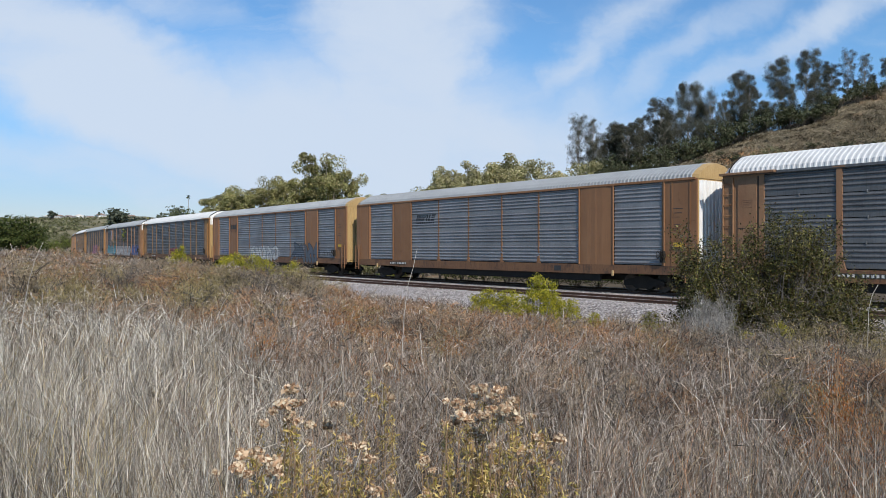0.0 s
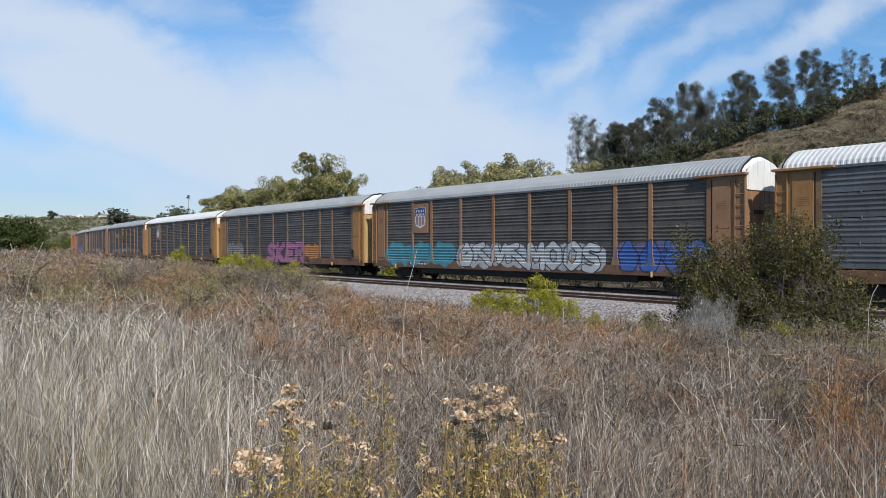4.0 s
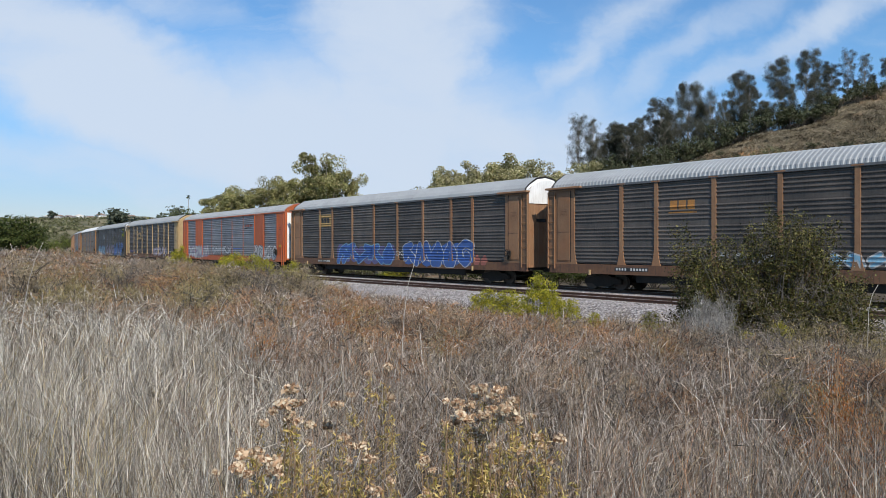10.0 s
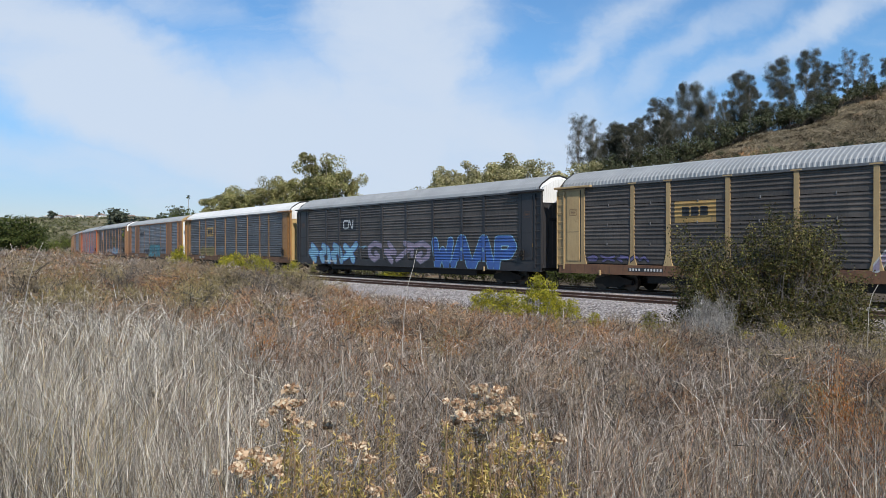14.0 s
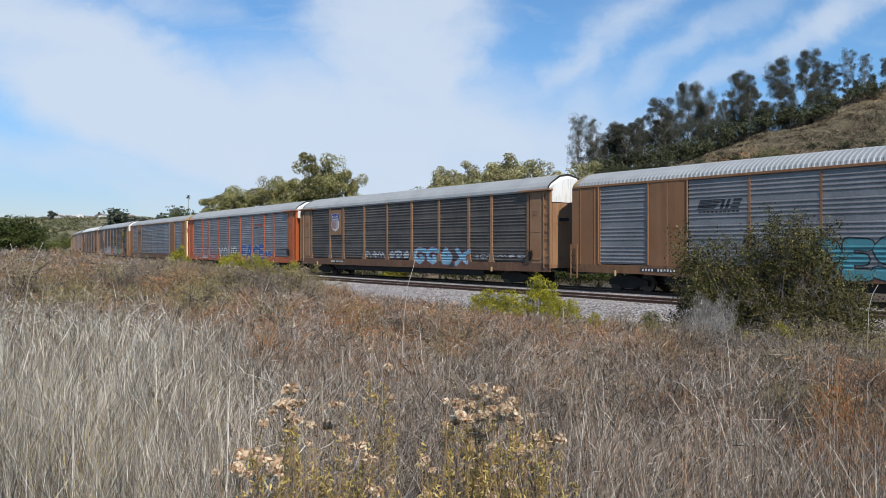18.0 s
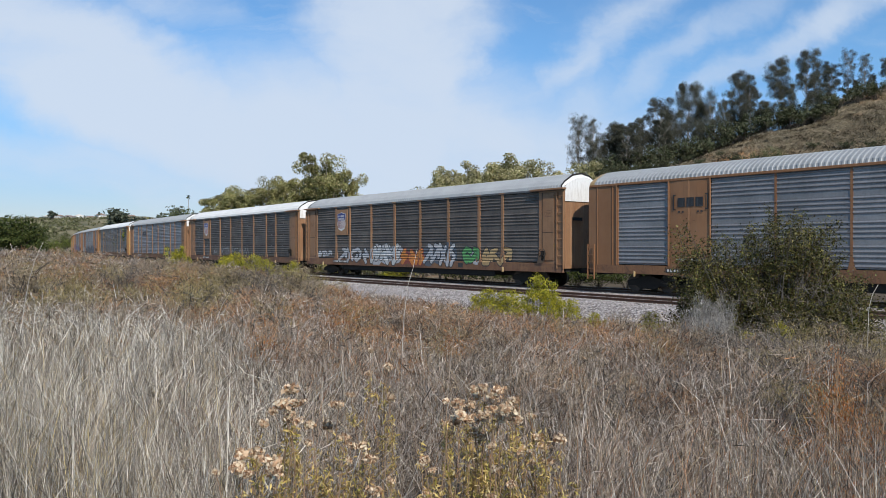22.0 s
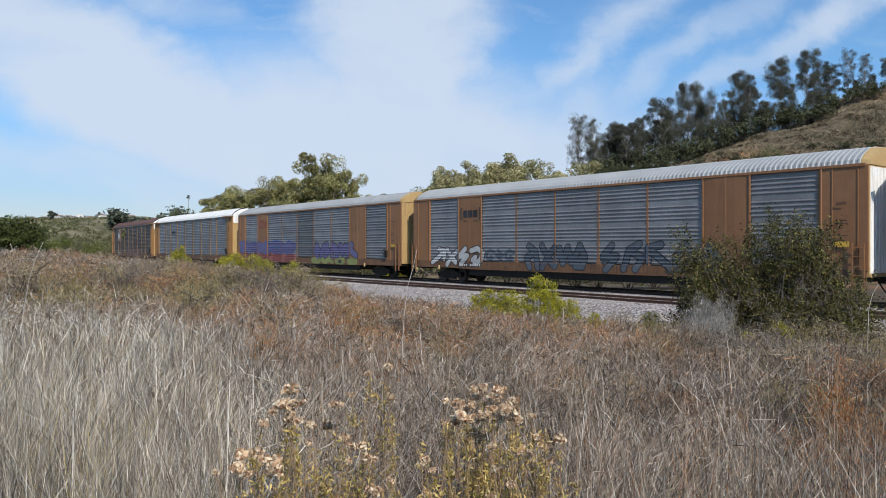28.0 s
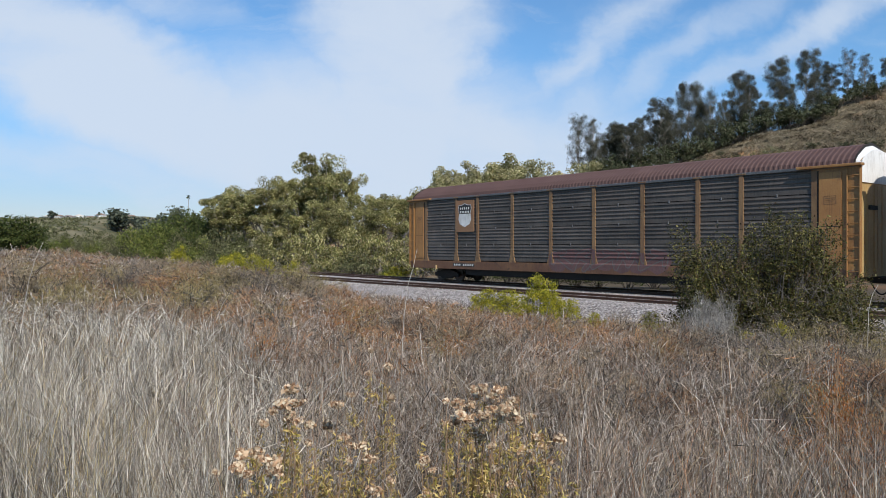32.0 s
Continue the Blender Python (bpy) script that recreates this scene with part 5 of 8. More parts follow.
         art=[("STEAL", -11.3, -4.9, 1.0, 2.15, paint("dusty_mauve", (0.34, 0.25, 0.25)), MAROON, 0.26, 47, None), ("YOUR", -4.2, 0.8, 0.95, 2.2, CHALK, INK, 0.26, 48), ("FACE", 1.8, 7.3, 0.9, 2.3, BLUE, CHALK, 0.36, 49, None), ("##", 7.0, 8.8, 1.2, 1.8, BLUE, CHALK, 0.2, 80), ("###", 9.6, 11.7, 1.75, 2.05, None, INK, 0.0, 50), ("####", 9.6, 11.7, 1.4, 1.7, None, INK, 0.0, 81)]),
    dict(type="flush", trim=PLATE, skin=STEEL, roof=ROOF, mark=("blocks_bracket", -8.0, 4.05), label="brown-yellow car carrier with silver panels and dark bracket emblem",
         art=[("##", -8.8, -7.4, 1.4, 1.7, None, CHALK, 0.0, 51)]),
    dict(type="split", trim=TAN, skin=SOOT, roof=ROOF, mark=("shield", -8.22, 4.05), label="tan car carrier with sooty panels, shield and white graffiti",
         art=[("###", -12.0, -9.7, 1.3, 1.9, SILVER, None, 0.16, 52), ("####", -8.6, -4.6, 0.95, 2.05, SILVER, INK, 0.26, 53, None), ("###", -4.2, -0.7, 0.95, 2.3, CHALK, INK, 0.36, 54, SILVER), ("###", -0.7, 1.8, 0.95, 1.95, AMBER, RED, 0.3, 55, RED),
              ("####", 1.9, 4.9, 0.95, 2.35, SILVER, INK, 0.26, 56, SMOKE), ("##", 5.7, 7.1, 1.1, 2.1, GREEN, INK, 0.3, 57, SILVER), ("###", 7.3, 9.8, 1.0, 2.1, CREAM, INK, 0.26, 58, None)]),
    dict(type="split", split=True, trim=TAN, skin=SOOT, roof=ROOF_WHITE, mark=("shield", -8.22, 4.05), label="tan car carrier with dark split panels, white roof and a shield",
         art=[("A", -6.2, -4.9, 1.25, 2.0, None, SILVER, 0.0, 59), ("######", -4.3, 3.1, 1.2, 2.15, None, SILVER, 0.0, 60)]),
    dict(type="split", trim=TAN, skin=STEEL, roof=ROOF, mark=("stripes", -5.8, 3.9), label="tan car carrier with silver panels and a small yellow tag",
         art=[("##", -9.1, -6.9, 1.3, 1.9, None, INK, 0.0, 61), ("###", 4.4, 6.7, 1.55, 2.2, LEMON, INK, 0.2, 62), ("###", 4.3, 6.4, 0.95, 1.6, LEMON, INK, 0.2, 82)]),
    dict(type="split", split=True, trim=YELLOW, skin=GREY, roof=ROOF_WHITE, mark=("blocks_plate", -8.22, 4.15), label="yellow car carrier with grey split panels and a white roof",
         art=[("####", 6.2, 11.6, 1.3, 2.0, None, CHALK, 0.02, 63)]),
    dict(type="flush", trim=PLATE, skin=STEEL, roof=ROOF, mark=("blocks_bracket", -8.0, 4.05), label="brown-yellow car carrier with silver panels and black and white graffiti",
         art=[("####", -11.6, -6.9, 0.95, 2.1, CHALK, INK, 0.30, 64, None), ("###", -6.8, -4.4, 1.2, 2.0, SMOKE, None, 0.2, 83), ("####", -3.6, 0.8, 0.9, 2.3, SMOKE, INK, 0.30, 65), ("#####", 1.5, 8.1, 0.9, 2.3, SMOKE, INK, 0.30, 66)]),
    dict(type="flush", trim=PLATE, skin=STEEL, roof=ROOF, mark=("noodle_red", -8.0, 4.15), label="brown-yellow car carrier with silver panels and blue and red graffiti",
         art=[("#####", -13.0, -1.8, 1.55, 2.6, PURPLE, BLUE, 0.42, 67, PURPLE), ("#####", -13.2, -1.7, 0.85, 1.55, RED, MAROON, 0.34, 68, SALMON), ("#####", 1.2, 8.0, 1.3, 2.4, PURPLE, INK, 0.46, 69, None), ("####", 1.0, 8.4, 0.85, 1.3, None, paint("moss_lime", (0.27, 0.29, 0.09)), 0.26, 84)]),
    dict(type="split", trim=YELLOW, skin=STEEL, roof=ROOF_WHITE, mark=("blocks_bracket", -5.82, 3.8), label="yellow car carrier with blue-grey panels and a white roof"),
    dict(type="split", split=True, trim=YELLOW, sill=RUSTY, skin=SOOT, roof=ROOF_RUST, mark=("shield_worn", -8.22, 4.05), label="last car carrier, yellow with sooty panels and a rusty brown roof",
         art=[("#####", -1.4, 5.6, 0.9, 2.0, paint("faded_maroon", (0.14, 0.07, 0.065)), paint("faded_grey", (0.13, 0.11, 0.10)), 0.2, 70, paint("faded_maroon", (0.14, 0.07, 0.065)))]),
]

TRAIN = []
for _i, _spec in enumerate(CARS):
    _spec["seed"] = _i
    TRAIN.append(build_car(_spec))

# ---------------------------------------------------------------- plants: leaves, crowns, trees
def leaf_cards(points, size, rng, droop=0.0, aspect=0.6, normals=None):
    """A small bent leaf at each point; arrays of places and faces."""
    k = len(points)
    a = rng.normal(size=(k, 3))
    if normals is not None:
        a += normals * 2.0
    a /= np.linalg.norm(a, axis=1)[:, None] + 1e-9
    t = rng.normal(size=(k, 3))
    t[:, 2] -= droop
    t -= a * (a * t).sum(1)[:, None]
    t /= np.linalg.norm(t, axis=1)[:, None] + 1e-9
    b = np.cross(a, t)
    s = (size * rng.uniform(0.6, 1.35, k))[:, None]
    p0 = points - t * s * 0.5
    p1 = points + b * s * aspect * 0.5 + a * s * 0.08
    p2 = points + t * s * 0.5
    p3 = points - b * s * aspect * 0.5 + a * s * 0.08
    verts = np.stack([p0, p1, p2, p3], 1).reshape(-1, 3)
    quads = np.arange(k * 4).reshape(k, 4)
    return verts, quads


def limb(verts, quads, a, b, r1, r2, seg=6):
    a, b = Vector(a), Vector(b)
    q = (b - a).to_track_quat("Z", "Y")
    base = len(verts)
    for p, r in ((a, r1), (b, r2)):
        for i in range(seg):
            w = q @ Vector((math.cos(6.2832 * i / seg) * r, math.sin(6.2832 * i / seg) * r, 0))
            verts.append(tuple(p + w))
    for i in range(seg):
        j = (i + 1) % seg
        quads.append((base + i, base + j, base + seg + j, base + seg + i))


def grow(rng, height, spread, first=0.25, limbs=7, twigs=4, trunk=0.25, lean=0.1):
    """A trunk with limbs and twigs; gives the wood's faces and the twig ends."""
    verts, quads, ends = [], [], []
    top = Vector((rng.uniform(-lean, lean) * height, rng.uniform(-lean, lean) * height, height * 0.6))
    knots = [Vector((0, 0, -0.3))]
    for i in range(1, 6):
        q = i / 5
        knots.append(Vector((top.x * q + rng.uniform(-1, 1) * 0.02 * height, top.y * q + rng.uniform(-1, 1) * 0.02 * height, top.z * q)))
    for i in range(5):
        limb(verts, quads, knots[i], knots[i + 1], trunk * (1 - 0.15 * i), trunk * (1 - 0.15 * (i + 1)), 8)
    for i in range(limbs):
        q = first + (1 - first) * (i + rng.uniform(0, 0.8)) / limbs
        k = min(4, int(q * 5))
        a = knots[k].lerp(knots[k + 1], q * 5 - k)
        turn = i * 2.4 + rng.uniform(-0.5, 0.5)
        out = spread * (1.0 - 0.22 * q) * rng.uniform(0.65, 1.1)
        up = (height - a.z) * rng.uniform(0.45, 0.95)
        mid = a + Vector((math.cos(turn) * out * 0.5, math.sin(turn) * out * 0.5, up * 0.35))
        tip = a + Vector((math.cos(turn) * out, math.sin(turn) * out, up))
        limb(verts, quads, a, mid, trunk * 0.42, trunk * 0.26, 6)
        limb(verts, quads, mid, tip, trunk * 0.26, trunk * 0.08, 5)
        ends.append(tip)
        for j in range(twigs):
            f = rng.uniform(0.15, 1.0)
            s = mid.lerp(tip, f)
            d = Vector((math.cos(turn + rng.uniform(-1.4, 1.4)), math.sin(turn + rng.uniform(-1.4, 1.4)), rng.uniform(-0.25, 0.9)))
            e = s + d * spread * rng.uniform(0.22, 0.5)
            limb(verts, quads, s, e, trunk * 0.1, trunk * 0.03, 4)
            ends.append(e)
    return verts, quads, ends


def puffs(nrng, ends, radius, leaves, size, flat=0.8, droop=0.0, aspect=0.6):
    """Leaves in loose clumps round the twig ends."""
    pts, nor = [], []
    for e in ends:
        r = radius * nrng.uniform(0.6, 1.25)
        k = int(leaves * nrng.uniform(0.6, 1.3))
        d = nrng.normal(size=(k, 3))
        d /= np.linalg.norm(d, axis=1)[:, None]
        rad = r * nrng.uniform(0.25, 1.0, k) ** 0.5
        p = d * rad[:, None]
        p[:, 2] *= flat
        pts.append(p + np.array(e))
        nor.append(d)
    return leaf_cards(np.concatenate(pts), size, nrng, droop, aspect, np.concatenate(nor))


# the wide low-to-high swing paints lit clumps and shaded hollows into the sycamore crowns
SYC_LEAF = leafy("sycamore_leaves", [(0.06, 0.068, 0.02), (0.15, 0.155, 0.045), (0.28, 0.265, 0.095), (0.50, 0.45, 0.235), (0.22, 0.175, 0.07), (0.12, 0.125, 0.036)], 0.45, low=0.5, high=1.5)
PALE_SYC = leafy("dusty_pale_sycamore_leaves", [(0.09, 0.094, 0.032), (0.19, 0.185, 0.068), (0.32, 0.29, 0.135), (0.52, 0.47, 0.28), (0.27, 0.215, 0.105)], 0.45, low=0.55, high=1.5)
EUC_LEAF = leafy("eucalyptus_leaves", [(0.030, 0.037, 0.026), (0.055, 0.063, 0.046), (0.10, 0.105, 0.078), (0.155, 0.135, 0.09), (0.06, 0.058, 0.038)], 0.12)
OAK_LEAF = leafy("oak_leaves", [(0.03, 0.044, 0.012), (0.065, 0.083, 0.022), (0.11, 0.122, 0.036)], 0.4)
DARK_SCRUB = leafy("dark_scrub_leaves", [(0.035, 0.045, 0.02), (0.07, 0.08, 0.04), (0.12, 0.115, 0.065)], 0.3)
# greyed leaves for far trees: the haze of distance is in the colour
GREY_OAK = leafy("hazy_tree_leaves", [(0.06, 0.075, 0.05), (0.10, 0.115, 0.08), (0.14, 0.15, 0.11)], 0.1)
OLIVE_LEAF = leafy("olive_scrub_leaves", [(0.055, 0.062, 0.026), (0.14, 0.142, 0.064), (0.26, 0.24, 0.135)], 0.3)
LIGHT_LEAF = leafy("bright_green_leaves", [(0.05, 0.07, 0.014), (0.13, 0.155, 0.035), (0.23, 0.225, 0.065)], 0.4)
GUM_BARK = surface("pale_gum_bark", (0.42, 0.38, 0.33), (0.24, 0.20, 0.17), 1, 8, 0.9, 0, 0.01)
BARK = surface("pale_bark", (0.30, 0.26, 0.22), (0.17, 0.145, 0.12), 2, 18, 0.9, 0, 0.01)
DARK_BARK = surface("dark_bark", (0.10, 0.08, 0.065), (0.06, 0.05, 0.04), 2, 18, 0.9, 0, 0.01)


def tree_kind(name, seed, height, spread, leaf, bark, radius, leaves, size, category="tree", label="", **shape):
    """One tree at the origin, as a thing with trunk and crown."""
    rng, nrng = random.Random(seed), np.random.default_rng(seed)
    v, q, ends = grow(rng, height, spread, **shape)
    thing = tagged(empty(name), label, category)
    put("trunk", mesh_from_np("trunk", v, q, bark), thing)
    lv, lq = puffs(nrng, ends, radius, leaves, size, droop=0.0, aspect=0.75)
    put("crown", mesh_from_np("crown", lv, lq, leaf), thing)
    return thing


def place(px, depth, z=None):
    """The ground point seen in direction px at that depth."""
    x = (px - 784) / 1312.0 * depth
    return x, depth, ground_at(x, depth) if z is None else z


def plant(kind, x, y, z, scale, turn, wide=1.0):
    m = pose(x, y, z, 0, 0, turn) @ Matrix.Diagonal((scale * wide, scale * wide, scale, 1))
    return copy_thing(kind, m)


def top_height(y_top, depth, z):
    return EYE_Z + (438 - y_top) / 1312.0 * depth - z


def eucalyptus_kind(seed, low, wide, clumps, leaves, label, height=10.0, radius=0.74):
    """A tall gum tree: a pale wavering trunk, steep limbs and domed clumps of leaves from low upwards."""
    rng, nrng = random.Random(seed), np.random.default_rng(seed)
    v, q, ends = [], [], []
    top = Vector((rng.uniform(-0.05, 0.05) * height, rng.uniform(-0.05, 0.05) * height, height * 0.84))
    knots = [Vector((0, 0, -0.4))] + [Vector((top.x * i / 6 + rng.uniform(-0.14, 0.14), top.y * i / 6 + rng.uniform(-0.14, 0.14), top.z * i / 6)) for i in range(1, 7)]
    for i in range(6):
        limb(v, q, knots[i], knots[i + 1], 0.115 - 0.015 * i, 0.10 - 0.015 * i, 7)
    middle, half = (low + 1.0) / 2 * height, (1.0 - low) / 2 * height
    for i in range(clumps):
        turn, f = i * 2.4 + rng.uniform(-0.6, 0.6), -0.95 + 1.85 * (i + rng.uniform(0, 1)) / clumps
        out = wide * math.sqrt(max(0.05, 1 - f * f * 0.85)) * rng.uniform(0.45, 1.0)
        tip = Vector((top.x * 0.8 + math.cos(turn) * out, top.y * 0.8 + math.sin(turn) * out, middle + f * half * 0.94))
        root = max(0.15 * height, tip.z - rng.uniform(0.16, 0.28) * height)
        k = min(5, int(root / top.z * 6))
        foot = knots[k].lerp(knots[k + 1], min(1.0, root / top.z * 6 - k))
        bend_at = foot.lerp(tip, 0.5) + Vector((math.cos(turn), math.sin(turn), -0.4)) * 0.22
        limb(v, q, foot, bend_at, 0.045, 0.032, 5)
        limb(v, q, bend_at, tip, 0.032, 0.014, 4)
        ends.append(tip)
        for j in range(2):
            e = tip + Vector((rng.uniform(-1, 1), rng.uniform(-1, 1), rng.uniform(-0.35, 0.55))) * 0.62
            limb(v, q, bend_at.lerp(tip, 0.6), e, 0.016, 0.006, 4)
            ends.append(e)
    thing = tagged(empty("eucalyptus_tree"), label, "tree")
    put("trunk", mesh_from_np("trunk", v, q, GUM_BARK), thing)
    lv, lq = puffs(nrng, ends, radius, leaves, 0.14, 0.9, 0.6, 0.5)
    put("crown", mesh_from_np("crown", lv, lq, EUC_LEAF), thing)
    return thing


def build_trees():
    rng = random.Random(21)
    H = 10.0
    slim = [tree_kind("sycamore_tree", 31 + i, H, 2.1, SYC_LEAF, BARK, 0.72, 330, 0.15, label="sycamore with pale bark and dusty olive-green leaves", first=0.12, limbs=10, twigs=4, trunk=0.2) for i in range(3)]
    broad = [tree_kind("sycamore_tree", 36 + i, H, 3.9, SYC_LEAF, BARK, 0.80, 320, 0.155, label="broad sycamore with pale bark and dusty olive-green leaves", first=0.10, limbs=11, twigs=4, trunk=0.26) for i in range(2)]
    pale = [tree_kind("sycamore_tree", 41 + i, H, 3.3, PALE_SYC, BARK, 0.80, 290, 0.155, label="pale dusty sycamore with drying leaves", first=0.15, limbs=10, twigs=4, trunk=0.22) for i in range(2)]
    spots = [(578, 84, 268, 0.9), (604, 86, 290, 0.7), (556, 85, 300, 1.0), (492, 88, 309, 1.05), (468, 90, 318, 1.15), (518, 86, 312, 0.8), (410, 94, 332, 1.2), (386, 98, 342, 1.2), (440, 90, 338, 1.3),
             (545, 80, 352, 2.2), (640, 78, 352, 2.2), (672, 80, 350, 2.2), (705, 80, 347, 2.0), (738, 84, 334, 1.2), (600, 78, 372, 2.4), (505, 82, 378, 2.4), (770, 86, 352, 2.0),
             (800, 97, 332, 0.7), (826, 97, 312, 0.75), (862, 97, 284, 0.85), (893, 99, 290, 0.85), (930, 99, 296, 0.9), (968, 100, 286, 0.95), (996, 104, 296, 0.8), (850, 92, 325, 1.1), (950, 95, 320, 1.1), (845, 98, 303, 0.8), (912, 99, 300, 0.9), (948, 99, 300, 0.9), (1008, 106, 306, 0.7), (785, 92, 340, 0.8)]
    for i, (px, depth, ytop, wide) in enumerate(spots):
        x, y, z = place(px, depth)
        h = top_height(ytop, depth, z)
        if px > 780:
            k = pale[i % 2]
        elif wide > 1.5:
            k, wide = broad[i % 2], wide / 1.9
        else:
            k = slim[i % 3]
        plant(k, x, y, z, h / (H * (0.97 if px > 780 else 1.03)), rng.uniform(0, 360), wide * (1.2 if px > 780 else 1.0))
    euc = [eucalyptus_kind(51, 0.40, 1.55, 19, 260, "tall eucalyptus with a domed grey-green crown over a bare trunk"), eucalyptus_kind(52, 0.10, 1.4, 28, 260, "tall eucalyptus leafed almost to the ground"),
           eucalyptus_kind(53, 0.46, 1.4, 17, 260, "tall eucalyptus with a high round crown over a bare trunk"), eucalyptus_kind(54, 0.26, 1.55, 23, 260, "tall eucalyptus with a loose grey-green crown")]
    bare = eucalyptus_kind(61, 0.25, 1.5, 24, 95, "thin half-bare eucalyptus with white limbs", radius=0.7)
    dark = eucalyptus_kind(62, 0.03, 2.2, 30, 280, "low dark bushy eucalyptus among the tall trunks", radius=0.95)
    row = [(1023, 199, 4, 1.1), (1048, 206, 4, 0.8), (1085, 213, 1, 1.3), (1108, 222, 3, 1.2), (1132, 206, 1, 1.0), (1163, 171, 3, 1.25), (1182, 200, 1, 1.1), (1217, 143, 0, 1.0), (1240, 178, 1, 0.9), (1258, 155, 4, 0.8),
           (1279, 173, 1, 0.55), (1313, 120, 1, 1.15), (1330, 146, 3, 0.9), (1348, 176, 1, 0.8), (1379, 101, 2, 1.05), (1398, 148, 3, 0.8), (1427, 86, 0, 1.0), (1446, 130, 3, 0.8), (1467, 110, 3, 1.0), (1500, 84, 4, 0.7),
           (1512, 140, 1, 0.8), (1530, 93, 4, 0.7), (1545, 130, 3, 0.8), (1568, 100, 0, 0.8), (1600, 100, 2, 1.0), (1640, 95, 0, 1.0),
           (1060, 244, 5, 1.2), (1078, 232, 5, 1.3), (1105, 236, 5, 1.2), (1140, 228, 5, 1.2), (1172, 222, 5, 1.2), (1205, 212, 5, 1.1), (1232, 212, 5, 1.1), (1262, 206, 5, 1.1), (1292, 196, 5, 1.0), (1340, 190, 5, 1.0), (1362, 178, 5, 1.0), (1392, 182, 5, 1.0), (1436, 160, 5, 1.2), (1458, 164, 5, 1.1), (1502, 158, 5, 0.9), (1540, 148, 5, 0.9)]
    for px, ytop, kind, wide in row:
        depth = 214 + rng.uniform(-3, 12)
        x, y, z = place(px, depth)
        h = top_height(ytop, depth, z - 0.5)
        if h < 3:
            continue
        wide *= max(0.8, min(2.0, 11.0 / h)) if kind == 5 else max(0.9, min(1.3, 18.0 / h))
        plant((*euc, bare, dark)[kind], x, y, z - 0.5, h / H, rng.uniform(0, 360), wide)
    for k in (*slim, *broad, *pale, *euc, bare, dark):
        for o in (*k.children_recursive, k):
            bpy.data.objects.remove(o)


build_trees()


def bush_kind(name, seed, leaf, wood, height, spread, leaves, size, radius, label, category="shrub", stems=14, aspect=0.55, flat=0.9, low=0.45, droop=0.0):
    """A many-stemmed bush one metre or so high at the origin."""
    rng, nrng = random.Random(seed), np.random.default_rng(seed)
    v, q, ends = [], [], []
    for i in range(stems):
        turn, out = rng.uniform(0, 6.283), spread * rng.uniform(0.1, 1.0)
        tip = Vector((math.cos(turn) * out, math.sin(turn) * out, height * rng.uniform(low, 1.0) * (1 - 0.35 * (out / spread) ** 2)))
        mid = Vector((tip.x * 0.4 + rng.uniform(-0.1, 0.1) * spread, tip.y * 0.4 + rng.uniform(-0.1, 0.1) * spread, tip.z * 0.5))
        limb(v, q, (rng.uniform(-0.1, 0.1) * spread, rng.uniform(-0.1, 0.1) * spread, -0.15), mid, 0.018 * height, 0.011 * height, 5)
        limb(v, q, mid, tip, 0.011 * height, 0.004 * height, 4)
        ends.append(tip)
        for j in range(3):
            s = mid.lerp(tip, rng.uniform(0.2, 0.95))
            e = s + Vector((rng.uniform(-1, 1), rng.uniform(-1, 1), rng.uniform(-0.1, 0.8))) * spread * 0.3
            limb(v, q, s, e, 0.006 * height, 0.002 * height, 4)
            ends.append(e)
    thing = tagged(empty(name), label, category)
    put("branching_stem", mesh_from_np("branching_stem", v, q, wood), thing)
    lv, lq = puffs(nrng, ends, radius, leaves, size, flat, droop, aspect)
    put("foliage", mesh_from_np("foliage", lv, lq, leaf), thing)
    return thing


def drop_kind(k):
    for o in (*k.children_recursive, k):
        bpy.data.objects.remove(o)


def build_oaks():
    """Rounded oaks and far trees."""
    rng = random.Random(22)
    oak = bush_kind("oak_tree", 71, OAK_LEAF, DARK_BARK, 1.0, 0.55, 58, 0.05, 0.17, "dense round dark green oak", "tree", stems=26, aspect=0.8, flat=0.85, low=0.12)
    far = bush_kind("oak_tree", 72, GREY_OAK, DARK_BARK, 1.0, 0.42, 30, 0.085, 0.17, "round grey-green tree on the far slope", "tree", stems=12, aspect=0.8, flat=0.85)
    for px, depth, ytop, wide in ((28, 105, 374, 1.15), (-12, 112, 380, 1.1), (58, 116, 398, 1.0), (345, 128, 368, 1.1), (318, 140, 374, 0.9), (372, 122, 377, 1.0), (300, 150, 382, 1.0), (93, 560, 372, 1.4), (75, 580, 386, 1.0), (214, 520, 365, 1.6), (205, 530, 374, 1.2), (150, 600, 385, 0.8), (120, 600, 387, 0.8), (240, 560, 384, 1.0),
                                  (308, 420, 360, 0.9), (285, 460, 372, 1.0), (655, 300, 343, 0.3), (757, 330, 330, 0.28), (735, 320, 337, 0.25), (195, 640, 386, 1.0), (125, 660, 394, 1.0), (262, 500, 380, 1.0)):
        x, y, z = place(px, depth)
        h = max(2.5, top_height(ytop, depth, z))
        plant(far if depth > 250 else oak, x, y, z, h / 1.06, rng.uniform(0, 360), wide)
    drop_kind(oak)
    drop_kind(far)


build_oaks()


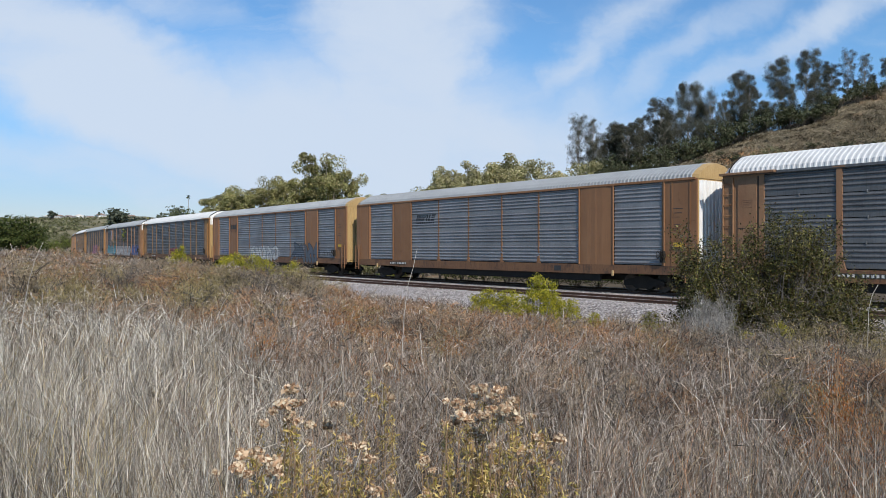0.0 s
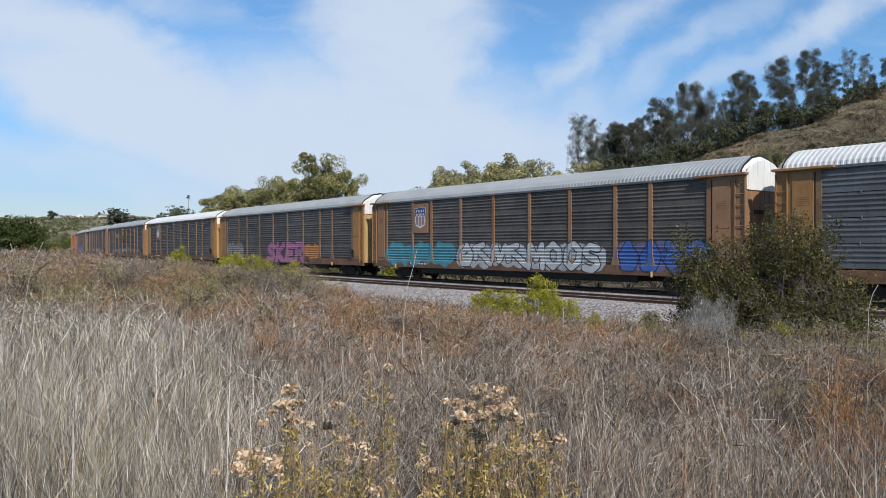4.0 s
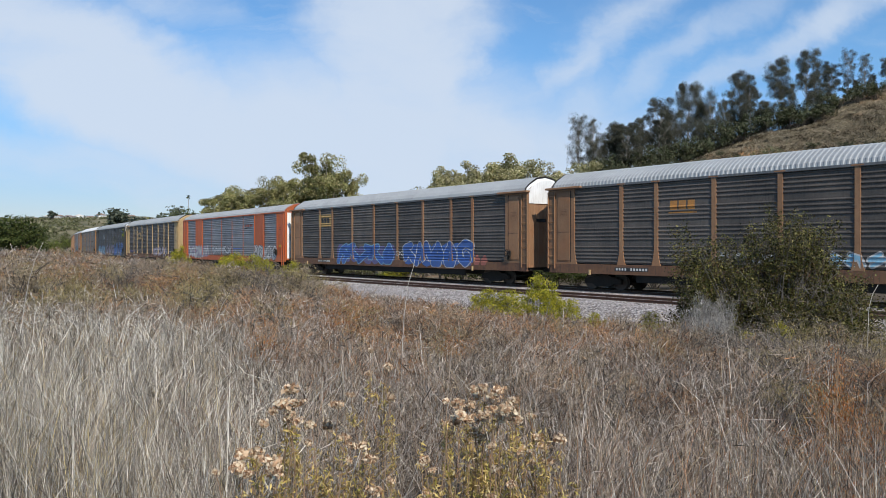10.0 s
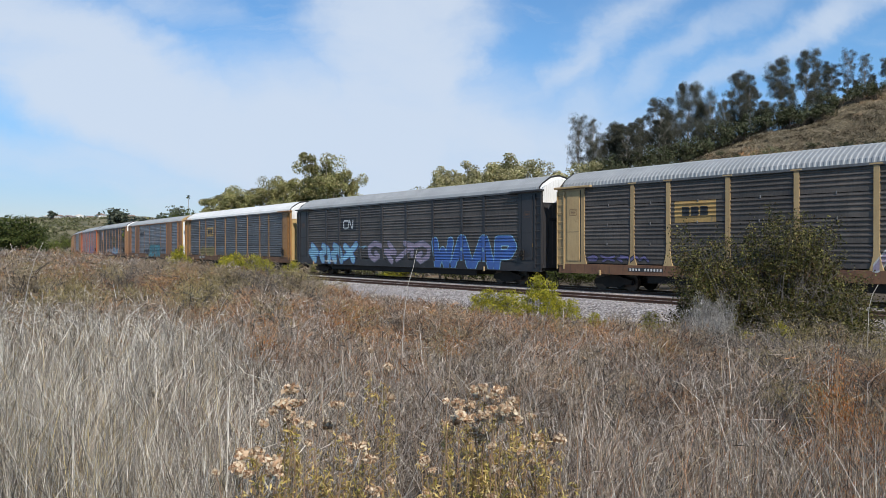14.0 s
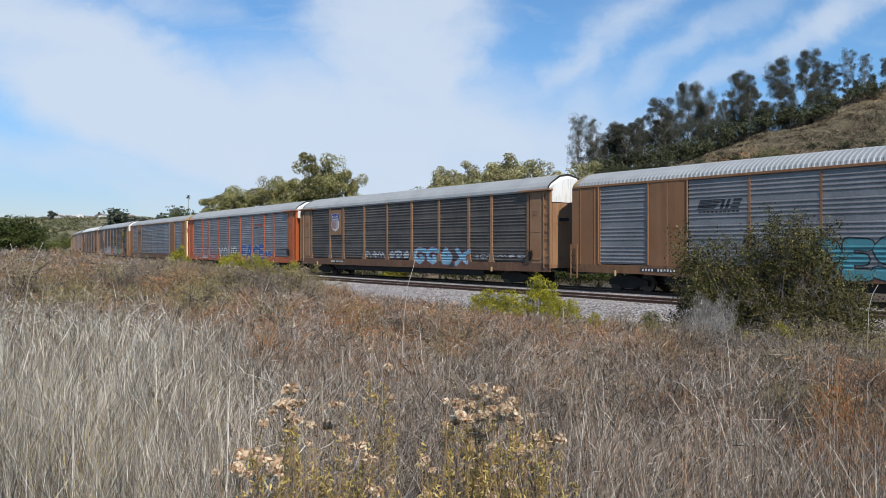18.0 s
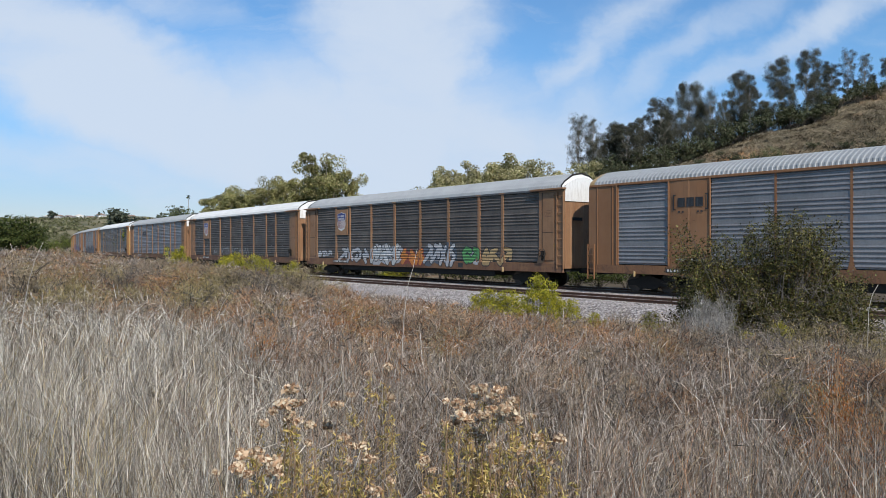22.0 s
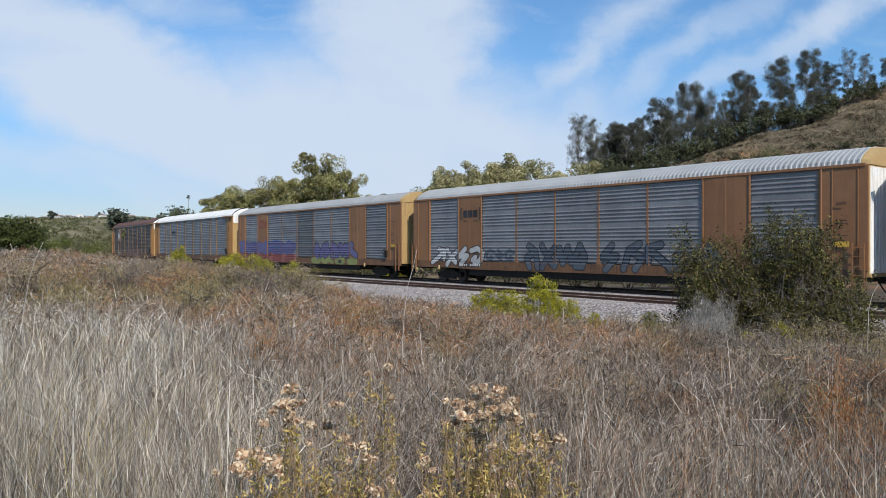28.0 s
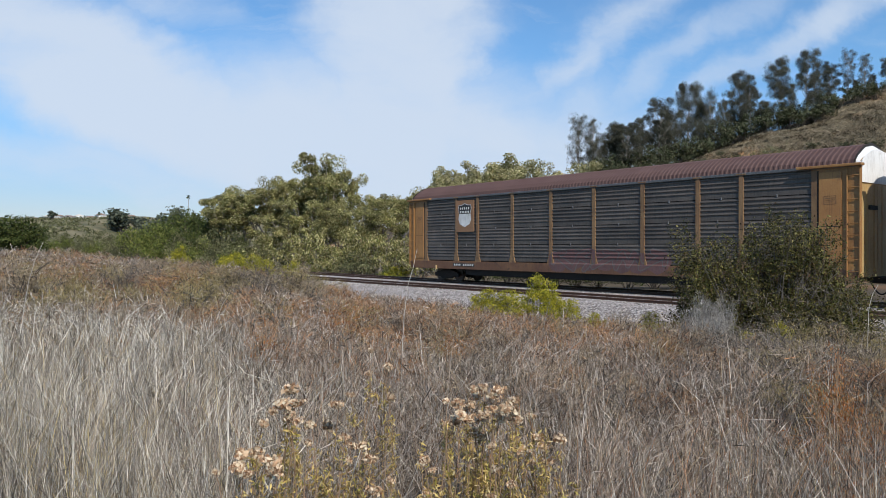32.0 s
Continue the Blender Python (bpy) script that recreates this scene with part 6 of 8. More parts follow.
def build_far_shrubs():
    rng = random.Random(33)
    far = bush_kind("scrub_bush", 85, DARK_SCRUB, DARK_BARK, 1.0, 0.9, 26, 0.10, 0.25, "dark scrub on the hillside", stems=9)
    kinds = [bush_kind("scrub_bush", 81, OLIVE_LEAF, DARK_BARK, 1.0, 0.9, 58, 0.062, 0.23, "grey-green scrub bush beside the track"),
             bush_kind("scrub_bush", 82, LIGHT_LEAF, DARK_BARK, 1.0, 0.9, 58, 0.062, 0.23, "bright green bush beside the track"),
             bush_kind("scrub_bush", 83, OAK_LEAF, DARK_BARK, 1.0, 0.9, 58, 0.062, 0.23, "dark green bush beside the track"),
             bush_kind("scrub_bush", 84, SYC_LEAF, BARK, 1.0, 0.9, 58, 0.062, 0.23, "dusty pale-leaved thicket beside the track")]
    near = [(268, 112, 398, 1), (245, 118, 408, 1), (292, 108, 394, 1), (225, 130, 412, 0), (330, 98, 408, 0), (372, 92, 404, 0), (410, 88, 408, 0), (440, 84, 420, 0), (350, 90, 425, 1), (390, 84, 430, 0), (300, 100, 425, 1),
            (470, 80, 415, 3), (520, 76, 420, 3), (560, 74, 410, 3), (620, 72, 415, 3), (660, 70, 420, 3), (700, 68, 425, 3), (740, 66, 432, 3), (780, 64, 440, 3), (590, 70, 440, 3), (640, 68, 442, 0), (480, 78, 440, 0), (430, 80, 445, 1),
            (820, 62, 450, 2), (860, 60, 455, 2), (900, 58, 458, 2), (940, 58, 462, 2), (980, 56, 462, 2), (1020, 56, 468, 2), (1060, 55, 470, 2), (1110, 54, 470, 2), (695, 66, 472, 1), (560, 72, 465, 1), (1160, 54, 470, 2), (1200, 54, 470, 2),
            (205, 150, 420, 0), (180, 165, 428, 1), (160, 190, 432, 1), (240, 125, 430, 2), (140, 260, 425, 0), (120, 300, 420, 1), (100, 220, 425, 1), (80, 260, 430, 0), (60, 240, 425, 0), (110, 330, 410, 0), (150, 330, 412, 0), (190, 300, 405, 0)]
    for px, depth, ytop, kind in near:
        x, y, z = place(px, depth)
        h = max(0.8, top_height(ytop, depth, z))
        plant(kinds[kind], x, y, z, h / 1.05, rng.uniform(0, 360), min(1.35, max(0.7, 3.2 / h)))
    for px, depth, ytop, kind, wide in ((262, 104, 402, 1, 0.8), (288, 100, 398, 1, 0.9), (318, 96, 380, 2, 0.9), (345, 92, 376, 2, 1.0), (372, 90, 384, 2, 0.9), (330, 84, 418, 0, 1.1), (358, 80, 412, 0, 1.2), (388, 78, 424, 0, 1.0), (300, 88, 428, 3, 0.9), (425, 80, 420, 2, 0.8)):
        while track_gap(np.array([[(px - 784) / 1312.0 * depth, depth]]))[0] > -5.0:
            depth += 2.0
        x, y, z = place(px, depth)
        h = max(1.2, top_height(ytop, depth, z))
        plant(kinds[kind], x, y, z, h / 1.05, rng.uniform(0, 360), wide * min(1.2, max(0.6, 3.0 / h)))
    x, y, z = place(1361, 176)
    plant(kinds[0], x, y, z - 0.3, 6.2, 40, 0.75)
    # scrub on the hill beyond the line
    for px, depth, size in ((1352, 175, 5.5), (1340, 172, 4.0), (1368, 176, 4.5), (1178, 195, 4.5), (1150, 200, 4.0), (1240, 188, 2.2), (1300, 184, 2.4), (1440, 182, 2.2), (1500, 180, 2.5), (1545, 178, 3.0), (1275, 190, 1.8), (1400, 176, 2.0),
                            (1480, 168, 2.6), (1530, 164, 2.4), (1560, 170, 2.8), (1220, 200, 2.6), (1120, 205, 3.5), (1090, 206, 3.5), (1060, 206, 3.5), (1045, 210, 4.5), (1075, 211, 5.0), (1105, 211, 5.5), (1140, 210, 5.0), (1170, 210, 5.5), (1205, 211, 6.0), (1232, 210, 5.0), (1258, 210, 5.5), (1290, 211, 6.0), (1320, 210, 5.5), (1350, 210, 5.5),
                            (1385, 211, 6.0), (1415, 210, 5.5), (1445, 210, 5.0), (1480, 211, 4.5), (1515, 211, 4.5), (1550, 211, 4.5)):
        x, y, z = place(px, depth)
        plant(far, x, y, z - 0.2, size * (1.35 if depth > 204 else 1.0), rng.uniform(0, 360), 0.9)
    for k in (*kinds, far):
        drop_kind(k)


build_far_shrubs()


def needles(nrng, p, heading, length, width, mat, name, label, category):
    """Short bent pieces of stem at the points p, along the headings; two faces each."""
    k = len(p)
    heading = heading / (np.linalg.norm(heading, axis=1)[:, None] + 1e-9)
    side = np.cross(heading, nrng.normal(size=(k, 3)))
    side /= np.linalg.norm(side, axis=1)[:, None] + 1e-9
    bow = np.cross(heading, side) * (length * nrng.uniform(-0.05, 0.05, k))[:, None]
    half, w = heading * length[:, None] * 0.5, side * width[:, None] * 0.5
    middle = p + half * nrng.uniform(-0.5, 0.3, k)[:, None] + bow
    verts = np.stack([p - half, middle - w, p + half, middle + w], 1).reshape(-1, 3)
    return tagged(new(name, mesh_from_np(name, verts, np.arange(k * 4).reshape(k, 4), mat)), label, category, kind="stuff")


def build_far_scrub():
    """Uncounted scrub on the slopes far to the side, and dry tufts on the hill."""
    nrng = np.random.default_rng(9)
    pts = []
    k = 2600
    px, depth = nrng.uniform(-60, 420, k), nrng.uniform(200, 600, k)
    x = (px - 784) / 1312 * depth
    gap = track_gap(np.stack([x, depth], 1))
    ok = np.abs(gap) > 14
    x, depth = x[ok], depth[ok]
    clump = rolling(x, depth, 90, 13) + 0.6 * rolling(x, depth, 40, 14)
    ok = clump > -0.25
    x, depth = x[ok], depth[ok]
    z = ground_z(x, depth)
    for i in range(len(x)):
        r = nrng.uniform(0.9, 2.6)
        n = 16
        p = nrng.normal(size=(n, 3)) * r * 0.5
        p[:, 2] = np.abs(p[:, 2]) * 0.8
        pts.append(p + (x[i], depth[i], z[i]))
    v, q = leaf_cards(np.concatenate(pts), 1.1, nrng, 0, 0.8)
    tagged(new("hillside_scrub", mesh_from_np("hillside_scrub", v, q, OLIVE_LEAF)), "olive and grey-green scrub over the far slope", "scrub", kind="stuff")
    # tufts of dry grass in swirling drifts, with low dark scrub between
    k = 26000
    px, depth = nrng.uniform(1000, 1640, k), nrng.uniform(120, 226, k)
    x = (px - 784) / 1312 * depth
    drift = rolling(x, depth, 13, 15) + 0.7 * rolling(x, depth, 5, 16) + nrng.normal(size=k) * 0.35
    straw = leafy("hill_straw", [(0.08, 0.066, 0.042), (0.18, 0.146, 0.092), (0.27, 0.222, 0.145), (0.40, 0.335, 0.235), (0.11, 0.09, 0.058)], 0.06)
    brown = leafy("hill_brown_scrub", [(0.03, 0.027, 0.018), (0.065, 0.055, 0.036), (0.11, 0.09, 0.055), (0.16, 0.115, 0.07)], 0.10)
    for keep, mat, n, size, name, label, category in ((drift > 0.05, straw, 7, 0.85, "hillside_dry_grass", "straw-pale dry grass tufts on the steep hill", "dry grass"),
                                                      (drift < -0.8, brown, 8, 0.75, "hillside_low_scrub", "low brown scrub on the steep hill", "scrub")):
        cx, cy = np.repeat(x[keep], n), np.repeat(depth[keep], n)
        cx, cy = cx + nrng.normal(size=len(cx)) * 0.5, cy + nrng.normal(size=len(cy)) * 0.5
        p = np.stack([cx, cy, ground_z(cx, cy) + nrng.uniform(0.05, 0.5, len(cx))], 1)
        if mat is straw:
            swing = 2.0 * rolling(cx, cy, 22, 18)
            heading = np.stack([np.cos(swing), np.sin(swing) * 0.5, 0.55 + 0 * cx], 1) + nrng.normal(size=(len(cx), 3)) * 0.4
            needles(nrng, p, heading, size * nrng.uniform(0.6, 1.7, len(cx)), nrng.uniform(0.10, 0.22, len(cx)), mat, name, label, category)
        else:
            v, q = leaf_cards(p, size * 0.5, nrng, 0, 0.7)
            tagged(new(name, mesh_from_np(name, v, q, mat)), label, category, kind="stuff")


build_far_scrub()

HOUSE_WALL = surface("stucco_wall", (0.62, 0.58, 0.52), (0.55, 0.5, 0.45), 1, 12, 0.9)
HOUSE_WHITE = surface("white_stucco_wall", (0.75, 0.74, 0.72), (0.68, 0.67, 0.65), 1, 12, 0.9)
HOUSE_ROOF = surface("brown_tile_roof", (0.20, 0.14, 0.11), (0.28, 0.20, 0.16), 1, 12, 0.9)
HOUSE_GLASS = surface("dark_window_glass", (0.05, 0.06, 0.07), (0.08, 0.09, 0.10), 1, 12, 0.2)


def build_houses():
    rng = random.Random(12)
    for i, (px, ybase, depth, w) in enumerate(((88, 395, 655, 11), (104, 393, 660, 15), (122, 391, 655, 14), (139, 389, 660, 19), (160, 390, 665, 16), (178, 391, 655, 15), (196, 391, 650, 17), (232, 388, 640, 15), (352, 361, 430, 13), (372, 360, 440, 13), (62, 398, 670, 12))):
        x, y, z = place(px, depth)
        house = tagged(empty("house"), "small pale stucco house with a low pitched roof", "house", "houses on the far ridge")
        house.matrix_basis = pose(x, y, z - 1.0 - (i * 7 % 5) * 0.35, 0, 0, rng.uniform(-50, 50))
        w *= 0.55
        d, h = 7.0, rng.uniform(2.2, 4.0)
        put("wall", data_of(box_data(w, d, h + 3, (0, 0, h / 2 - 1.5), 0.05), "wall", rng.choice((HOUSE_WALL, HOUSE_WHITE, HOUSE_WHITE))), house)
        rise = rng.uniform(1.2, 1.9)
        v = [(-w / 2 - 0.5, -d / 2 - 0.5, h), (w / 2 + 0.5, -d / 2 - 0.5, h), (w / 2 + 0.5, d / 2 + 0.5, h), (-w / 2 - 0.5, d / 2 + 0.5, h), (-w / 2 + 2, 0, h + rise), (w / 2 - 2, 0, h + rise)]
        put("roof", mesh_from("roof", v, [(0, 1, 5, 4), (1, 2, 5), (2, 3, 4, 5), (3, 0, 4), (3, 2, 1, 0)], HOUSE_ROOF if i % 3 else HOUSE_WALL), house)
        for j in range(3):
            put("window", data_of(box_data(1.6, 0.12, 1.3, (0, 0, 0), 0.02), "window", HOUSE_GLASS), house, None, (-w / 3 + j * w / 3, -d / 2 - 0.04, h * 0.55))


build_houses()


def build_palms():
    rng = random.Random(5)
    for px, ytop, depth, ybase in ((175, 375, 560, 398), (333, 345, 420, 362)):
        x, y, z = place(px, depth)
        z = EYE_Z + (438 - ybase) / 1312.0 * depth
        h = (ybase - ytop) / 1312.0 * depth - 1.2
        palm = tagged(empty("palm_tree"), "slim fan palm with a small round head", "palm tree")
        palm.matrix_basis = pose(x, y, z)
        v, q = [], []
        limb(v, q, (0, 0, -6), (0.1, 0, h), 0.18, 0.13, 8)
        put("trunk", mesh_from_np("trunk", v, q, BARK), palm)
        verts, faces = [], []
        for i in range(46):
            a, e = rng.uniform(0, 6.283), rng.uniform(-0.6, 1.3)
            L = rng.uniform(1.2, 1.8)
            d = Vector((math.cos(a) * math.cos(e), math.sin(a) * math.cos(e), math.sin(e)))
            s = Vector((-math.sin(a), math.cos(a), 0)) * 0.35
            b = len(verts)
            c = Vector((0.1, 0, h))
            for f, w in ((0.1, 0.1), (0.6, 1.0), (1.0, 0.15)):
                p = c + d * L * f + Vector((0, 0, -0.5 * f * f))
                verts += [tuple(p - s * w), tuple(p + s * w)]
            faces += [(b, b + 1, b + 3, b + 2), (b + 2, b + 3, b + 5, b + 4)]
        put("fronds", mesh_from_np("fronds", verts, faces, OAK_LEAF), palm)


build_palms()

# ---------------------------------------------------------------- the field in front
# near-black tones in the straw and brush ramps imitate shade between the stems
STRAW = leafy("straw_and_shade_tones", [(0.03, 0.025, 0.02), (0.24, 0.21, 0.17), (0.66, 0.60, 0.515), (0.80, 0.735, 0.635), (0.05, 0.042, 0.034), (0.50, 0.395, 0.235), (0.36, 0.325, 0.275), (0.05, 0.042, 0.034), (0.20, 0.16, 0.12)], 0.5, 0.7, 0.1)
GOLD_STRAW = leafy("golden_straw", [(0.20, 0.14, 0.05), (0.50, 0.38, 0.15), (0.62, 0.50, 0.24), (0.34, 0.25, 0.10)], 0.8, 0.7, 0.15)
GREY_TWIG = leafy("grey_twigs_and_shade_tones", [(0.025, 0.021, 0.018), (0.10, 0.083, 0.068), (0.38, 0.315, 0.255), (0.68, 0.60, 0.51), (0.035, 0.027, 0.021), (0.28, 0.19, 0.13), (0.49, 0.41, 0.335), (0.14, 0.078, 0.045), (0.40, 0.345, 0.29), (0.05, 0.04, 0.032)], 0.7, 0.75, 0.1)
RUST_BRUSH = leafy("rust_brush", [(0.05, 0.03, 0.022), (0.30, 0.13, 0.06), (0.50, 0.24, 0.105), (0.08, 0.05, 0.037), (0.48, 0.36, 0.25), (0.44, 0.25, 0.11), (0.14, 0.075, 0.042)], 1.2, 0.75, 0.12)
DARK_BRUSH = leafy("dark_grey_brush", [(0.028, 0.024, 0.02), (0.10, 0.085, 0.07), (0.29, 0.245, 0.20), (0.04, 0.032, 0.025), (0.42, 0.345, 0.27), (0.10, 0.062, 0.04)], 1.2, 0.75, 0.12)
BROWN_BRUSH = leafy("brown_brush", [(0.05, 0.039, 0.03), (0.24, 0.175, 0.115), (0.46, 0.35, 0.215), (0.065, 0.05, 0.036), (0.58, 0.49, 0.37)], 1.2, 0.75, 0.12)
OLIVE_BRUSH = leafy("yellowing_brush", [(0.06, 0.05, 0.024), (0.24, 0.195, 0.08), (0.38, 0.29, 0.11), (0.13, 0.10, 0.06), (0.50, 0.43, 0.28)], 1.2, 0.75, 0.15)
GOLD_LEAF = leafy("yellow_green_leaves", [(0.15, 0.16, 0.02), (0.33, 0.31, 0.03), (0.50, 0.43, 0.05)], 2.0, 0.6, 0.3)
SHRUB_LEAF = leafy("leathery_olive_leaves", [(0.012, 0.018, 0.006), (0.052, 0.055, 0.014), (0.10, 0.096, 0.026), (0.18, 0.16, 0.05), (0.08, 0.05, 0.022), (0.018, 0.023, 0.008)], 1.6, 0.45, 0.1)
SAGE_LEAF = leafy("grey_sage_twigs", [(0.09, 0.082, 0.074), (0.30, 0.28, 0.25), (0.46, 0.43, 0.385), (0.18, 0.165, 0.15)], 2.0, 0.8, 0.15)
HEAD = leafy("buckwheat_heads", [(0.20, 0.10, 0.05), (0.50, 0.33, 0.20), (0.68, 0.53, 0.37), (0.74, 0.64, 0.47), (0.58, 0.40, 0.25), (0.30, 0.16, 0.085)], 14, 0.85, 0.2)
HERB = leafy("buckwheat_leaves", [(0.14, 0.09, 0.04), (0.48, 0.34, 0.12), (0.60, 0.45, 0.16), (0.30, 0.18, 0.07), (0.40, 0.35, 0.08), (0.66, 0.50, 0.28)], 9, 0.6, 0.25)
HERB_STEM = surface("brown_herb_stem", (0.20, 0.12, 0.075), (0.29, 0.20, 0.12), 20, 80, 0.85)
SHRUB_WOOD = surface("dark_shrub_wood", (0.10, 0.086, 0.074), (0.05, 0.042, 0.036), 4, 30, 0.9, 0, 0.003)
BARE_TWIG = surface("weathered_shrub_twig", (0.20, 0.175, 0.15), (0.11, 0.095, 0.08), 4, 30, 0.9, 0, 0.003)
TWIG = surface("grey_twig", (0.28, 0.25, 0.22), (0.18, 0.155, 0.13), 4, 30, 0.9, 0, 0.003)


def blades(nrng, x, y, z, length, width, lean, mat, name, label, category, curl=0.35):
    """Stems of three joints each, all in one mesh."""
    k = len(x)
    turn = nrng.uniform(0, 6.283, k)
    dx, dy = np.cos(turn), np.sin(turn)
    amount = np.abs(nrng.normal(size=k)) * lean
    side = nrng.uniform(0, 6.283, k)
    sx, sy = np.cos(side) * width / 2, np.sin(side) * width / 2
    rows = []
    for f, w in ((0.0, 1.0), (0.4, 0.85), (0.75, 0.6)):
        b = length * (f * amount + curl * amount * f * f)
        h = length * f * np.sqrt(np.clip(1 - amount ** 2 * 0.6, 0.15, 1))
        cx, cy, cz = x + dx * b, y + dy * b, z + h
        rows.append(np.stack([cx - sx * w, cy - sy * w, cz], 1))
        rows.append(np.stack([cx + sx * w, cy + sy * w, cz], 1))
    b = length * (amount + curl * amount)
    rows.append(np.stack([x + dx * b, y + dy * b, z + length * np.sqrt(np.clip(1 - amount ** 2 * 0.6, 0.15, 1)) * (1 - 0.25 * np.clip(amount, 0, 1))], 1))
    verts = np.stack(rows, 1).reshape(-1, 3)
    base = np.arange(k)[:, None] * 7
    quads = np.concatenate([base + [0, 1, 3, 2], base + [2, 3, 5, 4]])
    tris = base + [4, 5, 6]
    return tagged(new(name, mesh_from_np(name, verts, quads, mat, tris)), label, category, kind="stuff")


def spread_points(nrng, k, near, far, power=1.0, limit=8.7):
    """Random points of the field in view, denser close by."""
    u = nrng.uniform(0, 1, k)
    depth = near * (far / near) ** (u ** power)
    x = nrng.uniform(-0.70, 0.70, k) * depth
    gap = track_gap(np.stack([x, depth], 1))
    ok = gap > limit + nrng.uniform(0, 1.2, k)
    return x[ok], depth[ok], gap[ok]


def canopy(x, y, gap):
    """How high the field's growth stands over the soil: mounds and hollows."""
    along = x * AWAY.x + y * AWAY.y
    c = 0.47 + 0.15 * rolling(x, y, 1.3, 21) + 0.11 * rolling(x, y, 3.4, 22) + 0.15 * rolling(x, y, 0.62, 23) + 0.11 * rolling(x, y, 0.27, 24) + 0.10 * smooth(-x, 0, 3)
    c += 0.22 * smooth(y, 5.0, 3.2) + 0.10 * smooth(-x / y, 0.18, 0.5) * smooth(y, 6, 9) * smooth(y, 16, 13)
    return np.clip(c * (1 - 0.25 * smooth(gap, 14, 9.5) * smooth(along, 40, 15)), 0.12, 1.1)


RUST_SPOTS = ((600, 24, 1.6), (820, 19, 1.5), (960, 18, 1.2), (1120, 15, 1.3), (1090, 11, 1.0), (1300, 13, 0.9), (1480, 6.0, 0.35), (1535, 5.2, 0.35), (1230, 9, 0.6), (1020, 14, 1.0), (1380, 8.6, 0.4), (880, 15, 0.9), (740, 17, 1.0), (700, 12, 0.8), (480, 10, 0.6), (560, 15, 1.0), (330, 13, 0.7), (640, 8, 0.4), (1060, 6.5, 0.35), (1400, 4.9, 0.35))
OLIVE_SPOTS = ((60, 17, 1.5), (180, 16, 1.2), (300, 19, 1.6), (1400, 10, 0.9), (1290, 16, 0.9), (450, 14, 0.9), (40, 7, 0.5), (130, 5.2, 0.35), (880, 4.6, 0.4))


def near_spots(x, y, spots):
    """Soft-edged patches of growth: direction, distance and radius of each."""
    out = np.zeros_like(x)
    for px, depth, radius in spots:
        cx = (px - 784) / 1312.0 * depth
        out += np.exp(-((x - cx) ** 2 + ((y - depth) * 0.6) ** 2) / radius ** 2)
    return out * (0.75 + 0.5 * rolling(x, y, 0.5, 37))


DARK_SPOTS = ((1380, 11, 1.1), (1470, 10, 1.1), (1330, 9, 0.7), (1545, 7, 0.7), (1180, 12, 0.8), (1010, 12, 0.8), (900, 13, 0.8), (560, 8, 0.5), (1500, 4.3, 0.45), (1550, 3.7, 0.4), (1440, 4.7, 0.4), (1568, 5.0, 0.5), (1250, 11, 0.7), (420, 12, 0.7), (200, 11, 0.5))


def pale_side(x, y):
    return smooth(-x / y + 0.08 * rolling(x, y, 3.0, 27), 0.06, 0.42) * smooth(y, 16.5 - 12 * (x / y + 0.6), 8.0)


def tone_shares(x, y, sharp):
    """Running shares of the six tones of growth at each place."""
    left, right, band = pale_side(x, y), smooth(x / y, 0.18, 0.36), smooth(y, 6.0, 9.5)
    w = np.stack([0.12 + 2.2 * left + 0.7 * near_spots(x, y, ((1250, 6.6, 1.0), (1300, 5.6, 0.8), (1180, 5.4, 0.7), (1420, 5.2, 0.6))),
                  0.75 + 0.5 * rolling(x, y, 2.2, 32) + 0.5 * (1 - band) - 0.25 * right + 1.3 * near_spots(x, y, ((1250, 7.2, 1.0), (1300, 5.8, 0.8), (1180, 5.4, 0.7), (1000, 6.2, 0.6), (1080, 8.5, 0.8), (1340, 5.0, 0.5))),
                  (0.30 + 0.6 * band) * np.clip(0.15 + 1.7 * rolling(x, y, 2.0, 33), 0, 1.6) + 0.10 + 1.6 * near_spots(x, y, RUST_SPOTS),
                  0.25 + 0.5 * np.clip(rolling(x, y, 1.7, 34), -0.4, 1) + 0.9 * right + 2.0 * near_spots(x, y, DARK_SPOTS),
                  0.34 + 0.5 * rolling(x, y, 2.6, 35) + 0.5 * right,
                  (0.14 + 0.35 * band + 0.25 * right) * np.clip(0.2 + 1.5 * rolling(x, y, 2.4, 36), 0, 1.6) + 1.3 * near_spots(x, y, OLIVE_SPOTS)], 1)
    w = np.clip(w, 0.03, None) ** sharp
    return np.cumsum(w / w.sum(1)[:, None], 1)


